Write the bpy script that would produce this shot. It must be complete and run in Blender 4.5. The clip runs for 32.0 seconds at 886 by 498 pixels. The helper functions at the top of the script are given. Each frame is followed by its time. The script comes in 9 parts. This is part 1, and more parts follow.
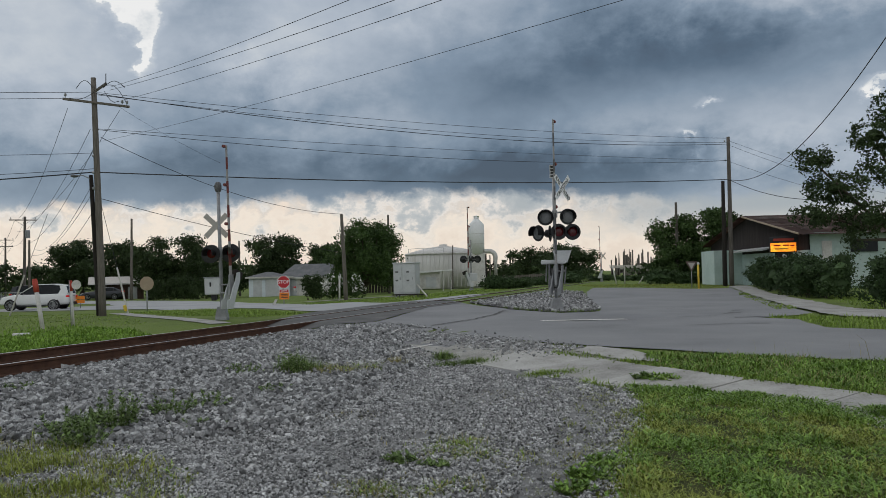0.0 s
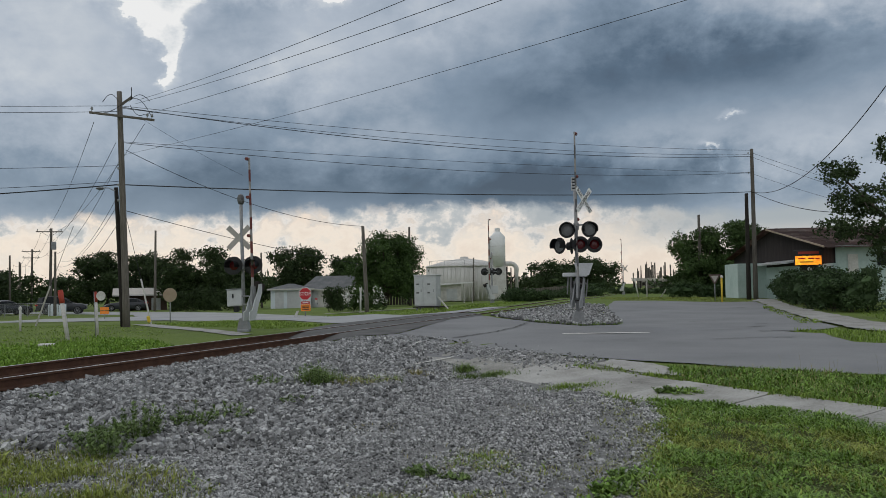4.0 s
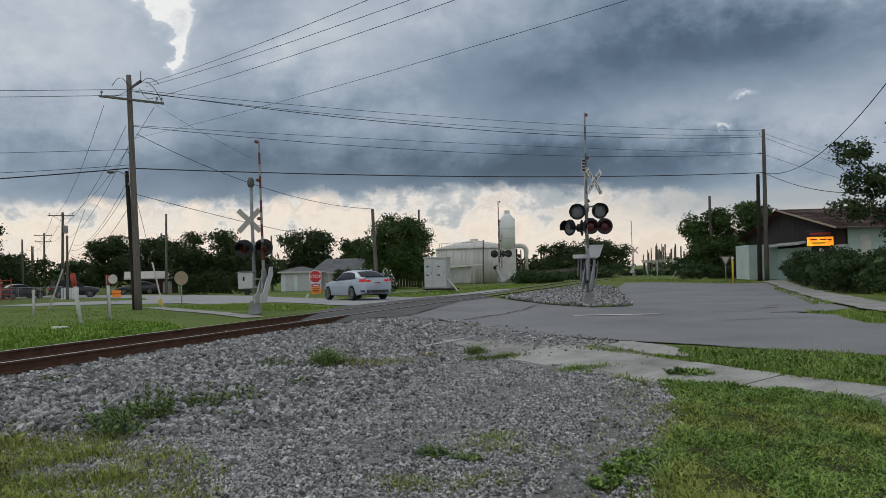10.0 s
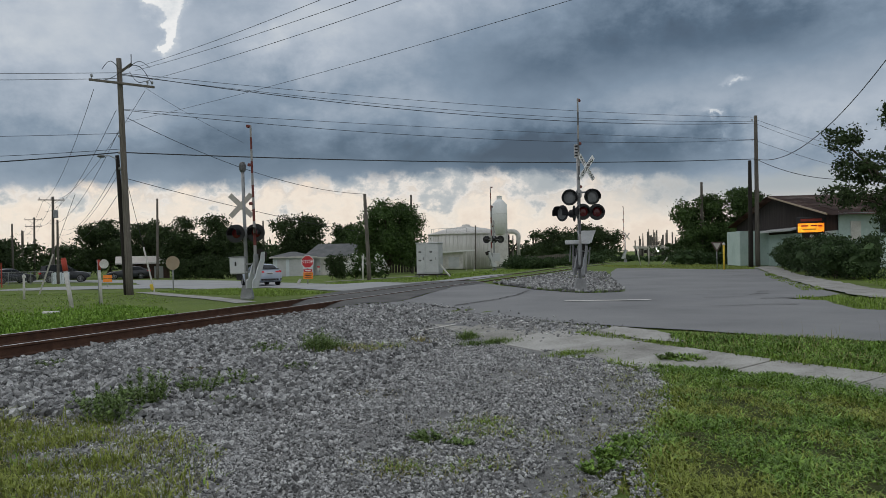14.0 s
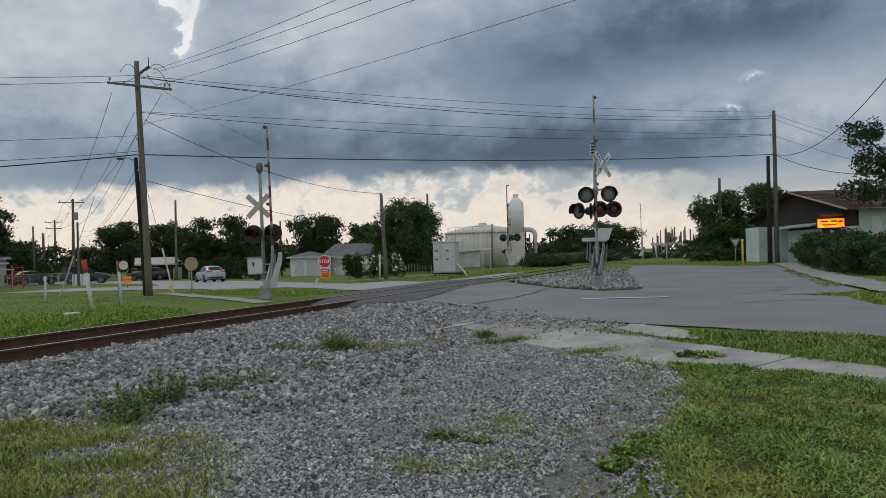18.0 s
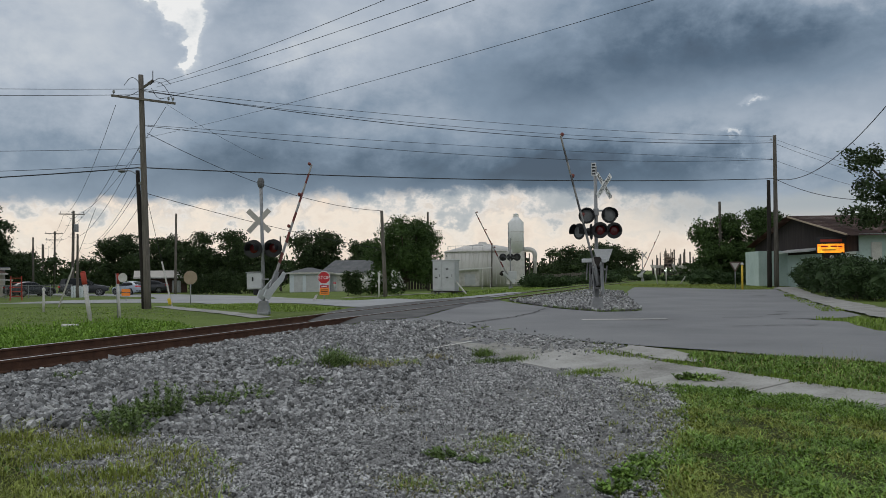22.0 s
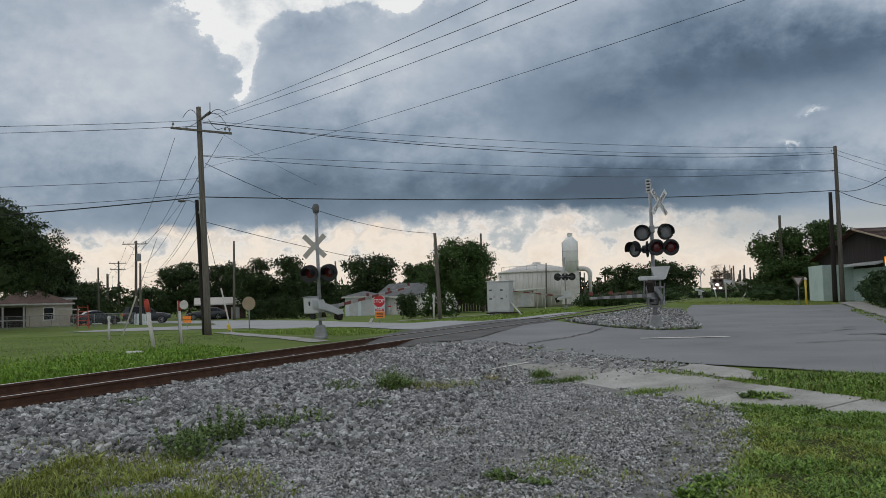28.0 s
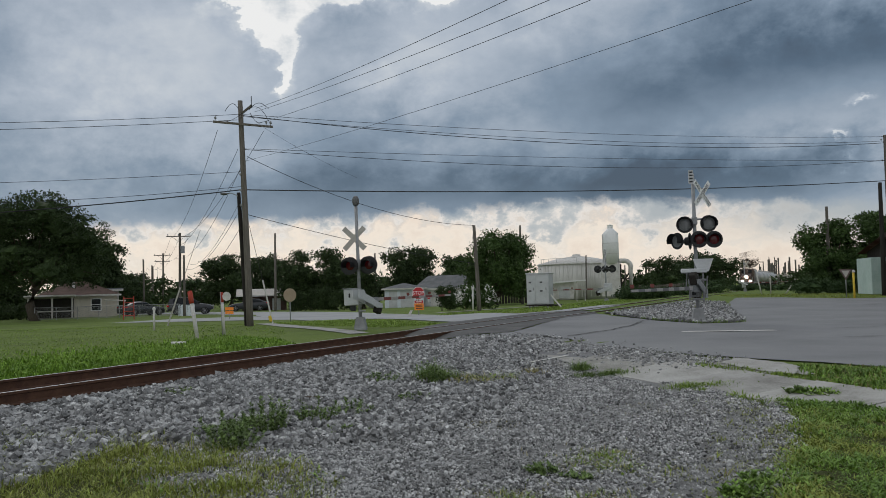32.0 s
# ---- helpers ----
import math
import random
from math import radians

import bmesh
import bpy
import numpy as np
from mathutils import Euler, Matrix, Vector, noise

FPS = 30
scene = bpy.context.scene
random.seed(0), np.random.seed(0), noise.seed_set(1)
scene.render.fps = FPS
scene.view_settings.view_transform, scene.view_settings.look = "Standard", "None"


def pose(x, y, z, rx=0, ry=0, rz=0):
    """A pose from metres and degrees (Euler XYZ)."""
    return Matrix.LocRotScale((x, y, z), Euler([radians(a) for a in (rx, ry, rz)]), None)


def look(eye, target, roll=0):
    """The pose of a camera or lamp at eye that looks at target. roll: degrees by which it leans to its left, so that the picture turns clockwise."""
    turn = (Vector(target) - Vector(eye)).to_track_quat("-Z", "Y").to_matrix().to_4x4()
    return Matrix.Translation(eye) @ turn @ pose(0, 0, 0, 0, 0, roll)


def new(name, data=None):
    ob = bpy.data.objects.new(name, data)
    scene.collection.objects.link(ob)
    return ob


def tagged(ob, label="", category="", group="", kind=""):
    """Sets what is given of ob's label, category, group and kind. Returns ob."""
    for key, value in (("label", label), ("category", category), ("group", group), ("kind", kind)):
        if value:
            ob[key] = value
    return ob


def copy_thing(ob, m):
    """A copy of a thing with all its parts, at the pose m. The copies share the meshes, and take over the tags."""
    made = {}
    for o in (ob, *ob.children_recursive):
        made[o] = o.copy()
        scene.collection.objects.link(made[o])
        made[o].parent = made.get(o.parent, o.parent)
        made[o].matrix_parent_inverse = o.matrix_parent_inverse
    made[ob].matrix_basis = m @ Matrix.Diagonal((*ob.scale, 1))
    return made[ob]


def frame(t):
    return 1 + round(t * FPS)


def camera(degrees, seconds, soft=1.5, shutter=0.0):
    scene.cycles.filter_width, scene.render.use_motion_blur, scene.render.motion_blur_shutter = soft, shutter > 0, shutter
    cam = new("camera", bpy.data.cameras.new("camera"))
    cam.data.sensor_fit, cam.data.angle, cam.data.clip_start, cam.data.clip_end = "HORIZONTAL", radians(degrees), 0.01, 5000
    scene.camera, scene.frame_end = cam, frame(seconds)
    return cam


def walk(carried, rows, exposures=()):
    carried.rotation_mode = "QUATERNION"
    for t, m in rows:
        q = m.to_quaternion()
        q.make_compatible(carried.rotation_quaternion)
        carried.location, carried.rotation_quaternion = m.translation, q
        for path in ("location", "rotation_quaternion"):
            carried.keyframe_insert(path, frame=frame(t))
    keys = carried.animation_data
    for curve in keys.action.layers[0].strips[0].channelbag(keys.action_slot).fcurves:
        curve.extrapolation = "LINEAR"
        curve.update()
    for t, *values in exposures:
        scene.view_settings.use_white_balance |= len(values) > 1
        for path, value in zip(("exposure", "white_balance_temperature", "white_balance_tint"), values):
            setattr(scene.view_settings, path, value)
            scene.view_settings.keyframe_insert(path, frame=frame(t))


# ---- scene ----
cam = camera(57.3, 32.0, soft=0.4)
walk(cam, [
    (0, pose(0.021, -0.008, 1.201, 91.73, 1.18, -0.34)),
    (0.2, pose(0.022, -0.009, 1.200, 91.88, 1.19, -0.38)),
    (0.5, pose(0.025, -0.011, 1.198, 92.00, 1.16, -0.29)),
    (1, pose(0.025, -0.007, 1.202, 92.09, 1.27, 0.06)),
    (1.5, pose(0.026, -0.007, 1.201, 92.11, 1.28, 0.50)),
    (2, pose(0.021, -0.020, 1.208, 92.48, 1.11, 0.79)),
    (2.5, pose(0.020, -0.012, 1.206, 92.73, 0.87, 1.26)),
    (4.5, pose(0.016, -0.003, 1.200, 92.48, 1.07, 1.06)),
    (5, pose(0.018, -0.000, 1.195, 92.13, 1.14, 0.94)),
    (5.5, pose(0.020, -0.001, 1.197, 91.71, 1.26, 0.76)),
    (6, pose(0.017, 0.004, 1.197, 91.36, 1.40, 0.80)),
    (6.5, pose(0.019, 0.000, 1.196, 91.07, 1.53, 0.60)),
    (7, pose(0.020, -0.006, 1.199, 90.98, 1.66, 0.36)),
    (7.1, pose(0.019, -0.006, 1.199, 91.00, 1.62, 0.26)),
    (7.5, pose(0.018, -0.003, 1.199, 91.18, 1.75, 0.40)),
    (8, pose(0.016, 0.001, 1.194, 91.31, 1.61, 0.36)),
    (8.5, pose(0.010, -0.013, 1.195, 91.46, 1.38, 0.35)),
    (9, pose(0.008, 0.009, 1.195, 91.67, 1.29, 1.20)),
    (9.5, pose(0.006, 0.007, 1.192, 91.49, 1.18, 1.69)),
    (10, pose(0.006, 0.001, 1.196, 91.40, 1.18, 1.82)),
    (10.5, pose(0.012, 0.004, 1.191, 91.25, 1.23, 1.62)),
    (11, pose(0.010, 0.009, 1.190, 91.20, 1.33, 1.40)),
    (11.5, pose(0.003, 0.002, 1.190, 91.12, 1.35, 1.20)),
    (12, pose(0.000, 0.003, 1.189, 90.90, 1.34, 1.19)),
    (12.5, pose(-0.000, 0.009, 1.189, 90.71, 1.28, 1.25)),
    (13, pose(-0.001, -0.003, 1.193, 90.61, 1.21, 1.20)),
    (13.5, pose(0.002, 0.005, 1.190, 90.47, 1.18, 1.24)),
    (14, pose(-0.003, 0.005, 1.196, 90.36, 1.06, 1.26)),
    (14.5, pose(-0.003, 0.014, 1.196, 90.46, 1.14, 1.45)),
    (16.5, pose(0.002, -0.002, 1.196, 90.36, 1.54, 2.05)),
    (17, pose(0.002, -0.012, 1.196, 90.31, 1.55, 2.13)),
    (17.5, pose(0.000, 0.003, 1.194, 90.29, 1.52, 2.26)),
    (18, pose(-0.000, -0.005, 1.195, 90.30, 1.53, 2.44)),
    (18.5, pose(0.000, -0.007, 1.193, 90.50, 1.27, 2.46)),
    (19, pose(-0.002, -0.003, 1.192, 90.77, 1.01, 2.45)),
    (19.5, pose(-0.001, -0.008, 1.193, 91.04, 0.85, 2.45)),
    (20, pose(-0.004, 0.000, 1.187, 91.20, 0.72, 2.52)),
    (20.5, pose(-0.005, -0.006, 1.186, 91.34, 0.58, 2.46)),
    (21, pose(-0.007, -0.006, 1.187, 91.35, 0.52, 2.45)),
    (21.5, pose(-0.004, 0.006, 1.185, 91.44, 0.51, 2.43)),
    (22, pose(-0.008, 0.003, 1.187, 91.60, 0.51, 2.40)),
    (22.5, pose(-0.005, 0.001, 1.189, 91.84, 0.50, 2.62)),
    (23, pose(-0.001, -0.002, 1.187, 91.88, 0.48, 2.91)),
    (23.5, pose(0.001, -0.002, 1.189, 91.95, 0.49, 2.92)),
    (24, pose(0.001, -0.009, 1.188, 91.88, 0.53, 2.89)),
    (24.5, pose(0.004, 0.001, 1.184, 92.01, 0.58, 2.89)),
    (26.5, pose(0.002, 0.014, 1.173, 93.21, 0.97, 2.65)),
    (27, pose(-0.008, 0.007, 1.179, 93.17, 1.16, 3.37)),
    (27.5, pose(-0.014, 0.017, 1.179, 93.26, 1.27, 5.21)),
    (28, pose(-0.024, -0.003, 1.178, 93.21, 1.64, 6.22)),
    (28.5, pose(-0.030, -0.004, 1.170, 92.98, 1.81, 7.12)),
    (29, pose(-0.026, 0.008, 1.166, 92.69, 1.81, 7.68)),
    (29.5, pose(-0.018, -0.010, 1.165, 92.47, 1.69, 8.09)),
    (30, pose(-0.030, 0.014, 1.175, 92.54, 1.56, 8.38)),
    (30.5, pose(-0.031, 0.003, 1.183, 92.64, 1.60, 8.64)),
    (30.7, pose(-0.034, 0.005, 1.183, 92.88, 2.06, 8.89)),
    (31, pose(-0.041, 0.011, 1.181, 92.66, 1.65, 9.17)),
    (31.5, pose(-0.047, 0.016, 1.180, 92.67, 1.64, 9.27)),
    (32, pose(-0.038, 0.015, 1.185, 92.72, 1.52, 8.97)),
], exposures=[(0.0, 0.0), (32.0, 0.0)])

# ---------------------------------------------------------------- sky and sun
SUN_EL, SUN_AZ = 42.0, -38.0     # degrees; azimuth from +y towards +x


class Nodes:
    """Short hand for node expressions."""

    def __init__(self, tree):
        self.tree = tree
        self.n = tree.nodes
        self.l = tree.links

    def put(self, socket, value):
        if isinstance(value, bpy.types.NodeSocket):
            self.l.new(value, socket)
        elif value is not None:
            socket.default_value = value

    def add(self, kind):
        return self.n.new(kind)

    def m(self, op, a, b=None, c=None, clamp=False):
        node = self.add("ShaderNodeMath")
        node.operation, node.use_clamp = op, clamp
        for k, v in enumerate((a, b, c)):
            if v is not None:
                self.put(node.inputs[k], v)
        return node.outputs[0]

    def noise(self, vec, scale, detail=4.0, rough=0.55, dist=0.0):
        node = self.add("ShaderNodeTexNoise")
        self.put(node.inputs["Vector"], vec)
        for key, v in (("Scale", scale), ("Detail", detail), ("Roughness", rough), ("Distortion", dist)):
            node.inputs[key].default_value = v
        return node.outputs["Fac"]

    def ramp(self, fac, stops, mode="LINEAR"):
        node = self.add("ShaderNodeValToRGB")
        node.color_ramp.interpolation = mode
        els = node.color_ramp.elements
        while len(els) < len(stops):
            els.new(0.5)
        for e, (p, col) in zip(els, stops):
            e.position, e.color = p, (*(col if len(col) == 3 else col[:3]), 1)
        self.put(node.inputs[0], fac)
        return node.outputs[0]

    def mix(self, fac, a, b, mode="MIX"):
        node = self.add("ShaderNodeMix")
        node.data_type, node.blend_type = "RGBA", mode
        self.put(node.inputs[0], fac)
        for k, v in ((6, a), (7, b)):
            self.put(node.inputs[k], (*v, 1) if isinstance(v, tuple) and len(v) == 3 else v)
        return node.outputs[2]

    def step(self, v, lo, hi):
        node = self.add("ShaderNodeMapRange")
        node.interpolation_type = "SMOOTHSTEP"
        self.put(node.inputs[0], v)
        self.put(node.inputs[1], lo)
        self.put(node.inputs[2], hi)
        return node.outputs[0]

    def blob(self, u, v, cu, cv, ru, rv):
        du = self.m("DIVIDE", self.m("SUBTRACT", u, cu), ru)
        dv = self.m("DIVIDE", self.m("SUBTRACT", v, cv), rv)
        q = self.m("ADD", self.m("MULTIPLY", du, du), self.m("MULTIPLY", dv, dv))
        return self.m("EXPONENT", self.m("MULTIPLY", q, -1.0))

    def total(self, terms):
        out = None
        for amp, s in terms:
            x = self.m("MULTIPLY", s, amp)
            out = x if out is None else self.m("ADD", out, x)
        return out


def build_sky():
    world = bpy.data.worlds.new("storm_sky")
    scene.world = world
    world.use_nodes = True
    k = Nodes(world.node_tree)
    k.n.clear()
    co = k.add("ShaderNodeTexCoord").outputs["Generated"]
    sep = k.add("ShaderNodeSeparateXYZ")
    k.put(sep.inputs[0], co)
    x, y, z = sep.outputs
    deg = 57.2958
    az = k.m("MULTIPLY", k.m("ARCTAN2", x, y), deg)
    el = k.m("MULTIPLY", k.m("ARCSINE", z), deg)
    # several sizes of cloud texture; the large ones are flattened
    def cloud_noise(scale, detail, rough, flat, shift, dist=0.0):
        mp = k.add("ShaderNodeMapping")
        k.put(mp.inputs["Vector"], co)
        mp.inputs["Location"].default_value = (shift, shift * 0.7, shift * 1.3)
        mp.inputs["Scale"].default_value = (1.0, 1.0, flat)
        return k.m("SUBTRACT", k.noise(mp.outputs[0], scale, detail, rough, dist), 0.5)

    wide = cloud_noise(4.0, 6, 0.55, 2.2, 3.1)
    swirl = cloud_noise(7.0, 8, 0.60, 1.7, 7.7, 0.3)
    fine = cloud_noise(22.0, 8, 0.62, 1.3, 1.9)
    puff = k.m("SUBTRACT", k.m("ABSOLUTE", cloud_noise(9.0, 6, 0.55, 1.3, 5.3)), 0.09)
    u = k.m("ADD", az, k.total([(7.0, swirl), (5.0, fine)]))
    v = k.m("ADD", el, k.total([(3.4, swirl), (2.8, fine)]))
    ur = k.m("ADD", az, k.total([(1.6, swirl), (4.2, fine), (5.0, puff)]))
    vr = k.m("ADD", el, k.total([(1.2, swirl), (3.6, fine), (4.0, puff)]))
    # brightness of the cloud deck: 0 dark storm base, 1 lit white
    soft = k.total([
        (1.0, k.m("ADD", 0.50, k.m("MULTIPLY", swirl, 0.40))),
        (0.40, wide), (0.24, fine), (0.36, puff),
        (-0.30, k.blob(u, v, -9.0, 6.8, 22.0, 2.3)),
        (-0.26, k.blob(u, v, 9.0, 7.0, 11.0, 2.0)),
        (-0.40, k.blob(u, v, 15.5, 14.2, 10.0, 2.6)),
        (-0.16, k.blob(u, v, 26.0, 15.5, 9.0, 2.2)),
        (-0.22, k.blob(u, v, 5.5, 12.5, 5.5, 2.6)),
        (-0.10, k.blob(u, v, 8.0, 17.8, 9.0, 2.4)),
        (-0.10, k.blob(u, v, -12.0, 11.0, 9.0, 2.5)),
        (0.22, k.blob(u, v, -27.5, 14.0, 8.0, 5.5)),
        (0.16, k.blob(u, v, -9.0, 15.8, 5.0, 3.2)),
        (0.12, k.blob(u, v, 2.0, 19.0, 5.0, 2.0)),
        (0.20, k.blob(u, v, 24.5, 8.6, 7.0, 2.4)),
        (0.12, k.blob(u, v, 29.0, 19.5, 8.0, 2.5)),
    ])
    # openings with hard, billowing edges where white cloud tops are lit
    hole = k.total([
        (1.0, k.blob(ur, vr, -20.8, 20.6, 5.0, 2.1)),
        (0.9, k.blob(ur, vr, -20.6, 17.6, 1.9, 2.0)),
        (0.8, k.blob(ur, vr, -19.5, 15.1, 0.75, 1.6)),
        (0.9, k.blob(ur, vr, -13.0, 21.2, 5.5, 1.7)),
        (0.8, k.blob(ur, vr, -6.5, 21.6, 4.0, 1.4)),
        (0.72, k.blob(ur, vr, 17.1, 8.8, 0.42, 0.80)),
        (0.50, k.blob(ur, vr, 17.7, 7.4, 0.5, 0.9)),
        (0.6, k.blob(ur, vr, 18.7, 10.9, 0.8, 0.35)),
        (0.8, k.blob(ur, vr, 29.0, 11.0, 1.4, 0.6)),
    ])
    lit = k.m("MULTIPLY", k.step(hole, 0.40, 0.62), k.m("ADD", 0.42, k.m("MULTIPLY", fine, 0.9)))
    rim = k.m("MULTIPLY", k.m("MULTIPLY", k.step(hole, 0.12, 0.42), k.m("SUBTRACT", 1.0, k.step(hole, 0.42, 0.5))), 0.10)
    lum = k.m("ADD", soft, k.m("ADD", lit, rim))
    # bright gap over the horizon, its upper edge the ragged base of the storm cloud
    edge = k.total([(1.0, el), (1.5, swirl), (2.0, fine), (0.035, k.m("ABSOLUTE", az))])
    gap = k.m("SUBTRACT", 1.0, k.step(edge, 5.1, 6.0))
    edge2 = k.total([(1.0, el), (5.0, fine), (7.0, puff)])
    tower = k.m("MULTIPLY", k.m("SUBTRACT", 1.0, k.step(edge2, 3.4, 3.9)), 1.0)
    deck = k.ramp(lum, [(0.0, (0.062, 0.090, 0.130)), (0.14, (0.092, 0.138, 0.196)), (0.38, (0.212, 0.278, 0.360)),
                        (0.62, (0.42, 0.476, 0.550)), (0.85, (0.66, 0.69, 0.71)), (1.0, (0.86, 0.86, 0.85))])
    warm = k.ramp(k.total([(0.15, el), (2.6, puff), (1.9, fine), (0.8, swirl)]),
                  [(0.0, (0.72, 0.58, 0.48)), (0.28, (0.86, 0.74, 0.63)), (0.46, (0.70, 0.64, 0.58)), (0.58, (0.80, 0.75, 0.70)), (0.75, (0.50, 0.52, 0.53)), (1.0, (0.40, 0.44, 0.47))])
    bright = k.mix(k.m("MULTIPLY", tower, 0.55), warm, (0.88, 0.80, 0.70))
    veil = k.mix(k.step(az, 8.0, 22.0), k.mix(0.6, bright, (0.42, 0.44, 0.45)), (0.38, 0.42, 0.45))
    low = k.mix(k.m("MULTIPLY", k.step(el, 1.6, 4.2), k.step(k.m("ADD", az, k.m("MULTIPLY", puff, 30.0)), 2.0, 15.0)), bright, veil)
    front = k.m("MULTIPLY", gap, k.step(y, -0.2, 0.5))
    clouds = k.mix(front, deck, low)
    # overhead and behind the viewer the deck is thinner and lets more light through
    thin = k.ramp(k.m("ADD", swirl, 0.5), [(0.3, (0.30, 0.35, 0.40)), (0.7, (0.56, 0.60, 0.63))])
    clouds = k.mix(k.step(el, 24.0, 50.0), clouds, thin)
    rear = k.ramp(k.m("ADD", swirl, 0.5), [(0.3, (0.52, 0.56, 0.60)), (0.7, (0.86, 0.88, 0.90))])
    clouds = k.mix(k.m("SUBTRACT", 1.0, k.step(y, -0.45, 0.25)), clouds, rear)
    sky = k.add("ShaderNodeTexSky")
    sky.sky_type, sky.sun_disc = "NISHITA", False
    sky.sun_elevation, sky.sun_rotation = radians(SUN_EL), radians(SUN_AZ)
    clear = k.mix(1.0, sky.outputs[0], (0.08, 0.08, 0.08), "MULTIPLY")
    full = k.mix(0.94, clear, clouds)
    bg = k.add("ShaderNodeBackground")
    k.put(bg.inputs[0], full)
    bg.inputs[1].default_value = 1.0
    out = k.add("ShaderNodeOutputWorld")
    k.l.new(bg.outputs[0], out.inputs[0])


build_sky()
sun = new("sun", bpy.data.lights.new("sun", "SUN"))
sun.data.energy, sun.data.angle, sun.data.color = 0.6, radians(25), (1.0, 0.95, 0.88)
_d = Vector((math.sin(radians(SUN_AZ)) * math.cos(radians(SUN_EL)), math.cos(radians(SUN_AZ)) * math.cos(radians(SUN_EL)), math.sin(radians(SUN_EL))))
sun.matrix_basis = look(_d * 60, (0, 0, 0))

# ---------------------------------------------------------------- materials
def material(name, stops, scale=4.0, rough=0.8, metal=0.0, bump=0.2, bscale=None, fine=None, dist=0.01, vary=0.0, island=False, glow=0.0, spec=0.5, stretch=None):
    """A surface whose colour wanders over stops at two scales, with relief. vary: shift of brightness from piece to piece."""
    mat = bpy.data.materials.new(name)
    mat.use_nodes = True
    k = Nodes(mat.node_tree)
    k.n.clear()
    co = k.add("ShaderNodeTexCoord").outputs["Object"]
    if stretch:
        mp = k.add("ShaderNodeMapping")
        k.put(mp.inputs["Vector"], co)
        mp.inputs["Scale"].default_value = stretch
        co = mp.outputs[0]
    a = k.noise(co, scale, 5, 0.6)
    b = k.noise(co, fine or scale * 9.0, 4, 0.65)
    f = k.m("ADD", k.m("MULTIPLY", a, 0.62), k.m("MULTIPLY", b, 0.38))
    n = len(stops)
    col = k.ramp(f, [(0.30 + 0.40 * i / max(1, n - 1), c) for i, c in enumerate(stops)])
    if vary:
        if island:
            r = k.add("ShaderNodeNewGeometry").outputs["Random Per Island"]
        else:
            r = k.add("ShaderNodeObjectInfo").outputs["Random"]
        hs = k.add("ShaderNodeHueSaturation")
        k.put(hs.inputs["Value"], k.m("ADD", 1.0 - vary, k.m("MULTIPLY", r, 2 * vary)))
        hs.inputs["Saturation"].default_value = 1.0
        k.put(hs.inputs["Color"], col)
        col = hs.outputs[0]
    bs = k.add("ShaderNodeBsdfPrincipled")
    k.put(bs.inputs["Base Color"], col)
    bs.inputs["Metallic"].default_value = metal
    bs.inputs["Specular IOR Level"].default_value = spec
    k.put(bs.inputs["Roughness"], k.m("ADD", rough - 0.08, k.m("MULTIPLY", b, 0.16), clamp=True))
    if glow:
        k.put(bs.inputs["Emission Color"], col)
        bs.inputs["Emission Strength"].default_value = glow
    if bump:
        bp = k.add("ShaderNodeBump")
        bp.inputs["Strength"].default_value = bump
        bp.inputs["Distance"].default_value = dist
        k.put(bp.inputs["Height"], k.noise(co, bscale or scale * 14.0, 4, 0.6))
        k.put(bs.inputs["Normal"], bp.outputs[0])
    out = k.add("ShaderNodeOutputMaterial")
    k.l.new(bs.outputs[0], out.inputs[0])
    return mat


def foliage(name, dark, light):
    mat = material(name, [dark, light], 0.6, 0.75, bump=0, vary=0.35, island=True, spec=0.25)
    return mat


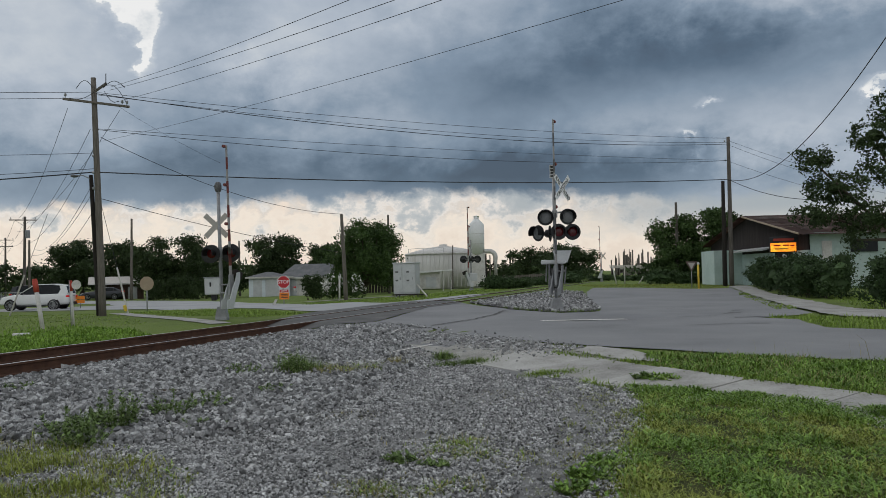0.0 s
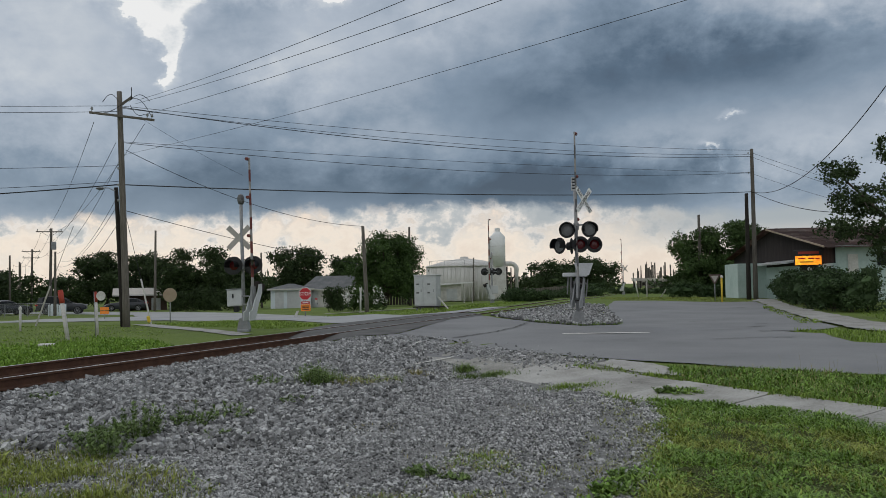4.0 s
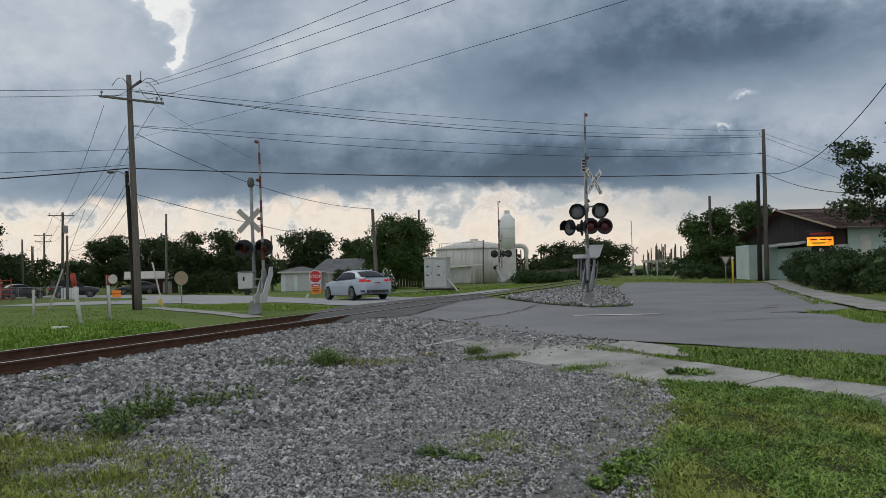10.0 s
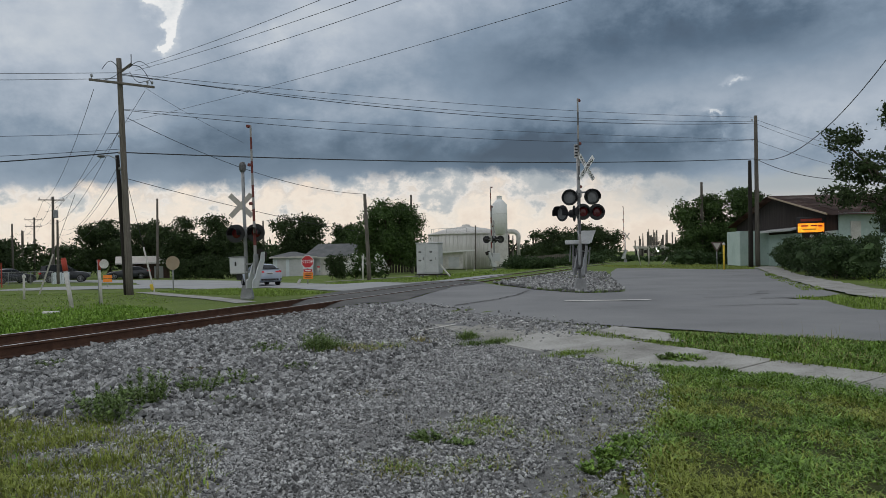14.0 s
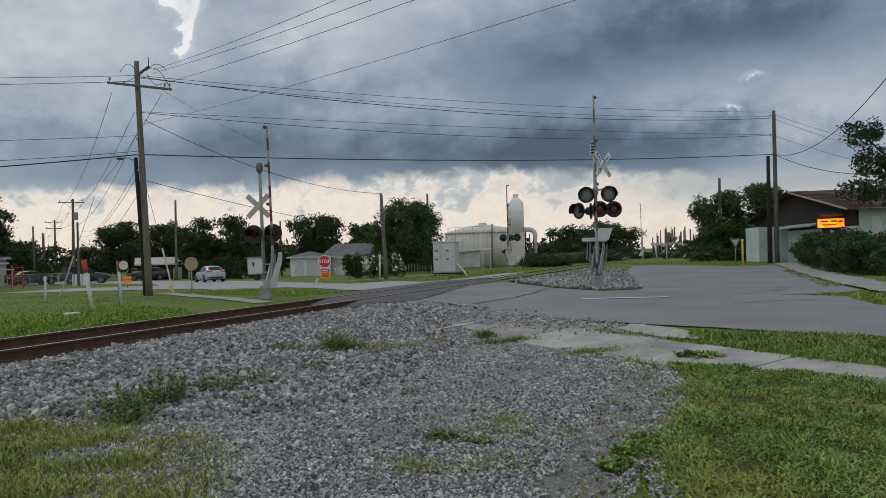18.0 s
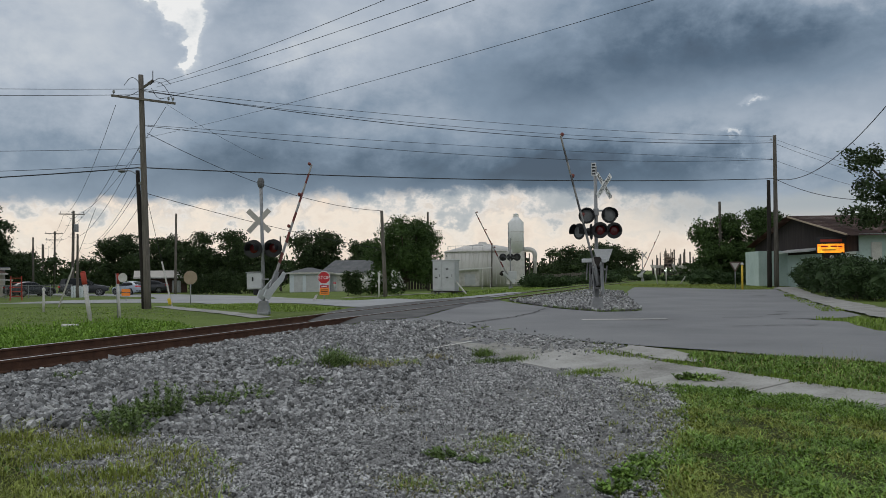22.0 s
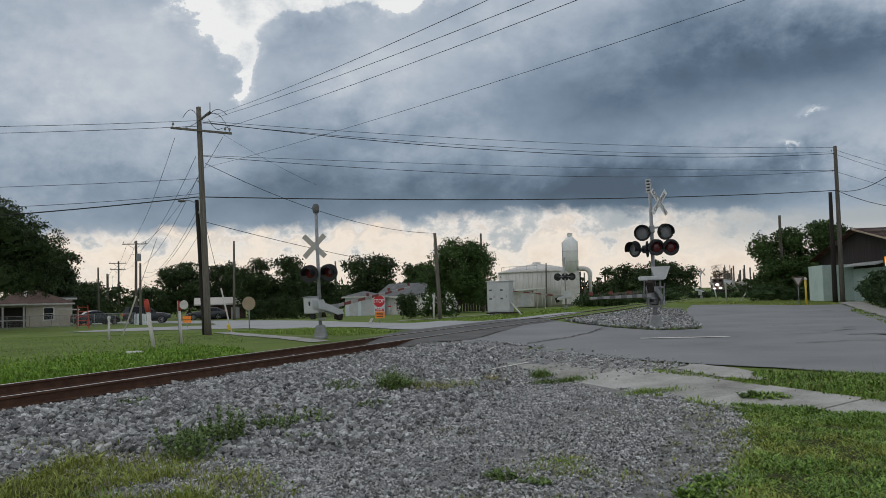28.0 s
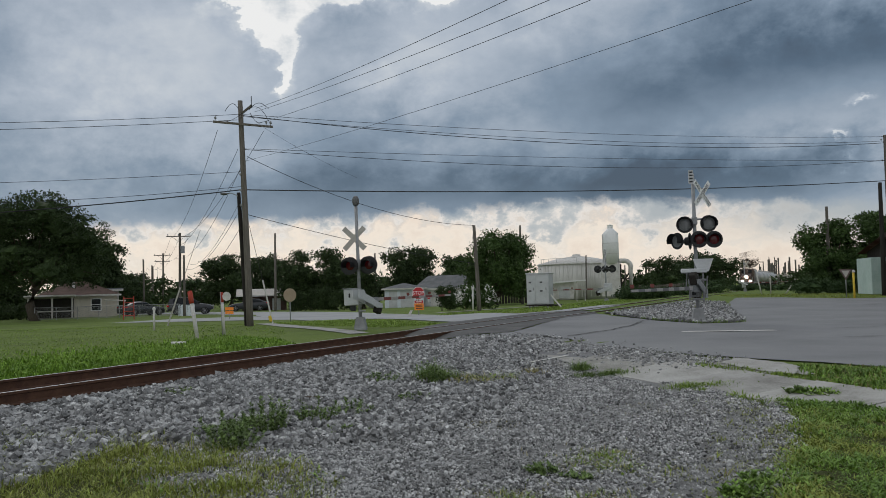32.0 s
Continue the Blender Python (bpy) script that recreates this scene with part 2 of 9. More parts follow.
M = {
    "asphalt": material("asphalt", [(0.155, 0.155, 0.16), (0.215, 0.215, 0.22), (0.27, 0.27, 0.27)], 0.35, 0.85, bump=0.5, bscale=90, fine=60, dist=0.006, spec=0.3),
    "asphalt_new": material("asphalt_dark", [(0.05, 0.05, 0.052), (0.095, 0.093, 0.09), (0.15, 0.145, 0.14)], 0.8, 0.85, bump=0.5, bscale=90, fine=50, dist=0.006, spec=0.3),
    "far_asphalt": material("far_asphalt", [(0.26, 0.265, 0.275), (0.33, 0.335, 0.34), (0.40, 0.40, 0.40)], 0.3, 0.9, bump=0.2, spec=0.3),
    "concrete": material("concrete", [(0.19, 0.182, 0.165), (0.35, 0.34, 0.318), (0.48, 0.47, 0.45)], 1.6, 0.9, bump=0.5, bscale=60, fine=28, dist=0.006, vary=0.14, spec=0.3),
    "gravel": material("gravel", [(0.15, 0.149, 0.147), (0.28, 0.278, 0.274), (0.46, 0.456, 0.45)], 2.2, 0.95, bump=1.0, bscale=90, fine=160, dist=0.03, spec=0.12),
    "stone": material("ballast_stone", [(0.08, 0.08, 0.08), (0.28, 0.279, 0.277), (0.60, 0.597, 0.59)], 6, 0.9, bump=0.3, bscale=60, vary=0.6, island=True, spec=0.25),
    "pebble": material("pebble", [(0.13, 0.129, 0.128), (0.32, 0.318, 0.314), (0.56, 0.556, 0.55)], 6, 0.9, bump=0.0, vary=0.75, island=True, spec=0.25),
    "soil": material("soil_and_grass", [(0.052, 0.06, 0.018), (0.085, 0.105, 0.026), (0.135, 0.15, 0.045)], 0.5, 0.95, bump=0.8, bscale=30, fine=14, dist=0.03, spec=0.15),
    "lawn": material("mown_lawn", [(0.095, 0.115, 0.038), (0.125, 0.175, 0.040), (0.175, 0.225, 0.060)], 0.3, 0.95, bump=1.0, bscale=24, fine=16, dist=0.03, spec=0.15),
    "grass": material("grass_blades", [(0.125, 0.205, 0.030), (0.195, 0.285, 0.048), (0.275, 0.355, 0.09)], 0.9, 0.7, bump=0, vary=0.35, island=True, spec=0.25),
    "grass_dry": material("grass_dry", [(0.22, 0.21, 0.075), (0.32, 0.29, 0.125), (0.42, 0.36, 0.19)], 0.9, 0.75, bump=0, vary=0.3, island=True, spec=0.25),
    "weed": material("weed_leaves", [(0.075, 0.125, 0.024), (0.12, 0.185, 0.042), (0.19, 0.26, 0.07)], 2.0, 0.65, bump=0, vary=0.35, island=True, spec=0.3),
    "rail_side": material("rusty_rail", [(0.045, 0.022, 0.014), (0.085, 0.042, 0.026), (0.13, 0.065, 0.04)], 5, 0.85, bump=0.4, bscale=70, dist=0.004, spec=0.3),
    "rail_top": material("worn_rail_head", [(0.30, 0.29, 0.28), (0.42, 0.41, 0.40)], 8, 0.38, metal=0.9, bump=0.05),
    "tie": material("creosoted_tie", [(0.04, 0.032, 0.026), (0.09, 0.072, 0.058), (0.15, 0.125, 0.10)], 3, 0.9, bump=0.7, bscale=40, vary=0.25, stretch=(1, 8, 8), spec=0.2),
    "pole_wood": material("weathered_pole", [(0.075, 0.066, 0.057), (0.14, 0.125, 0.108), (0.21, 0.19, 0.168)], 2.5, 0.9, bump=0.6, bscale=30, stretch=(6, 6, 0.6), vary=0.15, spec=0.2),
    "pole_dark": material("tarred_pole", [(0.022, 0.019, 0.017), (0.045, 0.039, 0.034)], 2.5, 0.9, bump=0.5, stretch=(6, 6, 0.6), spec=0.2),
    "galv": material("galvanised_steel", [(0.20, 0.205, 0.21), (0.29, 0.295, 0.30), (0.38, 0.385, 0.39)], 4, 0.6, metal=0.3, bump=0.1),
    "alu": material("painted_aluminium", [(0.42, 0.43, 0.44), (0.52, 0.53, 0.54), (0.60, 0.61, 0.615)], 2.0, 0.5, metal=0.2, bump=0.06, bscale=30),
    "black": material("black_paint", [(0.010, 0.010, 0.011), (0.022, 0.022, 0.024)], 5, 0.6, bump=0.06),
    "wire": material("black_cable", [(0.012, 0.013, 0.015), (0.022, 0.023, 0.026)], 3, 0.7, bump=0),
    "white": material("white_paint", [(0.70, 0.70, 0.69), (0.80, 0.80, 0.79), (0.84, 0.84, 0.835)], 3, 0.6, bump=0.1),
    "dirty_white": material("weathered_white_paint", [(0.40, 0.38, 0.35), (0.58, 0.56, 0.53), (0.70, 0.69, 0.67)], 2.0, 0.75, bump=0.2),
    "faded": material("faded_sheet", [(0.40, 0.37, 0.34), (0.52, 0.49, 0.45)], 4, 0.75, bump=0.15),
    "red": material("sign_red", [(0.42, 0.012, 0.018), (0.55, 0.022, 0.028)], 4, 0.45, bump=0.03),
    "red_old": material("faded_red_paint", [(0.34, 0.035, 0.022), (0.48, 0.07, 0.04)], 5, 0.7, bump=0.1),
    "orange": material("sign_orange", [(0.80, 0.20, 0.015), (0.95, 0.30, 0.03)], 5, 0.5, bump=0.03),
    "yellow": material("yellow_paint", [(0.62, 0.42, 0.03), (0.78, 0.56, 0.06)], 5, 0.6, bump=0.08),
    "lens": material("dark_red_lens", [(0.045, 0.003, 0.005), (0.085, 0.006, 0.008)], 10, 0.25, bump=0.0, glow=0.09),
    "lens_clear": material("back_of_lamp", [(0.055, 0.056, 0.058), (0.12, 0.12, 0.125)], 6, 0.35, bump=0.05),
    "glass": material("dark_window_glass", [(0.010, 0.012, 0.014), (0.022, 0.025, 0.028)], 2, 0.12, bump=0.0, spec=0.16),
    "tan": material("faded_tan_sheet", [(0.30, 0.23, 0.16), (0.42, 0.33, 0.24)], 4, 0.8, bump=0.1),
    "rust": material("rusted_roof_sheet", [(0.045, 0.026, 0.022), (0.095, 0.048, 0.038), (0.30, 0.25, 0.22)], 0.45, 0.85, bump=0.2, spec=0.3, vary=0.3),
}


# ---------------------------------------------------------------- building blocks
def thing(name, at=(0, 0, 0), turn=0.0, label="", category="", group="", kind=""):
    ob = new(name)
    ob.empty_display_size = 0.2
    ob.matrix_basis = pose(*at, 0, 0, turn)
    return tagged(ob, label, category, group, kind)


def link(name, bm, mat, parent=None, label="", smooth=False):
    me = bpy.data.meshes.new(name)
    bmesh.ops.recalc_face_normals(bm, faces=bm.faces)
    bm.to_mesh(me)
    bm.free()
    if smooth:
        for p in me.polygons:
            p.use_smooth = True
    for mm in (mat if isinstance(mat, (list, tuple)) else [mat]):
        me.materials.append(mm)
    ob = new(name, me)
    if parent is not None:
        ob.parent = parent
    if label:
        ob["label"] = label
    return ob


def part(name, bm, mat, parent, label="", smooth=False):
    return link(name, bm, mat, parent, label, smooth)


def raw(name, verts, faces, mat, parent=None, smooth=False):
    me = bpy.data.meshes.new(name)
    me.from_pydata(verts, [], faces)
    me.update()
    if smooth:
        me.polygons.foreach_set("use_smooth", [True] * len(me.polygons))
    for mm in (mat if isinstance(mat, (list, tuple)) else [mat]):
        me.materials.append(mm)
    ob = new(name, me)
    if parent is not None:
        ob.parent = parent
    return ob


def mesh_of(name, verts, faces, mat, parent=None):
    """A mesh from an array of vertices and an array of faces with equal corner counts."""
    verts, faces = np.asarray(verts, np.float32), np.asarray(faces, np.int32)
    me = bpy.data.meshes.new(name)
    m, k = faces.shape
    me.vertices.add(len(verts))
    me.vertices.foreach_set("co", verts.ravel())
    me.loops.add(m * k)
    me.loops.foreach_set("vertex_index", faces.ravel())
    me.polygons.add(m)
    me.polygons.foreach_set("loop_start", np.arange(0, m * k, k, dtype=np.int32))
    me.update(calc_edges=True)
    me.shade_flat()
    me.materials.append(mat)
    ob = new(name, me)
    if parent is not None:
        ob.parent = parent
    return ob


def box(bm, size, at=(0, 0, 0), rot=(0, 0, 0), bevel=0.0):
    g = bmesh.ops.create_cube(bm, size=1.0)
    bmesh.ops.scale(bm, vec=size, verts=g["verts"])
    if bevel:
        es = list({e for v in g["verts"] for e in v.link_edges})
        r = bmesh.ops.bevel(bm, geom=es, offset=bevel, segments=1, affect="EDGES", profile=0.5)
        vs = list({v for f in r["faces"] for v in f.verts} | {v for v in g["verts"] if v.is_valid})
    else:
        vs = g["verts"]
    bmesh.ops.transform(bm, matrix=pose(*at, *rot), verts=vs)
    return vs


def rod(bm, p0, p1, r0, r1=None, seg=8, caps=True):
    p0, p1 = Vector(p0), Vector(p1)
    d = p1 - p0
    g = bmesh.ops.create_cone(bm, cap_ends=caps, segments=seg, radius1=r0, radius2=r0 if r1 is None else r1, depth=d.length)
    m = Matrix.Translation((p0 + p1) / 2) @ d.to_track_quat("Z", "Y").to_matrix().to_4x4()
    bmesh.ops.transform(bm, matrix=m, verts=g["verts"])
    return g["verts"]


def taper(bm, pts, radii, seg=10):
    """One tapering limb or pole through a line of points."""
    rings = []
    pts = [Vector(p) for p in pts]
    for i, p in enumerate(pts):
        d = (pts[min(i + 1, len(pts) - 1)] - pts[max(i - 1, 0)]).normalized()
        q = d.to_track_quat("Z", "Y").to_matrix()
        rings.append([bm.verts.new(p + q @ Vector((radii[i] * math.cos(a), radii[i] * math.sin(a), 0))) for a in [2 * math.pi * j / seg for j in range(seg)]])
    for a, b in zip(rings, rings[1:]):
        for j in range(seg):
            bm.faces.new((a[j], a[(j + 1) % seg], b[(j + 1) % seg], b[j]))
    bm.faces.new(rings[0][::-1])
    bm.faces.new(rings[-1])


def pipe(bm, pts, r, seg=8):
    """A tube that follows a line of points."""
    rings = []
    pts = [Vector(p) for p in pts]
    for i, p in enumerate(pts):
        d = (pts[min(i + 1, len(pts) - 1)] - pts[max(i - 1, 0)]).normalized()
        q = d.to_track_quat("Z", "Y").to_matrix()
        rings.append([bm.verts.new(p + q @ Vector((r * math.cos(a), r * math.sin(a), 0))) for a in [2 * math.pi * j / seg for j in range(seg)]])
    for a, b in zip(rings, rings[1:]):
        for j in range(seg):
            bm.faces.new((a[j], a[(j + 1) % seg], b[(j + 1) % seg], b[j]))
    bm.faces.new(rings[0][::-1])
    bm.faces.new(rings[-1])


def lathe(bm, profile, seg=20, at=(0, 0, 0), rot=(0, 0, 0), ring=False):
    """Turned shape round z from (radius, height) pairs."""
    m = pose(*at, *rot)
    rings = []
    for r, z in profile:
        rings.append([bm.verts.new(m @ Vector((max(r, 1e-4) * math.cos(2 * math.pi * j / seg), max(r, 1e-4) * math.sin(2 * math.pi * j / seg), z))) for j in range(seg)])
    for a, b in zip(rings, rings[1:]):
        for j in range(seg):
            bm.faces.new((a[j], a[(j + 1) % seg], b[(j + 1) % seg], b[j]))
    if ring:
        a, b = rings[-1], rings[0]
        for j in range(seg):
            bm.faces.new((a[j], a[(j + 1) % seg], b[(j + 1) % seg], b[j]))
    else:
        bm.faces.new(rings[0][::-1])
        bm.faces.new(rings[-1])


def prism(bm, outline, depth, m=None):
    """A flat outline in x and z, given thickness along y."""
    m = m or Matrix()
    a = [bm.verts.new(m @ Vector((x, -depth / 2, z))) for x, z in outline]
    b = [bm.verts.new(m @ Vector((x, depth / 2, z))) for x, z in outline]
    n = len(a)
    bm.faces.new(a)
    bm.faces.new(b[::-1])
    for i in range(n):
        bm.faces.new((a[i], b[i], b[(i + 1) % n], a[(i + 1) % n]))


def letters(text, size, mat, parent, m, name="lettering", depth=0.004):
    cu = bpy.data.curves.new(name, "FONT")
    cu.body, cu.size, cu.align_x, cu.align_y, cu.extrude = text, size, "CENTER", "CENTER", depth
    ob = new(name, cu)
    dg = bpy.context.evaluated_depsgraph_get()
    me = bpy.data.meshes.new_from_object(ob.evaluated_get(dg))
    bpy.data.objects.remove(ob)
    me.materials.clear()
    me.materials.append(mat)
    out = new(name, me)
    out.parent = parent
    out.matrix_basis = m
    return out


# ---------------------------------------------------------------- plan
def smooth(v, lo, hi):
    t = min(1.0, max(0.0, (v - lo) / (hi - lo)))
    return t * t * (3 - 2 * t)


TRACK = [(-26.0, -50.0), (-20.0, -30.0), (-10.9, 0.0), (-7.0, 12.6), (-3.45, 24.0), (-0.25, 34.0), (2.3, 42.0), (5.9, 54.0), (11.8, 76.0), (20.2, 110.0), (37.6, 185.0),
         (51.9, 235.0), (68.0, 295.0), (81.8, 345.0), (101.0, 420.0), (122.0, 500.0), (170.0, 680.0), (230.0, 900.0)]
_TY = [p[1] for p in TRACK]


def track_x(y):
    """x of the track's centre line at y (smooth through the plan points)."""
    i = min(len(TRACK) - 3, max(1, int(np.searchsorted(_TY, y)) - 1))
    (x0, y0), (x1, y1), (x2, y2), (x3, y3) = TRACK[i - 1:i + 3]
    t = (y - y1) / (y2 - y1)
    m1 = (x2 - x0) / (y2 - y0) * (y2 - y1)
    m2 = (x3 - x1) / (y3 - y1) * (y2 - y1)
    return (2 * t ** 3 - 3 * t * t + 1) * x1 + (t ** 3 - 2 * t * t + t) * m1 + (3 * t * t - 2 * t ** 3) * x2 + (t ** 3 - t * t) * m2


def track_side(x, y):
    """Distance from the track, positive on the near side."""
    return (x - track_x(y)) * 0.95


def fall(y):
    return -0.0066 * min(max(0.0, y - 62.0), 130.0)


def road_side(x, y):
    """Distance into the main road from its near edge."""
    return 0.78 * (x + 0.21) + 0.62 * (y - 18.8)


def height(x, y):
    """Height of the finished ground."""
    s = track_side(x, y)
    r = road_side(x, y)
    bed = -0.03 if r > -0.3 else -0.03 - 0.17 * smooth(-r, 0.3, 1.8)
    if s >= 0:
        lot = -0.36 + 0.25 * smooth(r, -3.6, -0.1)
        road = -0.03 - 0.07 * smooth(s, 2.0, 10.0)
        z = lot if r < -0.1 else road
        z = min(z, road) if r < 0 else z
        z = bed + (z - bed) * smooth(s, 1.5, 5.2)
    else:
        z = bed + (-0.13 - bed) * smooth(-s, 1.6, 3.2)
        z -= 0.30 * smooth(-s, 3.2, 20.0) + 0.16 * smooth(-s, 20.0, 42.0)
    if s < 0:
        z -= 0.17 * smooth(-s, 5.0, 9.0) * smooth(y, 38.0, 46.0)
    return z + fall(y)


def inside(poly, x, y):
    hit = False
    j = len(poly) - 1
    for i in range(len(poly)):
        (xi, yi), (xj, yj) = poly[i], poly[j]
        if (yi > y) != (yj > y) and x < (xj - xi) * (y - yi) / (yj - yi) + xi:
            hit = not hit
        j = i
    return hit


def drape(name, poly, mat, lift=0.0, cell=0.7, ragged=0.0, thick=0.0, parent=None, seed=3):
    """A surface laid over the ground inside an outline; its edge can be ragged, and have a thickness."""
    from mathutils.geometry import delaunay_2d_cdt
    rng = random.Random(seed)
    edge = []
    n = len(poly)
    for i in range(n):
        a, b = Vector(poly[i]), Vector(poly[(i + 1) % n])
        k = max(1, int((b - a).length / (cell * (0.35 if ragged else 1.0))))
        nrm = Vector((-(b - a).y, (b - a).x)).normalized()
        for q in range(k):
            p = a + (b - a) * (q / k)
            if ragged:
                p = p + nrm * ragged * (1.6 * noise.noise(Vector((p.x * 0.7, p.y * 0.7, seed))) + rng.uniform(-0.5, 0.5))
            edge.append(p)
    m = len(edge)
    xs, ys = [p.x for p in edge], [p.y for p in edge]
    pts = list(edge)
    outline = [(p.x, p.y) for p in edge]
    cx = cell
    x = min(xs) + cx / 2
    while x < max(xs):
        y = min(ys) + cx / 2
        while y < max(ys):
            px, py = x + rng.uniform(-0.2, 0.2) * cx, y + rng.uniform(-0.2, 0.2) * cx
            if inside(outline, px, py):
                pts.append(Vector((px, py)))
            y += cx
        x += cx
    vs, _, fs, _, _, _ = delaunay_2d_cdt(pts, [(i, (i + 1) % m) for i in range(m)], [], 1, 1e-5)
    verts = [(p.x, p.y, height(p.x, p.y) + lift) for p in vs]
    faces = [tuple(f) for f in fs]
    faces = [f if (vs[f[1]] - vs[f[0]]).cross(vs[f[2]] - vs[f[0]]) > 0 else f[::-1] for f in faces]
    if thick:
        k = len(verts)
        e = m
        verts += [(verts[i][0], verts[i][1], verts[i][2] - thick) for i in range(e)]
        faces += [(i, (i + 1) % e, k + (i + 1) % e, k + i) for i in range(e)]
    return raw(name, verts, faces, mat, parent, smooth=not thick)

# ---------------------------------------------------------------- ground, roads, track
def axis_steps(lo, hi, near_lo, near_hi, fine, grow=1.25):
    out = [near_lo]
    while out[-1] < near_hi:
        out.append(out[-1] + fine)
    s = fine
    while out[-1] < hi:
        s *= grow
        out.append(out[-1] + s)
    s = fine
    while out[0] > lo:
        s *= grow
        out.insert(0, out[0] - s)
    return out


def build_ground():
    xs = axis_steps(-1600, 1600, -22, 18, 0.5)
    ys = axis_steps(-400, 2600, 2, 60, 0.5)
    verts = []
    for y in ys:
        for x in xs:
            verts.append((x, y, height(x, y) - 0.02))
    w = len(xs)
    faces = [(j * w + i, j * w + i + 1, (j + 1) * w + i + 1, (j + 1) * w + i) for j in range(len(ys) - 1) for i in range(w - 1)]
    g = raw("ground", verts, faces, M["lawn"], smooth=True)
    tagged(g, "green and yellowish grass ground running out to the horizon", "ground", kind="structure")


build_ground()

LOT = [(-9.0, -4.0), (3.5, -4.0), (0.9, 5.2), (1.15, 6.2), (1.75, 7.9), (2.35, 9.5), (2.25, 10.25), (1.7, 12.3), (1.4, 14.2), (1.25, 16.0), (-0.2, 18.75), (-1.6, 19.2), (-1.9, 17.5), (-1.7, 15.0), (-1.45, 12.9),
       (-1.9, 10.5), (-2.5, 8.6), (-3.3, 7.9), (-4.3, 7.9), (-5.0, 4.0)]
lot = tagged(drape("gravel_lot", LOT, M["gravel"], 0.0, 0.45, 0.12, seed=5), "worn grey gravel lot with tyre tracks and weeds", "gravel lot", kind="structure")

VERGE_SOIL = [(1.35, 4.0), (1.7, 6.2), (2.3, 7.9), (2.75, 9.3), (2.8, 9.75), (3.1, 9.45), (4.05, 7.95), (5.2, 6.1), (6.6, 3.9)]
SOIL = material("dark_soil", [(0.030, 0.032, 0.014), (0.055, 0.062, 0.022), (0.09, 0.095, 0.04)], 3.0, 0.95, bump=1.0, bscale=40, fine=40, dist=0.02, spec=0.1)
tagged(drape("verge_soil", VERGE_SOIL, SOIL, 0.006, 0.25, 0.2, seed=31), "dark soil under the grass verge", "soil", kind="structure")
CORNER_SOIL = [(-6.2, 3.8), (-2.3, 3.8), (-2.4, 5.2), (-2.9, 6.0), (-3.4, 6.6), (-4.0, 7.0), (-5.0, 7.1), (-6.6, 7.0)]
tagged(drape("corner_soil", [(x * 0.98 - 0.3, y - 0.35) for x, y in CORNER_SOIL], SOIL, 0.016, 0.25, 0.22, seed=32), "dark soil under the weedy corner grass", "soil", kind="structure")
SHOULDER = [(-10.6, -2.0), (-5.2, -2.0), (-4.7, 4.0), (-4.3, 7.8), (-2.9, 7.7), (-2.05, 8.4), (-1.45, 10.4), (-1.0, 12.9), (-1.2, 15.0), (-1.4, 17.5), (-2.0, 19.8), (-3.5, 20.6), (-4.1, 19.2), (-6.4, 11.0)]
# gravel kept dark to paint the shadow in gaps between the stones on it
GDARK = material("dark_gravel_gap_shade", [(0.04, 0.039, 0.037), (0.085, 0.083, 0.08), (0.16, 0.157, 0.152)], 1.6, 0.95, bump=1.0, bscale=30, fine=40, dist=0.035, spec=0.15)
tagged(drape("ballast_shoulder", SHOULDER, GDARK, 0.004, 0.5, 0.08, seed=21), "crushed grey stone shoulder beside the track", "ballast", kind="structure")
APRON = [(-2.7, 19.6), (-1.6, 21.4), (-0.25, 18.7), (0.75, 16.9), (0.2, 15.6), (-0.6, 16.4), (-1.7, 17.9)]
tagged(drape("asphalt_apron", APRON, M["asphalt"], 0.006, 0.5, 0.12, seed=22), "broken asphalt apron at the road's edge", "road", kind="structure")
DUST = material("dusty_gravel", [(0.15, 0.145, 0.13), (0.32, 0.31, 0.285), (0.46, 0.45, 0.42)], 2.2, 0.95, bump=0.9, bscale=45, fine=50, dist=0.02, spec=0.15)
PALE = [(-1.2, 17.0), (-0.3, 16.9), (0.6, 15.9), (1.3, 15.7), (2.3, 14.3), (3.3, 13.1), (3.3, 12.2), (2.9, 12.5), (2.1, 13.4), (1.6, 14.2), (0.95, 13.2), (0.3, 13.9), (-0.5, 15.0), (-1.2, 15.8)]
tagged(drape("broken_slab", [(2.3, 13.7), (2.65, 14.15), (3.15, 13.4), (3.3, 12.85), (3.1, 12.3), (2.7, 12.75)], M["concrete"], 0.02, 0.3, 0.06, seed=25), "broken pale concrete slab beside the road", "sidewalk", kind="structure")
tagged(drape("pale_gravel", PALE, DUST, 0.005, 0.3, 0.12, seed=23), "pale dusty gravel beside the sidewalk", "gravel", kind="structure")
# where wheels have pressed the lot flat
PACKED = [[(0.30, 4.2), (0.48, 5.67), (0.89, 7.06), (1.34, 8.65), (1.80, 10.1), (2.25, 10.5), (1.95, 8.58), (1.57, 7.0), (1.1, 6.08), (0.97, 5.6), (0.95, 4.2)],
          [(-1.46, 6.95), (-1.13, 7.5), (-0.61, 7.6), (-0.2, 8.3), (-0.30, 7.19), (-0.74, 6.7)], [(-0.97, 8.9), (-0.12, 10.46), (0.78, 10.9), (1.37, 10.9), (0.55, 9.5), (-0.46, 8.5)]]
STREET = [(-17.5, 49.5), (-24.2, 60.0), (-31.0, 60.3), (-33.0, 54.2), (-25.0, 51.6)]
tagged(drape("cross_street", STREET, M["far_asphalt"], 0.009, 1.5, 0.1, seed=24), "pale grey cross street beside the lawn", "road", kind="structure")

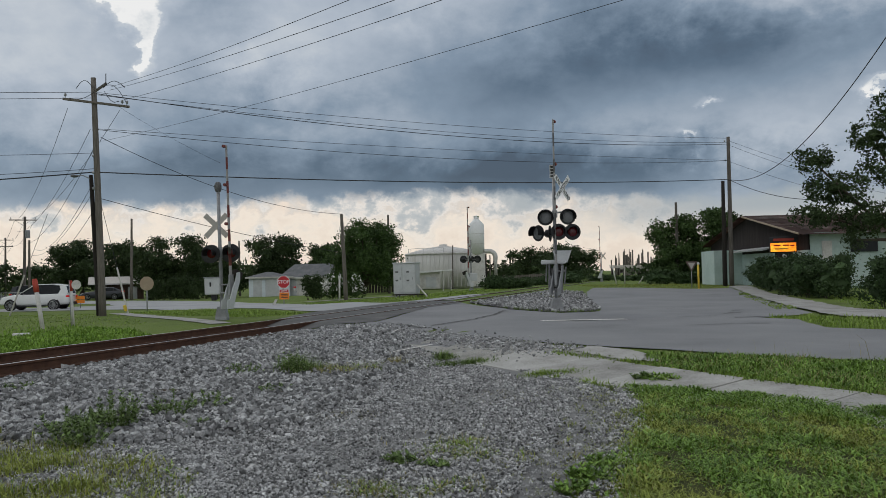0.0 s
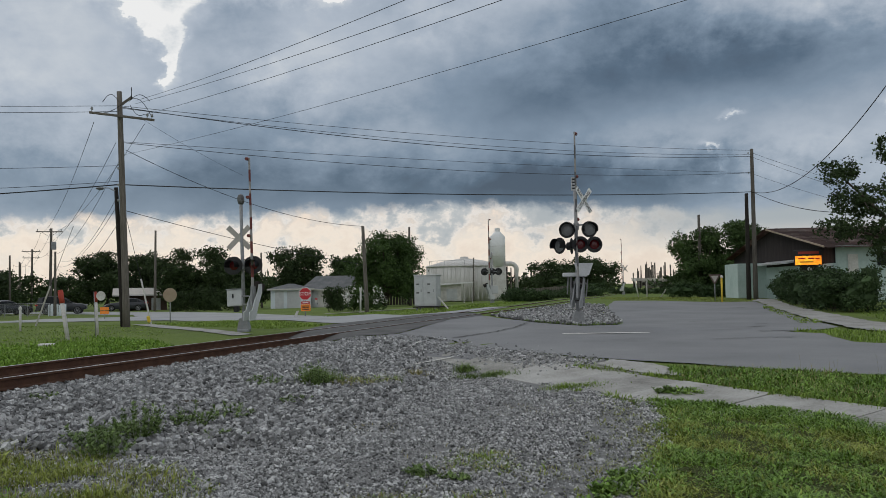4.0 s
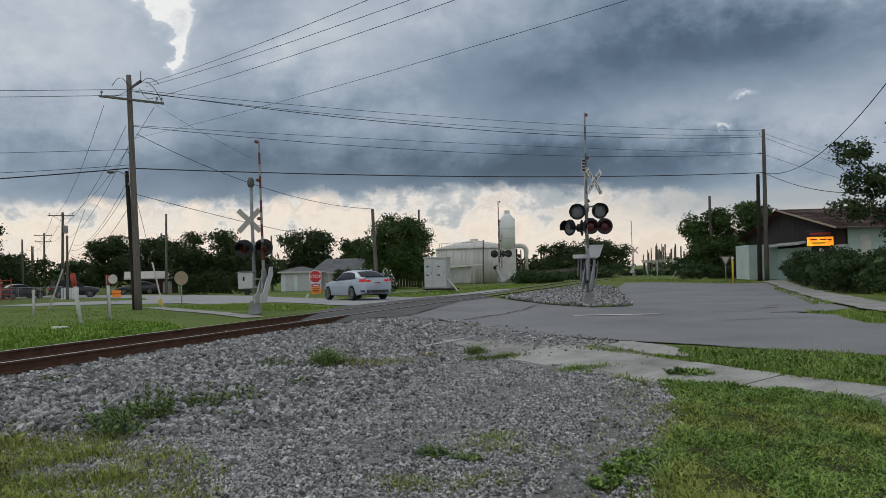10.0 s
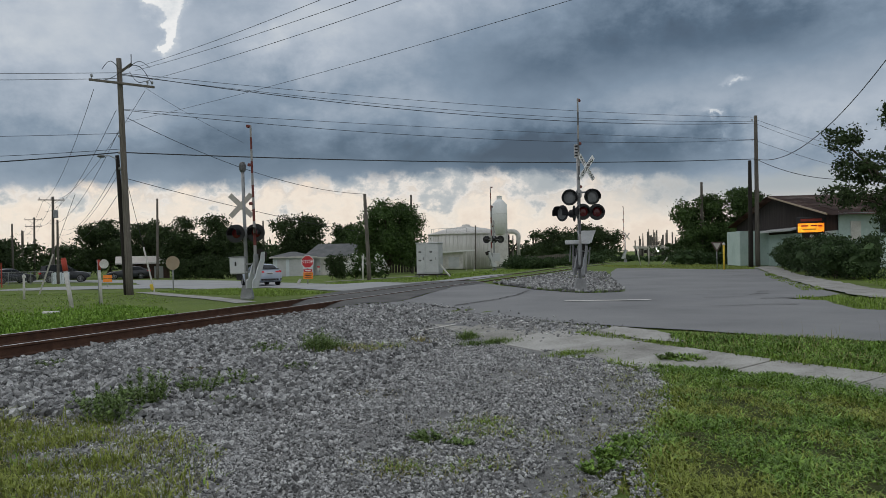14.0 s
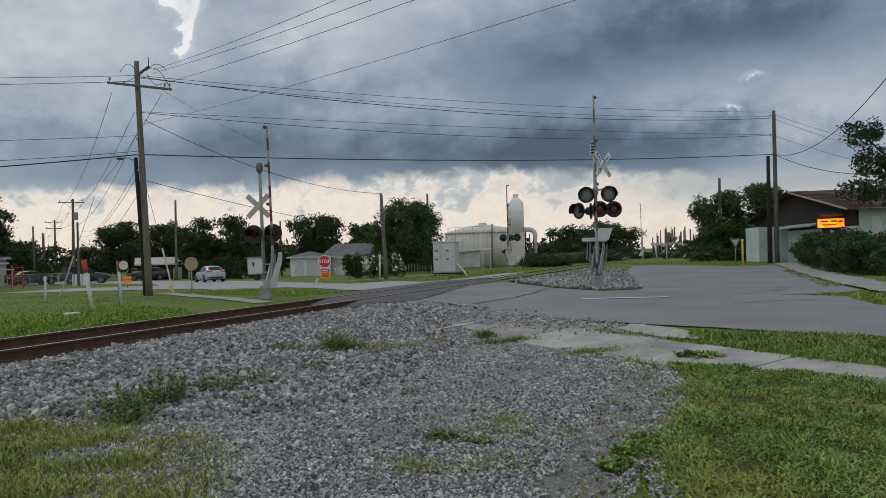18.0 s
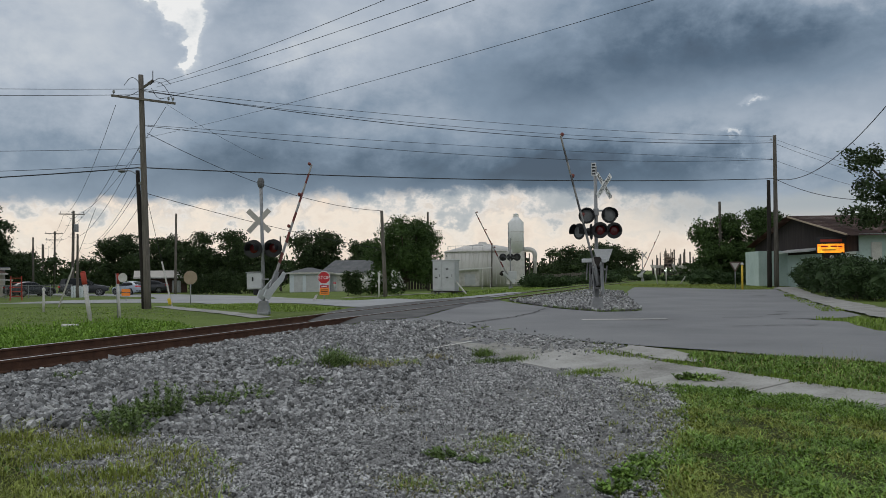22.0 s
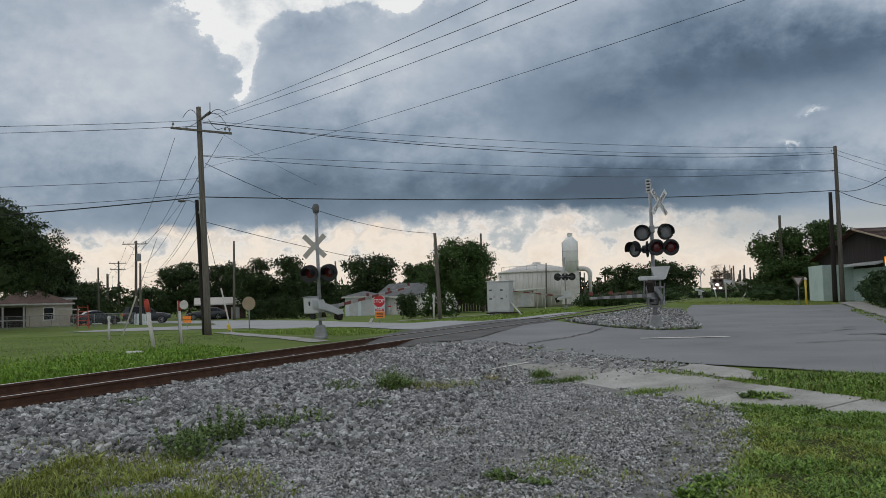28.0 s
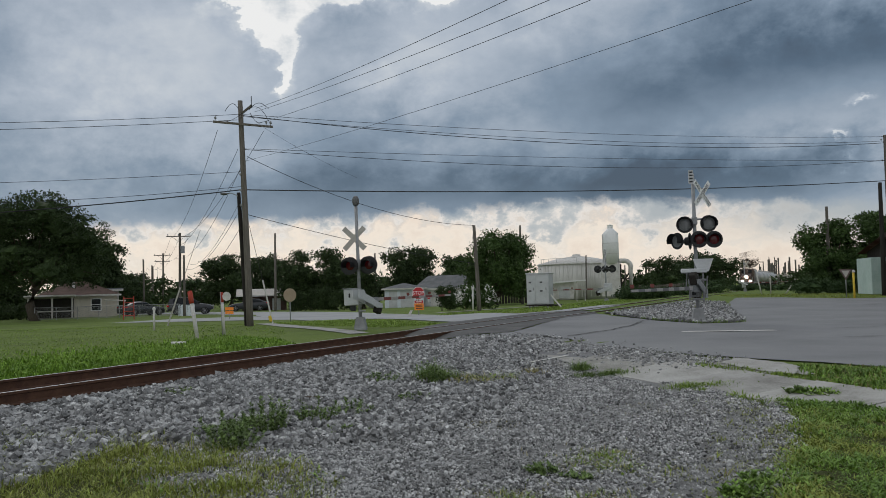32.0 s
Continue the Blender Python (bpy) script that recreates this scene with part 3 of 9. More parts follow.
ROAD = [(-1.6, 21.2), (-0.21, 18.8), (1.17, 16.2), (2.29, 14.75), (3.47, 13.5), (4.56, 12.3), (6.03, 10.9), (12.0, 3.4), (17.0, -3.0), (22.0, 1.0), (14.5, 10.6), (9.6, 15.2), (8.2, 17.0), (8.4, 18.4), (8.8, 19.8), (8.3, 20.9), (9.6, 21.6), (10.4, 22.4), (11.1, 25.4),
        (12.1, 29.2), (14.7, 38.4), (19.4, 54.0), (18.4, 51.2), (16.6, 51.3), (15.7, 52.6), (13.8, 57.0), (11.0, 57.6), (8.7, 47.5), (6.6, 36.0), (5.3, 26.8), (4.9, 25.2), (3.7, 24.7), (2.45, 27.0), (1.5, 30.6), (0.9, 33.4), (-0.4, 29.7)]
road = tagged(drape("road", ROAD, M["asphalt"], 0.004, 0.8, 0.05, seed=6), "worn grey asphalt road widening into a side street", "road", kind="structure")

CROSSING = [(-4.75, 22.5), (-3.6, 20.6), (-2.3, 20.9), (-1.7, 21.1), (-0.35, 29.8), (1.0, 33.3), (0.6, 36.6), (-1.6, 36.4), (-4.2, 30.0)]
xing = tagged(drape("crossing_panel", CROSSING, M["asphalt_new"], 0.012, 0.6, 0.06, seed=7), "dark patched asphalt between and beside the rails", "crossing", kind="structure")

FAR_ROAD = [(-3.9, 30.0), (-1.6, 36.2), (0.8, 38.0), (2.9, 46.0), (1.7, 46.6), (-0.6, 41.0), (-2.6, 38.2), (-6.4, 44.6), (-8.9, 50.0), (-11.2, 54.5), (-15.0, 60.0), (-19.5, 67.0), (-25.0, 75.5), (-30.0, 81.0), (-38.0, 86.5), (-55.0, 95.0), (-86.0, 109.5),
            (-88.0, 102.0), (-56.0, 88.0), (-42.0, 80.5), (-34.0, 74.5), (-27.5, 68.0), (-25.0, 62.0), (-22.0, 56.0), (-18.6, 51.0), (-13.4, 44.2), (-8.0, 36.4), (-5.4, 31.6)]
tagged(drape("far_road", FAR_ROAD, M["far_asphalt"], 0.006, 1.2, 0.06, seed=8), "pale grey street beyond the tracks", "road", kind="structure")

SIDE_PATH = [(-6.7, 23.8), (-6.2, 24.3), (-10.7, 31.5), (-15.6, 40.2), (-16.3, 40.0), (-11.3, 31.1)]
tagged(drape("far_footpath", SIDE_PATH, M["concrete"], 0.003, 0.8, 0.04, seed=9), "narrow pale concrete footpath across the grass", "footpath", kind="structure")
FAR_WALK = [(-8.6, 53.5), (0.2, 63.5), (5.6, 74.0), (5.0, 74.6), (-0.6, 64.2), (-9.3, 54.2)]
tagged(drape("far_sidewalk", FAR_WALK, M["concrete"], 0.02, 1.0, 0.0, seed=10), "pale concrete sidewalk beyond the tracks", "sidewalk", kind="structure")
RIGHT_WALK = [(19.6, 54.6), (21.0, 57.0), (21.7, 56.6), (16.4, 40.2), (14.1, 31.6), (12.3, 24.4), (12.6, 20.5), (16.0, 15.5), (20.0, 10.6), (19.1, 10.0), (14.6, 15.0), (11.0, 19.2), (10.1, 20.4), (10.3, 21.8), (11.0, 24.9), (12.0, 28.9), (14.6, 38.0)]
tagged(drape("right_sidewalk", RIGHT_WALK, M["concrete"], 0.035, 0.5, 0.14, seed=11), "weathered concrete sidewalk beside the hedge", "sidewalk", kind="structure")

ISLAND = [(1.3, 34.0), (1.7, 30.7), (2.45, 27.2), (3.7, 24.8), (5.0, 25.3), (5.4, 27.0), (6.5, 35.0), (8.4, 47.0), (7.0, 51.5), (4.4, 43.0)]
tagged(drape("island", ISLAND, GDARK, 0.02, 0.6, 0.12, seed=12), "stony island between the road and the track", "traffic island", kind="structure")


# slabs of the near sidewalk
def build_walk():
    top = tagged(thing("sidewalk", kind="structure"), "cracked pale concrete sidewalk slabs overgrown with grass", "sidewalk")
    a0, a1 = Vector((0.52, 13.60)), Vector((1.62, 14.28))
    d = Vector((0.530, -0.848)).normalized()
    rng = random.Random(4)
    for k in range(12):
        o = d * (1.5 * k)
        gap = rng.uniform(1.465, 1.48)
        q = [a0 + o, a0 + o + d * gap, a1 + o + d * gap, a1 + o]
        bm = bmesh.new()
        tilt = rng.uniform(-0.012, 0.012)
        vs = []
        for i, p in enumerate(q):
            z = height(p.x, p.y) + 0.012 + tilt * (1 if i in (1, 2) else -1)
            vs.append((bm.verts.new((p.x, p.y, z)), bm.verts.new((p.x, p.y, z - 0.12))))
        bm.faces.new([v[0] for v in vs])
        for i in range(4):
            j = (i + 1) % 4
            bm.faces.new((vs[i][1], vs[j][1], vs[j][0], vs[i][0]))
        part("slab", bm, M["concrete"], top)


build_walk()

# cracks, seams and dark stain streaks in the asphalt
def crack(pts, w, seed):
    rng = random.Random(seed)
    fine = []
    for a, b in zip(pts, pts[1:]):
        a, b = Vector(a), Vector(b)
        n = max(2, int((b - a).length / 0.25))
        fine += [a.lerp(b, i / n) + Vector((rng.uniform(-0.04, 0.04), rng.uniform(-0.04, 0.04))) for i in range(n + (b == Vector(pts[-1])))]
    V, F = [], []
    for i, p in enumerate(fine):
        d = (fine[min(i + 1, len(fine) - 1)] - fine[max(0, i - 1)]).normalized()
        q = Vector((-d.y, d.x)) * w * rng.uniform(0.5, 1.3)
        for e in (p + q, p - q):
            V.append((e.x, e.y, height(e.x, e.y) + 0.018))
        if i:
            F.append((2 * i - 2, 2 * i - 1, 2 * i + 1, 2 * i))
    tagged(raw("crack_or_stain", V, F, M["asphalt_new"]), "dark tarred crack or stain streak on the worn asphalt", "road crack", kind="structure")


# several of the short pieces are dark stain streaks, not cracks
for k, (pts, w) in enumerate((([(-0.2, 19.4), (0.9, 21.6), (1.6, 23.8), (2.2, 26.6)], 0.035), ([(-1.5, 21.0), (-0.9, 19.9), (0.4, 17.4)], 0.03), ([(-0.6, 16.8), (0.2, 18.2)], 0.03),
                               ([(13.1, 39.4), (13.9, 39.7)], 0.10), ([(8.0, 22.9), (8.7, 23.3)], 0.05), ([(8.8, 24.4), (9.2, 24.5)], 0.05), ([(7.7, 21.0), (8.6, 21.1)], 0.07), ([(7.4, 26.4), (8.4, 26.7)], 0.03), ([(5.6, 18.4), (6.8, 18.7), (7.6, 18.6)], 0.03), ([(6.4, 21.6), (7.6, 22.0)], 0.02))):
    crack(pts, w, 70 + k)

# painted stop line
bm = bmesh.new()
q = [(2.62, 20.98), (4.86, 21.28), (4.90, 20.98), (2.66, 20.68)]
bm.faces.new([bm.verts.new((x, y, height(x, y) + 0.016)) for x, y in q])
tagged(link("stop_line", bm, M["dirty_white"]), "worn white stop line painted on the asphalt", "road marking", kind="structure")


for q in ([(-1.47, 16.5), (-0.94, 19.0), (-0.87, 18.98), (-1.40, 16.48)], [(-1.01, 15.55), (-0.13, 16.10), (-0.10, 16.02), (-0.98, 15.47)]):
    bm = bmesh.new()
    bm.faces.new([bm.verts.new((x, y, height(x, y) + 0.024)) for x, y in q])
    tagged(link("edge_line", bm, M["dirty_white"]), "short pale worn line on the broken apron", "road marking", kind="structure")


# ---- track
def offset_line(off, y0, y1, step, z=0.0, follow=True):
    out = []
    y = y0
    while y <= y1:
        x = track_x(y)
        sl = (track_x(y + 0.5) - track_x(y - 0.5))
        n = Vector((1.0, -sl)).normalized()
        out.append(Vector((x + n.x * off, y + n.y * off, z + fall(y))))
        y += step
    return out


def sweep(bm, line, outline, mats=None):
    """Sweeps a closed profile (across, up) along a line in the plane."""
    rings = []
    for i, p in enumerate(line):
        d = (line[min(i + 1, len(line) - 1)] - line[max(i - 1, 0)])
        d.z = 0
        d.normalize()
        n = Vector((d.y, -d.x, 0))
        rings.append([bm.verts.new(p + n * a + Vector((0, 0, b))) for a, b in outline])
    k = len(outline)
    for a, b in zip(rings, rings[1:]):
        for j in range(k):
            f = bm.faces.new((a[j], a[(j + 1) % k], b[(j + 1) % k], b[j]))
            if mats:
                f.material_index = mats[j]


RAIL = [(-0.07, -0.175), (0.07, -0.175), (0.07, -0.16), (0.012, -0.14), (0.010, -0.045), (0.036, -0.035), (0.036, -0.004), (0.030, 0.0), (-0.030, 0.0), (-0.036, -0.004), (-0.036, -0.035), (-0.010, -0.045), (-0.012, -0.14), (-0.07, -0.16)]
track = tagged(thing("railway_track", kind="structure"), "rusty railway track on dark wooden ties", "railway track")
for off in (-0.753, 0.753):
    bm = bmesh.new()
    line = offset_line(off, -40, 120, 1.5) + offset_line(off, 126, 480, 8)
    sweep(bm, line, RAIL, [0, 0, 0, 0, 0, 0, 0, 1, 0, 0, 0, 0, 0, 0])
    part("rail", bm, [M["rail_side"], M["rail_top"]], track, "rusty rail with a worn bright head")


def build_ties():
    bm = bmesh.new()
    box(bm, (2.55, 0.23, 0.17), (0, 0, 0), bevel=0.015)
    src = part("tie", bm, M["tie"], track)
    rng = random.Random(2)
    y, k = 2.0, 0
    while y < 118:
        x = track_x(y)
        sl = track_x(y + 0.5) - track_x(y - 0.5)
        m = pose(x, y, -0.265 + fall(y) + rng.uniform(-0.012, 0.006), rng.uniform(-0.6, 0.6), 0, -math.degrees(math.atan(sl)) + rng.uniform(-1, 1))
        if k == 0:
            src.matrix_basis = m
        else:
            o = src.copy()
            scene.collection.objects.link(o)
            o.matrix_basis = m
        y += 0.52
        k += 1


build_ties()


# ballast: the shoulder that carries the track
def build_bed():
    for name, y0, y1 in (("ballast_bed", -30, 21.2), ("ballast_bed", 36.5, 470)):
        verts, faces = [], []
        prof = [(-2.7, -0.45), (-1.5, -0.215), (-0.8, -0.20), (0, -0.20), (0.8, -0.20), (1.55, -0.215), (2.3, -0.30), (3.6, -0.47)]
        ys = []
        y = y0
        while y <= y1:
            ys.append(y)
            y += 0.5 if y < 60 else 6
        ys.append(y1)
        for y in ys:
            sl = track_x(y + 0.5) - track_x(y - 0.5)
            n = Vector((1.0, -sl)).normalized()
            for a, z in prof:
                verts.append((track_x(y) + n.x * a, y + n.y * a, z + fall(y) + 0.02 * noise.noise(Vector((a * 2, y * 1.3, 1.0)))))
        w = len(prof)
        faces = [(j * w + i, j * w + i + 1, (j + 1) * w + i + 1, (j + 1) * w + i) for j in range(len(ys) - 1) for i in range(w - 1)]
        # the dark bed stands in for shadow between the loose stones
        tagged(raw(name, verts, faces, GDARK, smooth=True), "grey crushed stone bed under the railway track", "ballast", kind="structure")


build_bed()

# ---------------------------------------------------------------- crossing signals
LENS_GREY = material("grey_lamp_glass", [(0.13, 0.135, 0.14), (0.22, 0.225, 0.23)], 8, 0.3, bump=0.0)
ARM_DARK = material("grey_arm_back", [(0.09, 0.09, 0.095), (0.16, 0.16, 0.165)], 5, 0.7, bump=0.1)
ARM_PALE = material("faded_arm_white", [(0.26, 0.25, 0.24), (0.40, 0.385, 0.37)], 5, 0.75, bump=0.1)
ARM_RED = material("faded_arm_red", [(0.13, 0.035, 0.03), (0.22, 0.06, 0.05)], 5, 0.75, bump=0.1)


def crossbuck(parent, at, facing, written, mat, wide=1.22):
    """Two crossed blades; facing: turn about z in degrees of their printed side (towards -y at 0)."""
    for k, (tilt, words) in enumerate(((45, (("CROSSING", 0.0),)), (-45, (("RAIL", -0.29), ("ROAD", 0.29))))):
        bm = bmesh.new()
        box(bm, (wide, 0.012, 0.17), (0, 0, 0), bevel=0.003)
        blade = part("crossbuck_blade", bm, mat, parent, "white crossbuck blade" if written else "bare weathered back of a crossbuck blade")
        blade.matrix_basis = pose(*at, 0, 0, facing) @ pose(0, -0.034 + 0.014 * k, 0, 0, -tilt, 0)
        if written:
            for word, x in words:
                letters(word, 0.165, M["black"], blade, pose(x, -0.009, 0, 90, 0, 0))


def lamp_unit(parent, at, facing, size=0.30, lit=True, back=False, deep=0.22):
    """A flashing light: round black background, hood, lens; facing: turn about z of its lens (towards -y at 0)."""
    bm = bmesh.new()
    lathe(bm, [(0.01, 0.0), (size, 0.0), (size, 0.012), (0.13, 0.02), (0.12, 0.14), (0.06, 0.19), (0.01, 0.20)], 24, rot=(-90, 0, 0))
    disc = part("lamp_background", bm, M["black"], parent, "round black background of a flashing light", smooth=False)
    disc.matrix_basis = pose(*at, 0, 0, facing)
    bm = bmesh.new()
    g = 1.28 if back else 1.0
    lathe(bm, [(0.01, 0.0), (0.148 * g, 0.0), (0.14 * g, 0.012), (0.09 * g, 0.028), (0.01, 0.036)], 20, rot=(90, 0, 0))
    lens = part("lens", bm, M["lens"] if lit else M["lens_clear"] if not back else LENS_GREY, disc, "red flashing light lens" if lit else "dull lens")
    lens.matrix_basis = pose(0, -0.004, 0)
    bm = bmesh.new()
    n = 14
    a = [[bm.verts.new((r * math.cos(t), y, r * math.sin(t))) for t in [math.pi * (-0.12 + 1.24 * j / n) for j in range(n + 1)]] for r, y in ((0.165 * g, -0.002), (0.172 * g, -deep))]
    for j in range(n):
        f = bm.faces.new((a[0][j], a[0][j + 1], a[1][j + 1], a[1][j]))
    bmesh.ops.solidify(bm, geom=bm.faces[:], thickness=0.006)
    part("hood", bm, M["black"], disc)


def gate_arm(parent, at, turn, length, name="gate_arm", back=False):
    """Tapered red and white arm; it stands up along z from its pivot, and swings down towards +x of its own space."""
    arm = new(name)
    arm.parent = parent
    arm.matrix_basis = pose(*at, 0, 0, turn)
    n = 11
    for k in range(n):
        z0, z1 = 0.35 + (length - 0.35) * k / n, 0.35 + (length - 0.35) * (k + 1) / n
        w = 0.11 - 0.05 * k / n
        bm = bmesh.new()
        box(bm, (w, 0.035, z1 - z0), (0, 0, (z0 + z1) / 2), bevel=0.004)
        part("arm_band", bm, (ARM_DARK if back else ARM_RED) if k % 2 else ARM_PALE, arm, ("dark grey band" if back else "faded red band") if k % 2 else "dirty white band")
    for z in (length * 0.45, length * 0.72, length - 0.05):
        bm = bmesh.new()
        lathe(bm, [(0.02, -0.05), (0.05, -0.05), (0.055, 0.02), (0.03, 0.05)], 10, at=(-0.11, 0, z), rot=(0, 90, 0))
        part("arm_lamp", bm, ARM_RED, arm, "small red gate lamp")
    bm = bmesh.new()
    prism(bm, [(-0.10, -0.18), (0.12, -0.20), (0.10, 0.45), (-0.06, 0.45)], 0.07)
    part("arm_clamp", bm, M["galv"], arm, "grey steel clamp of the arm")
    bend = [(-0.10, 0.02), (0.12, 0.30), (0.22, 0.56), (0.44, 0.58), (0.42, 0.26), (0.24, -0.02), (0.02, -0.42), (-0.10, -0.70), (-0.52, -0.70), (-0.50, -0.42), (-0.30, -0.34)]
    bend = [(-x * 0.6, z * 0.7) for x, z in bend] if back else [(x * 0.66, z * 0.9) for x, z in bend]
    for s in (-0.13, 0.13):
        bm = bmesh.new()
        prism(bm, bend, 0.035, pose(0, s, 0))
        part("support_plate", bm, M["galv"] if back else M["alu"], arm, "pale bent steel support plate")
    bm = bmesh.new()
    box(bm, (0.34, 0.20, 0.24), (0.30 if not back else -0.28, 0, 0.44 if not back else 0.34), (0, 24, 0), 0.02)
    part("counterweight", bm, M["pole_dark"], arm, "dark iron counterweight")
    return arm


def mast(top, z0, height_, r=0.058, cap=True):
    bm = bmesh.new()
    rod(bm, (0, 0, z0), (0, 0, height_), r, r * 0.93, 14)
    part("mast", bm, M["galv"], top, "galvanised steel mast", True)
    bm = bmesh.new()
    box(bm, (0.36, 0.36, 0.10), (0, 0, z0 + 0.02), bevel=0.02)
    prism(bm, [(-0.20, 0.05), (0.20, 0.05), (0.12, 0.42), (-0.12, 0.42)], 0.26, pose(0, 0, z0))
    part("base", bm, M["galv"], top, "cast steel junction box base")


Z_R = height(3.74, 25.6)
sig_near = thing("crossing_signal", (3.74, 25.6, Z_R), 0, "railroad crossing signal with crossbuck, six lights and gate", "crossing signal", "crossing signals")
mast(sig_near, 0.0, 4.52)
crossbuck(sig_near, (0.23, -0.10, 3.90), 45, True, M["white"], 1.0)
for x, y, z, f, lit, back in ((-0.30, -0.10, 2.97, -12, False, True), (0.40, -0.12, 2.98, 8, False, True), (0.08, -0.30, 2.50, 2, True, False), (0.52, -0.24, 2.49, 0, True, False),
                              (-0.56, -0.22, 2.47, -52, False, True), (-0.16, -0.10, 2.46, 70, False, False)):
    lamp_unit(sig_near, (x, y, z), f, 0.255, lit, back)
bm = bmesh.new()
rod(bm, (-0.32, -0.05, 3.10), (0.46, -0.05, 3.14), 0.03)
part("lamp_crossarm", bm, M["galv"], sig_near, "steel arm that carries the lights")
bm = bmesh.new()
rod(bm, (-0.50, -0.05, 2.42), (0.56, -0.05, 2.42), 0.03)
part("lamp_crossarm", bm, M["galv"], sig_near, "steel arm that carries the lights")
for z in (3.08, 2.42):
    bm = bmesh.new()
    box(bm, (0.16, 0.16, 0.24), (0, -0.02, z), bevel=0.02)
    part("junction_box", bm, M["galv"], sig_near)
# dark greys paint the shade that the mechanism stands in
MECH = material("shaded_mechanism_steel", [(0.10, 0.10, 0.105), (0.19, 0.19, 0.195), (0.30, 0.30, 0.305)], 6, 0.65, metal=0.2, bump=0.15)
bm = bmesh.new()
box(bm, (0.30, 0.30, 0.62), (-0.02, 0.10, 1.06), bevel=0.03)
case = part("gate_mechanism", bm, MECH, sig_near, "grey metal gate mechanism case")
bm = bmesh.new()
box(bm, (0.74, 0.36, 0.13), (-0.08, -0.04, 1.56), bevel=0.025)
part("mechanism_cover", bm, M["alu"], sig_near, "pale metal cover on top of the mechanism")
# black plates on the case paint the shade inside its slots
for x, z, w, hh in ((0.10, 1.24, 0.10, 0.30), (-0.20, 1.30, 0.10, 0.34), (-0.10, 0.92, 0.12, 0.18)):
    bm = bmesh.new()
    box(bm, (w, 0.03, hh), (x, -0.07, z), bevel=0.005)
    part("slot_shade", bm, M["black"], case, "black plate painting the shade in a slot")
for x, x1, z0, z1, r in ((-0.24, -0.22, 0.62, 1.50, 0.028), (0.17, 0.17, 0.60, 1.48, 0.030), (0.24, 0.30, 0.85, 1.40, 0.022), (-0.34, -0.30, 0.95, 1.50, 0.020)):
    bm = bmesh.new()
    rod(bm, (x, -0.13, z0), (x1, -0.13, z1), r, r, 8)
    part("linkage_rod", bm, MECH, sig_near, "steel linkage rod of the gate")
for z, w, x in ((1.28, 0.40, 0.06), (0.98, 0.44, -0.04), (0.70, 0.34, -0.02)):
    bm = bmesh.new()
    box(bm, (w, 0.08, 0.06), (x, -0.15, z), bevel=0.01)
    part("side_bracket", bm, MECH, sig_near, "flat steel side bracket")
for z in (0.72, 1.50):
    bm = bmesh.new()
    lathe(bm, [(0.06, -0.04), (0.10, -0.04), (0.10, 0.04), (0.06, 0.04)], 14, at=(0, 0, z), ring=True)
    part("mast_clamp", bm, M["pole_dark"], sig_near, "dark clamp round the mast")
bm = bmesh.new()
prism(bm, [(-0.30, 1.86), (0.30, 1.86), (0.16, 1.48), (-0.16, 1.48)], 0.02, pose(0.20, -0.06, 0.06))
part("back_plate", bm, M["alu"], sig_near, "bare metal back of a small sign")
bm = bmesh.new()
box(bm, (0.15, 0.012, 0.42), (-0.06, -0.08, 4.42), bevel=0.004)
part("number_plate", bm, M["alu"], sig_near, "narrow plate with unreadable dark bars")
for k in range(4):
    bm = bmesh.new()
    box(bm, (0.10, 0.008, 0.05), (-0.06, -0.09, 4.28 + 0.095 * k))
    part("plate_bar", bm, M["black"], sig_near)
ARM_NEAR = gate_arm(sig_near, (-0.02, -0.28, 1.04), 0, 5.0, back=True)

Z_L = height(-6.93, 26.1)
sig_far = thing("crossing_signal", (-6.93, 26.1, Z_L), 0, "railroad crossing signal with bare crossbuck back and lowering gate", "crossing signal", "crossing signals")
mast(sig_far, 0.0, 4.20)
bm = bmesh.new()
lathe(bm, [(0.03, 0.0), (0.085, 0.0), (0.115, 0.09), (0.115, 0.2), (0.08, 0.29), (0.01, 0.32)], 14, at=(0, 0, 4.12))
part("bell", bm, ARM_DARK, sig_far, "grey warning bell on the mast top")
crossbuck(sig_far, (-0.09, 0.0, 3.02), 0, False, M["faded"], 1.0)
for x, f, lit in ((-0.24, -10, True), (0.40, -6, True), (-0.36, 172, False), (0.28, 172, False)):
    lamp_unit(sig_far, (x, -0.14 if lit else 0.10, 2.12), f, 0.29, lit, False, 0.34)
bm = bmesh.new()
rod(bm, (-0.40, 0, 2.12), (0.42, 0, 2.12), 0.03)
part("lamp_crossarm", bm, M["galv"], sig_far, "steel arm that carries the lights")
bm = bmesh.new()
box(bm, (0.15, 0.15, 0.30), (0, 0, 2.12), bevel=0.02)
part("junction_box", bm, M["galv"], sig_far)
sig_far.matrix_basis = sig_far.matrix_basis @ pose(0, 0, 0, 0, -1.2, 0)
bm = bmesh.new()
box(bm, (0.50, 0.36, 0.54), (-0.25, 0.02, 1.08), bevel=0.03)
case = part("gate_mechanism", bm, M["alu"], sig_far, "grey metal gate mechanism case")
bm = bmesh.new()
box(bm, (0.54, 0.40, 0.03), (-0.25, 0.02, 1.36), bevel=0.008)
part("case_lid", bm, M["galv"], case)
bm = bmesh.new()
box(bm, (0.05, 0.03, 0.14), (-0.30, -0.17, 1.14), bevel=0.006)
part("latch", bm, M["black"], case)
bm = bmesh.new()
box(bm, (0.16, 0.16, 0.20), (-0.24, 0.02, 0.72), bevel=0.02)
part("motor_housing", bm, M["black"], case, "dark motor housing under the case")
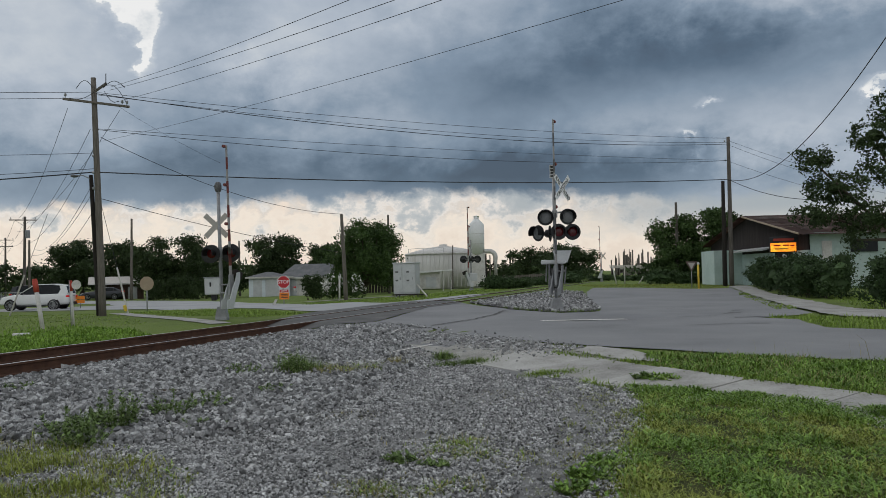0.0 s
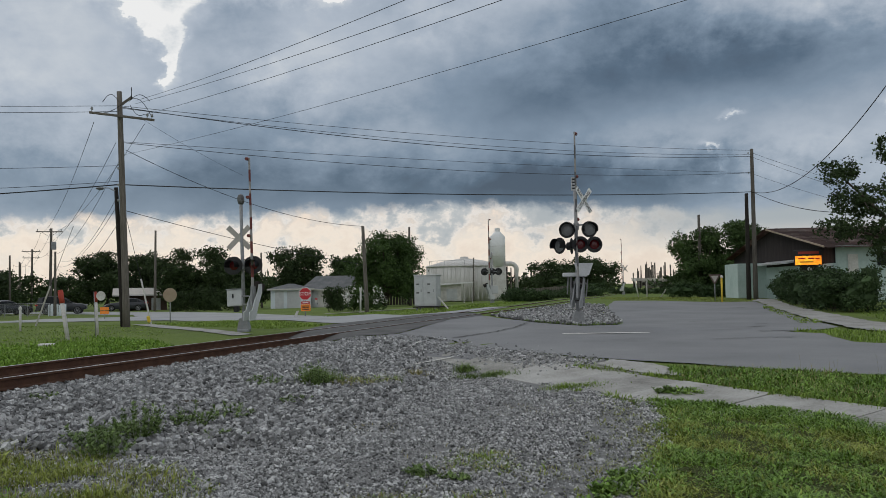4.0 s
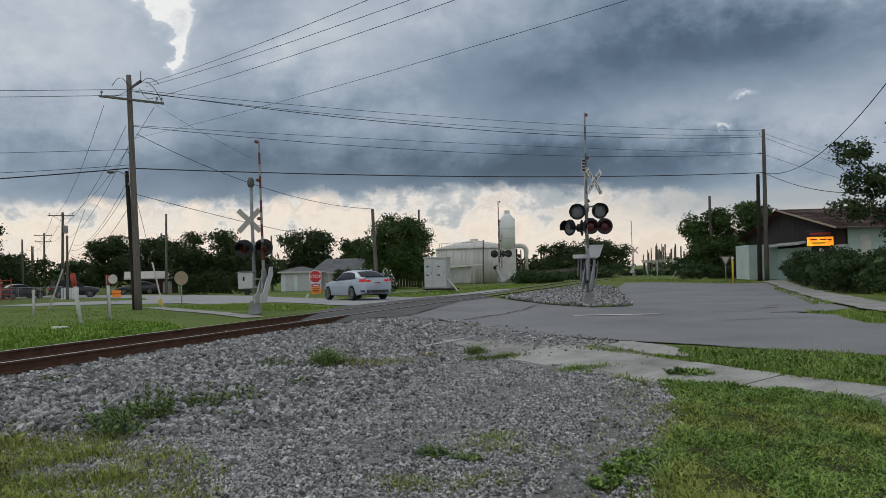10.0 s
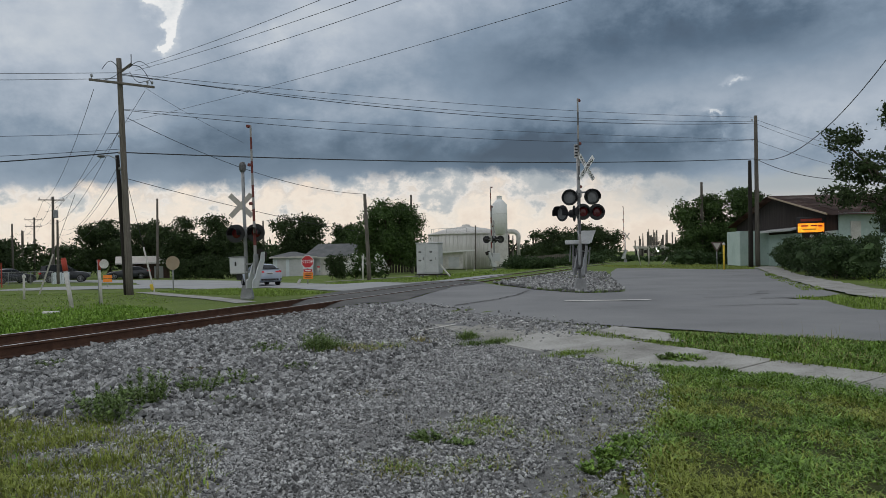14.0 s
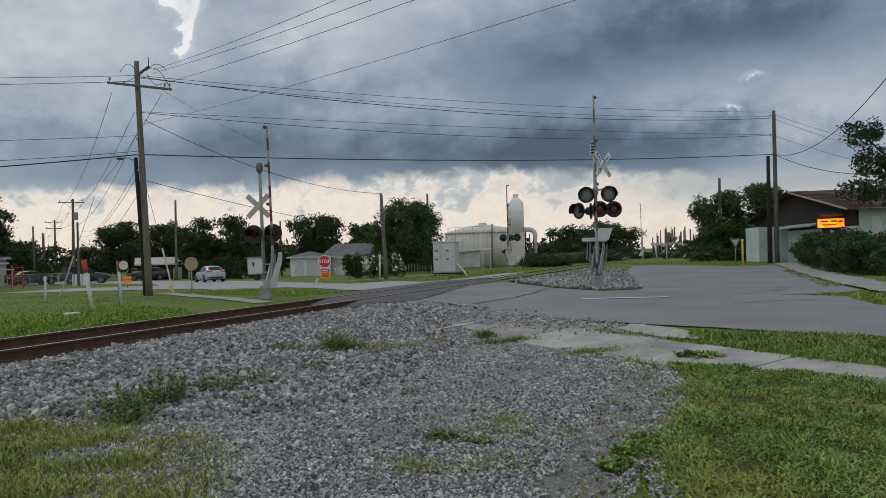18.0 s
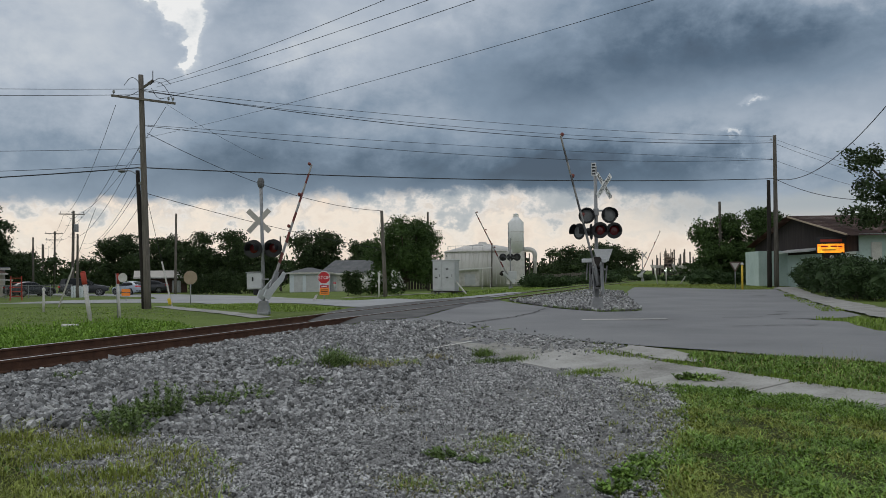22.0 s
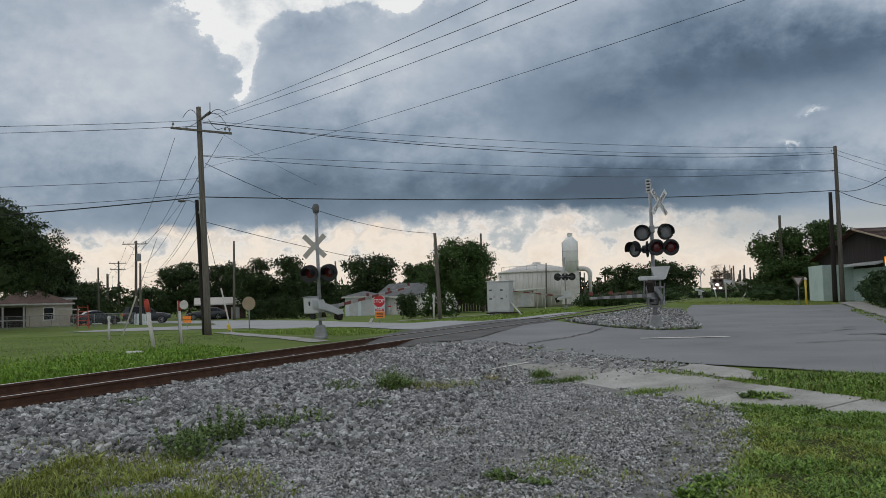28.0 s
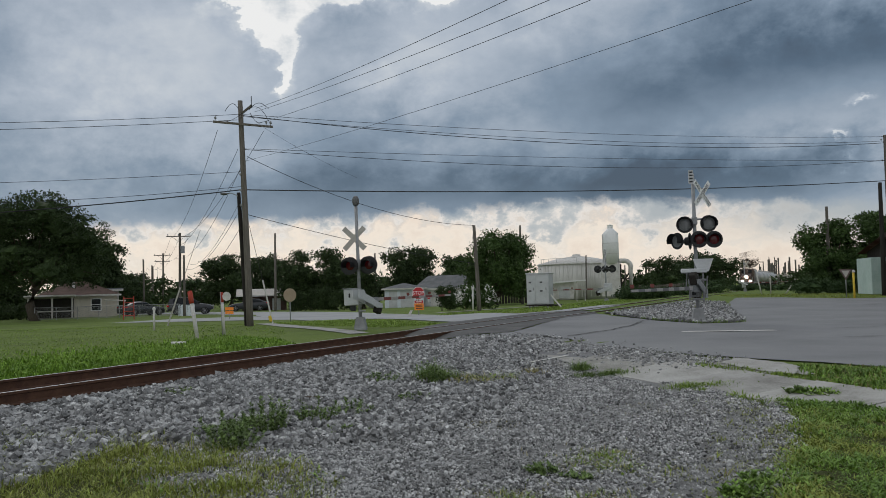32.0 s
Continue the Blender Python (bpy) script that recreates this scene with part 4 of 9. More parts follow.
for z in (0.62, 0.86, 1.12):
    bm = bmesh.new()
    box(bm, (0.24, 0.05, 0.05), (0.10, -0.12, z), bevel=0.008)
    part("side_bracket", bm, M["galv"], sig_far)
ARM_FAR = gate_arm(sig_far, (0.36, -0.20, 0.98), 0, 4.6)

sig_3 = thing("crossing_signal", (2.5, 61.0, -0.32), 0, "railroad crossing signal seen edge on beside its gate", "crossing signal", "crossing signals")
mast(sig_3, 0.0, 4.0)
crossbuck(sig_3, (0, 0, 3.5), 80, False, M["faded"])
for x, f in ((-0.55, 180), (0.0, 180), (0.50, 0)):
    lamp_unit(sig_3, (x, 0, 2.55), f, 0.28, False, False)
bm = bmesh.new()
box(bm, (0.6, 0.4, 0.6), (0.15, 0, 1.2), bevel=0.03)
part("gate_mechanism", bm, M["alu"], sig_3)
bm = bmesh.new()
rod(bm, (-0.6, 0, 2.55), (0.6, 0, 2.55), 0.03)
part("lamp_crossarm", bm, M["galv"], sig_3)
ARM_3 = gate_arm(sig_3, (-0.2, -0.25, 1.1), 0, 5.4)
sig_4 = thing("crossing_signal", (22.2, 110.0, height(22.2, 110.0)), 0, "far railroad crossing signal with white crossbuck", "crossing signal", "crossing signals")
mast(sig_4, 0.0, 4.0)
crossbuck(sig_4, (0.25, 0, 3.5), 30, False, M["faded"])
bm = bmesh.new()
box(bm, (0.4, 0.4, 0.5), (-0.15, 0, 0.75), bevel=0.03)
part("gate_mechanism", bm, M["alu"], sig_4)
ARM_4 = gate_arm(sig_4, (-0.2, -0.25, 1.1), 0, 6.4)


# ---------------------------------------------------------------- poles and wires
def pole(at, h, r, mat="pole_wood", lean=(0, 0), label="tall weathered wooden utility pole", group="utility poles"):
    z = height(*at)
    top = thing("utility_pole", (at[0], at[1], z), 0, label, "utility pole", group)
    bm = bmesh.new()
    n = 8
    taper(bm, [(lean[0] * k / n, lean[1] * k / n, h * k / n - (0.3 if k == 0 else 0)) for k in range(n + 1)], [r * (1 - 0.32 * k / n) for k in range(n + 1)], 14)
    part("pole", bm, M[mat], top, "", True)
    return top


def cross_arm(top, at, turn, wide, pins, brace=0.55, tip_down=0.0):
    bm = bmesh.new()
    box(bm, (wide, 0.09, 0.10), (0, 0, 0), bevel=0.01)
    if brace:
        rod(bm, (-wide * 0.3, 0, 0), (0, 0.04, -brace), 0.015)
        rod(bm, (wide * 0.3, 0, 0), (0, 0.04, -brace), 0.015)
    a = part("crossarm", bm, M["pole_wood"], top, "wooden crossarm")
    a.matrix_basis = pose(*at, 0, tip_down, turn)
    for x in pins:
        bm = bmesh.new()
        lathe(bm, [(0.015, 0.0), (0.02, 0.08), (0.055, 0.10), (0.06, 0.13), (0.04, 0.15), (0.055, 0.17), (0.02, 0.22)], 8, at=(x, 0, 0.05))
        part("insulator", bm, M["galv"], a)


def wire(points, r=0.012, sag=0.0, label="thin black overhead cable between the poles", name="overhead_wire", n=18):
    bm = bmesh.new()
    a, b = Vector(points[0]), Vector(points[1])
    pts = []
    for k in range(n + 1):
        t = k / n
        p = a.lerp(b, t)
        p.z -= sag * 4 * t * (1 - t)
        pts.append(p)
    pipe(bm, pts, r, 5)
    tagged(link(name, bm, M["wire"]), label, "overhead wire", "overhead wires")


PL = Vector((-15.0, 36.1, 0))
zl = height(PL.x, PL.y)
pole_big = pole((PL.x + 0.12, PL.y), 10.62, 0.165, lean=(-0.34, 0.0), label="tall grey wooden utility pole with crossarm and many wires")
pole_stub = pole((PL.x - 0.14, PL.y + 0.28), 6.3, 0.13, "pole_dark", (-0.34, 0), "shorter dark tarred pole beside the tall one")
pole_r = pole((20.9, 57.6), 10.65, 0.17, lean=(0.05, 0), label="tall slim wooden utility pole beside the sidewalk")
pole_r2 = pole((20.45, 57.7), 7.5, 0.17, "pole_dark", (0.06, 0), "shorter dark pole next to the tall one")
pole_mid = pole((-6.2, 54.6), 5.8, 0.15, lean=(-0.22, 0), label="leaning grey pole with a white marker post")

# ---------------------------------------------------------------- overhead lines
for at, turn, wide, pins in (((-0.12, -0.2, 9.45), 20, 2.75, (-1.28, 1.05, 1.25)),):
    cross_arm(pole_big, at, turn, wide, pins, 0.0, 4.5)
bm = bmesh.new()
box(bm, (0.60, 0.09, 0.10), (0.08, -0.2, 10.15), (0, -38, 10), 0.01)
part("bracket", bm, M["pole_wood"], pole_big, "short wooden bracket")
bm = bmesh.new()
for x0, x1, z1 in ((-1.0, -0.25, 0.35), (0.2, 1.15, 0.3)):
    pts = [(x0 + (x1 - x0) * k / 10, -0.25, 10.1 + z1 * math.sin(math.pi * k / 10)) for k in range(11)]
    pipe(bm, pts, 0.014, 5)
rod(bm, (0.30, -0.2, 10.2), (0.30, -0.2, 10.75), 0.02)
for x0, z0, x1, z1, dip in ((-1.35, 9.65, -0.15, 9.95, -0.16), (0.9, 9.5, 0.25, 9.95, -0.22), (1.2, 9.45, 0.3, 10.2, 0.30)):
    pipe(bm, [(x0 + (x1 - x0) * k / 10, -0.26, z0 + (z1 - z0) * k / 10 + dip * math.sin(math.pi * k / 10)) for k in range(11)], 0.013, 5)
part("jumper_cables", bm, M["wire"], pole_big, "looped jumper cables")
for z in (7.05, 6.3, 5.6):
    bm = bmesh.new()
    lathe(bm, [(0.02, 0), (0.06, 0.02), (0.06, 0.10), (0.02, 0.12)], 8, at=(-0.33, -0.1, z))
    rod(bm, (-0.33, -0.1, z + 0.06), (-0.12, 0, z + 0.06), 0.02)
    part("insulator", bm, M["galv"], pole_big)
for z in (9.2, 7.8):
    bm = bmesh.new()
    lathe(bm, [(0.02, 0), (0.05, 0.02), (0.05, 0.10), (0.02, 0.12)], 8, at=(-0.2, 0, z + 1.1))
    part("insulator", bm, M["galv"], pole_r)

lamp = thing("street_lamp", (PL.x - 0.45, PL.y, zl), 0, "small grey street lamp on the dark pole", "street lamp")
bm = bmesh.new()
pipe(bm, [(0.0, 0.1, 6.12), (-0.25, 0.0, 6.25), (-0.55, -0.05, 6.25)], 0.022, 6)
part("arm", bm, M["galv"], lamp)
bm = bmesh.new()
lathe(bm, [(0.02, -0.22), (0.055, -0.17), (0.07, 0.0), (0.045, 0.11), (0.02, 0.14)], 12, at=(-0.66, -0.05, 6.23), rot=(0, -86, 0))
part("head", bm, M["lens_clear"], lamp)
P = Vector((PL.x, PL.y, zl))
PR = Vector((20.9, 57.6, height(20.9, 57.6)))
tip = lambda z, dx=0.0, dy=0.0: tuple(P + Vector((-0.02 * z + dx, dy, z)))
tir = lambda z, dx=0.0: tuple(PR + Vector((dx, 0, z)))
# across the street, pole to pole
for z0, z1, sag, r in ((9.98, 10.55, 0.40, 0.011), (9.93, 10.13, 0.80, 0.018), (9.88, 10.25, 0.62, 0.011), (8.34, 8.96, 0.18, 0.010), (8.31, 8.95, 0.68, 0.013), (6.39, 7.60, 0.34, 0.026)):
    wire((tip(z0), tir(z1)), r, sag, n=30)
# from the tall pole away over the road
for z0, dx, b in ((10.3, 1.2, (1.61, 13.9, 7.42)), (10.15, 1.2, (2.95, 13.7, 7.35)), (9.6, 1.4, (4.34, 13.3, 7.36)), (7.7, 0.2, (5.46, 12.9, 6.45))):
    b = Vector(b)
    a = Vector(tip(z0, dx, -0.2))
    a = a + (a - b) * (0.05 if z0 > 8 else 0.0)
    wire((tuple(a), tuple(a + (b - a) * 1.35)), 0.006 if z0 < 8 else 0.008, 0.32, n=34)
# to the left along the tracks
for z0, b, sag, r in ((9.98, (-26.81, 29.73, 9.05), 0.5, 0.011), (9.72, (-26.81, 29.73, 8.74), 0.5, 0.012), (7.25, (-26.81, 29.74, 6.5), 0.5, 0.010), (6.55, (-26.81, 29.74, 6.35), 1.2, 0.011), (6.40, (-26.8, 29.74, 5.3), 0.7, 0.026)):
    a = Vector(tip(z0))
    wire((tuple(a), tuple(a + (Vector(b) - a) * 2.6)), r, sag, n=26)
# down the street behind
FP = [(-41.7, 82.0), (-63.4, 119.2), (-72.0, 131.6), (-56.1, 100.4), (-35.9, 71.5), (-90.0, 165.0)]
for k, (dx, z0, z1) in enumerate(((-1.15, 9.2, 8.2), (-0.2, 8.3, 7.2), (-0.1, 7.4, 6.0), (1.1, 9.2, 8.2), (-0.1, 5.6, 5.0), (-0.2, 4.6, 4.6), (-0.15, 5.9, 5.4))):
    wire((tip(z0, dx * 0.9, dx * 0.3), (FP[0][0] + 0.35 * (k - 3), FP[0][1], height(*FP[0]) + z1)), 0.011, 1.1 + 0.12 * (k % 3), n=20)
# to the middle pole and the houses
wire((tip(7.95, 0.25), (-6.44, 54.6, 5.35)), 0.014, 0.75, n=26)
wire((tip(9.3, 1.1), (-10.66, 40.0, 6.9)), 0.006, 0.1)
wire((tip(5.2, 0.2), (-6.4, 54.5, 2.75)), 0.014, 0.2)
wire(((-6.4, 54.6, 5.35), (-11.0, 84.0, 2.4)), 0.010, 0.6)
# right-hand lines
wire((tir(7.6), (13.0, 14.0, 13.4)), 0.020, 3.2, n=40)
wire((tir(10.4), (44.0, 62.0, 6.0)), 0.011, 0.9)
wire((tir(10.1), (44.0, 63.0, 5.4)), 0.011, 0.9)
wire((tir(8.9), (44.0, 62.0, 4.6)), 0.011, 0.9)
wire((tir(7.6), (21.4, 45.3, 4.9)), 0.020, 0.35)

for at, h, r, lbl in ((FP[0], 8.7, 0.17, "distant utility pole with crossarm and transformer"), (FP[1], 8.9, 0.17, "distant utility pole with two crossarms"), (FP[2], 7.6, 0.15, "distant bare wooden utility pole"),
                      (FP[3], 7.0, 0.15, "distant bare wooden utility pole"), (FP[4], 5.7, 0.13, "leaning distant wooden pole"), (FP[5], 9.0, 0.15, "distant wooden utility pole"),
                      ((-32.4, 85.9), 8.6, 0.15, "slim pole standing among the trees"), ((-23.7, 97.2), 6.6, 0.14, "distant pole behind the trees"), ((-5.1, 84.8), 8.2, 0.15, "distant pole beside the big tree"),
                      ((22.7, 76.7), 7.7, 0.17, "wooden pole in front of the trees"), ((1.9, 108.0), 5.8, 0.12, "pole beside the storage tank"), ((7.6, 118.0), 4.6, 0.12, "distant slim wooden pole")):
    p = pole(at, h, r, lean=(random.uniform(-0.15, 0.15), 0), label=lbl, group="distant poles")
    if "crossarm" in lbl:
        cross_arm(p, (0, -0.15, h - 0.35), 20, 2.5, (-1.1, 0, 1.1))
        if "two" in lbl:
            cross_arm(p, (0, -0.15, h - 1.3), 20, 2.3, (-1.0, 1.0))
        else:
            bm = bmesh.new()
            lathe(bm, [(0.05, 0), (0.24, 0.02), (0.24, 0.75), (0.18, 0.82), (0.02, 0.84)], 12, at=(0.42, -0.1, h - 2.2))
            part("transformer", bm, M["galv"], p, "grey transformer can")
for a, b in ((0, 1), (1, 2), (2, 5)):
    for off in (-1.0, 0.0, 1.0):
        wire(((FP[a][0] + off, FP[a][1], height(*FP[a]) + 8.2 - 0.5 * a), (FP[b][0] + off, FP[b][1], height(*FP[b]) + 8.2 - 0.5 * b)), 0.013, 0.8)


# ---------------------------------------------------------------- posts and signs
def marker_post(at, h, lean, red=0.28, r=0.055):
    top = thing("marker_post", (at[0], at[1], height(*at)), 0, "white marker post with a red top in the grass", "marker post", "marker posts")
    v = Vector((lean, 0, h))
    bm = bmesh.new()
    rod(bm, -v * 0.12, v * (1 - red), r, r, 12)
    part("post", bm, M["dirty_white"], top, "", True)
    bm = bmesh.new()
    rod(bm, v * (1 - red), v * 0.97, r * 1.25, r * 1.25, 12)
    rod(bm, v * 0.97, v, r * 1.25, r * 0.9, 12)
    part("red_cap", bm, M["red_old"], top, "faded red sleeve", True)


marker_post((-11.8, 24.3), 1.48, -0.24, 0.27, 0.062)
marker_post((-11.65, 26.0), 1.42, -0.08, 0.24, 0.042)


def sign_post(at, h, name, label, mat="galv", r=0.03, turn=0.0, lean=0.0):
    top = thing(name, (at[0], at[1], height(*at)), turn, label, "road sign", "road signs")
    bm = bmesh.new()
    rod(bm, (0, 0.03, -0.2), (lean, 0.03, h), r, r, 8)
    part("post", bm, M[mat], top, "", True)
    return top


def polygon_plate(top, sides, r, at, mat, name, label="", turn=0.0, flat=True, th=0.006):
    bm = bmesh.new()
    a0 = math.pi / sides if flat else math.pi / 2
    prism(bm, [(r * math.cos(a0 + 2 * math.pi * k / sides), r * math.sin(a0 + 2 * math.pi * k / sides)) for k in range(sides)], th)
    p = part(name, bm, mat, top, label)
    p.matrix_basis = pose(*at, 0, 0, turn)
    return p


stop = sign_post((-9.56, 50.3), 1.75, "stop_sign", "red octagonal stop sign with orange plates below it")
face = polygon_plate(stop, 8, 0.42, (0, 0, 1.38), M["white"], "sign_border", "white border of the stop sign")
red = polygon_plate(face, 8, 0.385, (0, -0.006, 0), M["red"], "sign_face", "red face with the word STOP")
letters("STOP", 0.30, M["white"], face, pose(0, -0.013, 0, 90, 0, 0))
bm = bmesh.new()
box(bm, (0.55, 0.012, 0.16), (0.02, 0, 0.83), bevel=0.003)
part("red_plate", bm, M["red"], stop, "narrow red plate with unreadable white bar")
bm = bmesh.new()
box(bm, (0.36, 0.012, 0.05), (0.02, -0.008, 0.83))
part("plate_bar", bm, M["white"], stop)
bm = bmesh.new()
box(bm, (0.60, 0.012, 0.42), (0.03, 0, 0.52), bevel=0.003)
op = part("orange_plate", bm, M["orange"], stop, "orange plate with unreadable dark bars")
for z in (0.62, 0.52, 0.42):
    bm = bmesh.new()
    box(bm, (0.42, 0.006, 0.045), (0.03, -0.009, z))
    part("plate_bar", bm, M["black"], op)
bm = bmesh.new()
prism(bm, [(-0.22, 0.0), (-0.05, 0.0), (0.10, 0.36), (-0.02, 0.36)], 0.16)
tagged(part("concrete_block", bm, M["dirty_white"], None), "small leaning white concrete block by the sign", "concrete block").matrix_basis = pose(-10.0, 50.0, height(-10.0, 50.0) - 0.02)

tan = sign_post((-14.9, 41.6), 1.5, "round_sign", "bare brown back of a round sign", "galv", 0.03)
polygon_plate(tan, 28, 0.36, (0, 0, 1.46), M["tan"], "sign_disc", "round plate of faded tan sheet")
rs = sign_post((-11.66, 25.86), 1.42, "round_sign", "small round white plate on a red-topped post", "galv", 0.012, 0, -0.07)
polygon_plate(rs, 22, 0.15, (0.17, 0, 1.28), M["dirty_white"], "sign_disc")
os_ = sign_post((-24.6, 55.9), 0.85, "work_sign", "low orange warning board with dark bars", "galv", 0.025)
for z in (0.72, 0.46):
    bm = bmesh.new()
    box(bm, (0.62, 0.02, 0.22), (0, 0, z), bevel=0.004)
    part("board", bm, M["orange"], os_)
yd = sign_post((17.05, 54.4), 1.5, "yield_sign", "dull triangular yield sign with brownish border", "galv", 0.03)
tri = [(-0.40, 0.35), (0.40, 0.35), (0.0, -0.35)]
bm = bmesh.new()
prism(bm, tri, 0.008)
# border in a dull dark brown instead of sign red
YDULL = material("dull_sign_border", [(0.10, 0.07, 0.065), (0.19, 0.13, 0.12)], 5, 0.7, bump=0.05)
pl = part("sign_border", bm, YDULL, yd, "dull brownish border")
pl.matrix_basis = pose(0, 0, 1.42)
bm = bmesh.new()
prism(bm, [(x * 0.62, z * 0.62 + 0.04) for x, z in tri], 0.004)
w = part("sign_face", bm, M["faded"], pl)
w.matrix_basis = pose(0, -0.008, 0)
gs = sign_post((-14.6, 76.0), 1.9, "street_sign", "grey back of a small sign near the garage", "galv", 0.03)
polygon_plate(gs, 8, 0.32, (0, 0, 1.7), M["faded"], "sign_disc")


def bollard(at, h, lean=(0.0, 0.0), mat="yellow", r=0.06, label="thin yellow bollard at the road edge", cat="bollard"):
    top = thing("bollard", (at[0], at[1], height(*at)), 0, label, cat, "bollards")
    bm = bmesh.new()
    rod(bm, (0, 0, -0.15), (lean[0], lean[1], h - 0.1), r, r, 10)
    part("post", bm, M[mat], top, "", True)
    bm = bmesh.new()
    lathe(bm, [(r * 1.5, 0), (r * 1.6, 0.05), (r * 1.2, 0.12), (0.01, 0.16)], 10, at=(lean[0], lean[1], h - 0.14))
    part("cap", bm, M["dirty_white"] if mat == "yellow" else M[mat], top)


bollard((16.54, 51.4), 1.68)
bollard((17.4, 79.0), 1.7, (-0.35, 0), "dirty_white", 0.06, "leaning pale bollard in the grass")
bollard((18.2, 79.0), 1.6, (0.0, 0), "faded", 0.06, "weathered grey bollard in the grass")
bollard((19.3, 78.5), 0.7, (0.55, 0), "faded", 0.06, "fallen pale post in the grass")
bollard((-19.2, 35.2), 1.05, (0.0, 0), "dirty_white", 0.05, "white post at the lawn's edge")
bollard((-6.6, 54.2), 1.6, (0.03, 0), "dirty_white", 0.06, "white marker post beside the leaning pole")
for a, b, mat, lbl in (((-23.4, 44.4), (0.85, 2.2), "faded", "pale guard tube on a slanting guy wire"), ((-15.7, 41.2), (-0.55, 2.3), "dirty_white", "white guard tube on a slanting guy wire")):
    g = thing("guy_wire", (a[0], a[1], height(*a)), 0, lbl, "guy wire", "guy wires")
    bm = bmesh.new()
    rod(bm, (0, 0, -0.1), (b[0], 0, b[1]), 0.045, 0.045, 8)
    part("guard_tube", bm, M[mat], g)
    bm = bmesh.new()
    rod(bm, (b[0], 0, b[1]), (b[0] * 2.5, 0, b[1] * 2.5), 0.012, 0.012, 5)
    part("cable", bm, M["wire"], g)
    if mat == "dirty_white":
        bm = bmesh.new()
        box(bm, (0.17, 0.16, 0.34), (-0.14, 0, 0.24), (0, -14, 0), 0.04)
        part("foot_guard", bm, M["yellow"], g, "yellow guard at its foot")
bm = bmesh.new()
box(bm, (0.40, 0.22, 0.08), (0, 0, 0.01), bevel=0.03)
tagged(link("concrete_block", bm, M["dirty_white"]), "flat white block lying in the grass", "concrete block").matrix_basis = pose(-10.4, 20.3, height(-10.4, 20.3) + 0.03, 0, 0, 12)


# ---------------------------------------------------------------- equipment cabinet, tank, silo
def cabinet():
    x, y = -1.85, 48.0
    top = thing("signal_cabinet", (x, y, height(x, y)), -14, "grey steel railway signal cabinet on a frame", "cabinet")
    bm = bmesh.new()
    box(bm, (1.35, 0.95, 1.78), (0, 0, 1.10), bevel=0.02)
    part("body", bm, M["alu"], top)
    bm = bmesh.new()
    box(bm, (1.46, 1.06, 0.07), (0, 0, 2.02), bevel=0.015)
    part("roof", bm, M["alu"], top)
    for k, (w, xx) in enumerate(((0.50, -0.40), (0.76, 0.27))):
        bm = bmesh.new()
        box(bm, (w, 0.03, 1.62), (xx, -0.49, 1.10), bevel=0.008)
        d = part("door", bm, M["alu"], top)
        bm = bmesh.new()
        box(bm, (0.05, 0.05, 0.16), (xx + w * 0.32, -0.53, 1.12), bevel=0.01)
        part("handle", bm, M["galv"], d)
        for zz in (1.0, 1.5):
            bm = bmesh.new()
            box(bm, (0.16, 0.012, 0.09), (xx - 0.05, -0.512, zz))
            part("vent", bm, M["lens_clear"], d)
    for sx in (-0.55, 0.55):
        for sy in (-0.35, 0.35):
            bm = bmesh.new()
            rod(bm, (sx, sy, -0.2), (sx, sy, 0.24), 0.05, 0.05, 8)
            part("leg", bm, M["galv"], top)
    bm = bmesh.new()
    box(bm, (1.9, 1.2, 0.06), (0.2, 0, 0.16), bevel=0.01)
    part("platform", bm, M["pole_dark"], top)
    bm = bmesh.new()
    rod(bm, (0.72, -0.3, 0.75), (1.35, -0.45, 0.05), 0.05)
    part("conduit", bm, M["dirty_white"], top)


cabinet()

TANKM = material("stained_white_tank", [(0.40, 0.385, 0.35), (0.58, 0.565, 0.53), (0.68, 0.67, 0.64)], 0.9, 0.7, bump=0.05, stretch=(1.0, 1.0, 0.12))


def tank():
    x, y, z = 0.8, 113.5, -0.35
    top = thing("storage_tank", (x, y, z), 0, "large round white storage tank with stained walls", "storage tank")
    R, H = 5.3, 4.25
    bm = bmesh.new()
    lathe(bm, [(R, -0.5), (R, H)], 56)
    part("wall", bm, TANKM, top, "", True)
    bm = bmesh.new()
    lathe(bm, [(R + 0.1, H - 0.12), (R + 0.12, H + 0.05), (R * 0.55, H + 0.75), (0.6, H + 1.12), (0.55, H + 1.35), (0.02, H + 1.4)], 56)
    part("roof", bm, M["dirty_white"], top, "low conical roof", True)
    for k in range(56):
        a = 2 * math.pi * k / 56
        if math.sin(a) < 0.2:
            bm = bmesh.new()
            box(bm, (0.05, 0.07, H + 0.3), (R * math.cos(a), R * math.sin(a), H / 2), (0, 0, math.degrees(a)))
            part("wall_seam", bm, TANKM, top)
    bm = bmesh.new()
    pts = [((R - 0.4) * math.cos(a), (R - 0.4) * math.sin(a), H + 0.75) for a in [math.pi * (0.95 + 0.55 * k / 12) for k in range(13)]]
    pipe(bm, pts, 0.025, 5)
    for p in pts[::2]:
        rod(bm, p, (p[0], p[1], H), 0.02, 0.02, 5)
    part("roof_railing", bm, M["galv"], top)


tank()


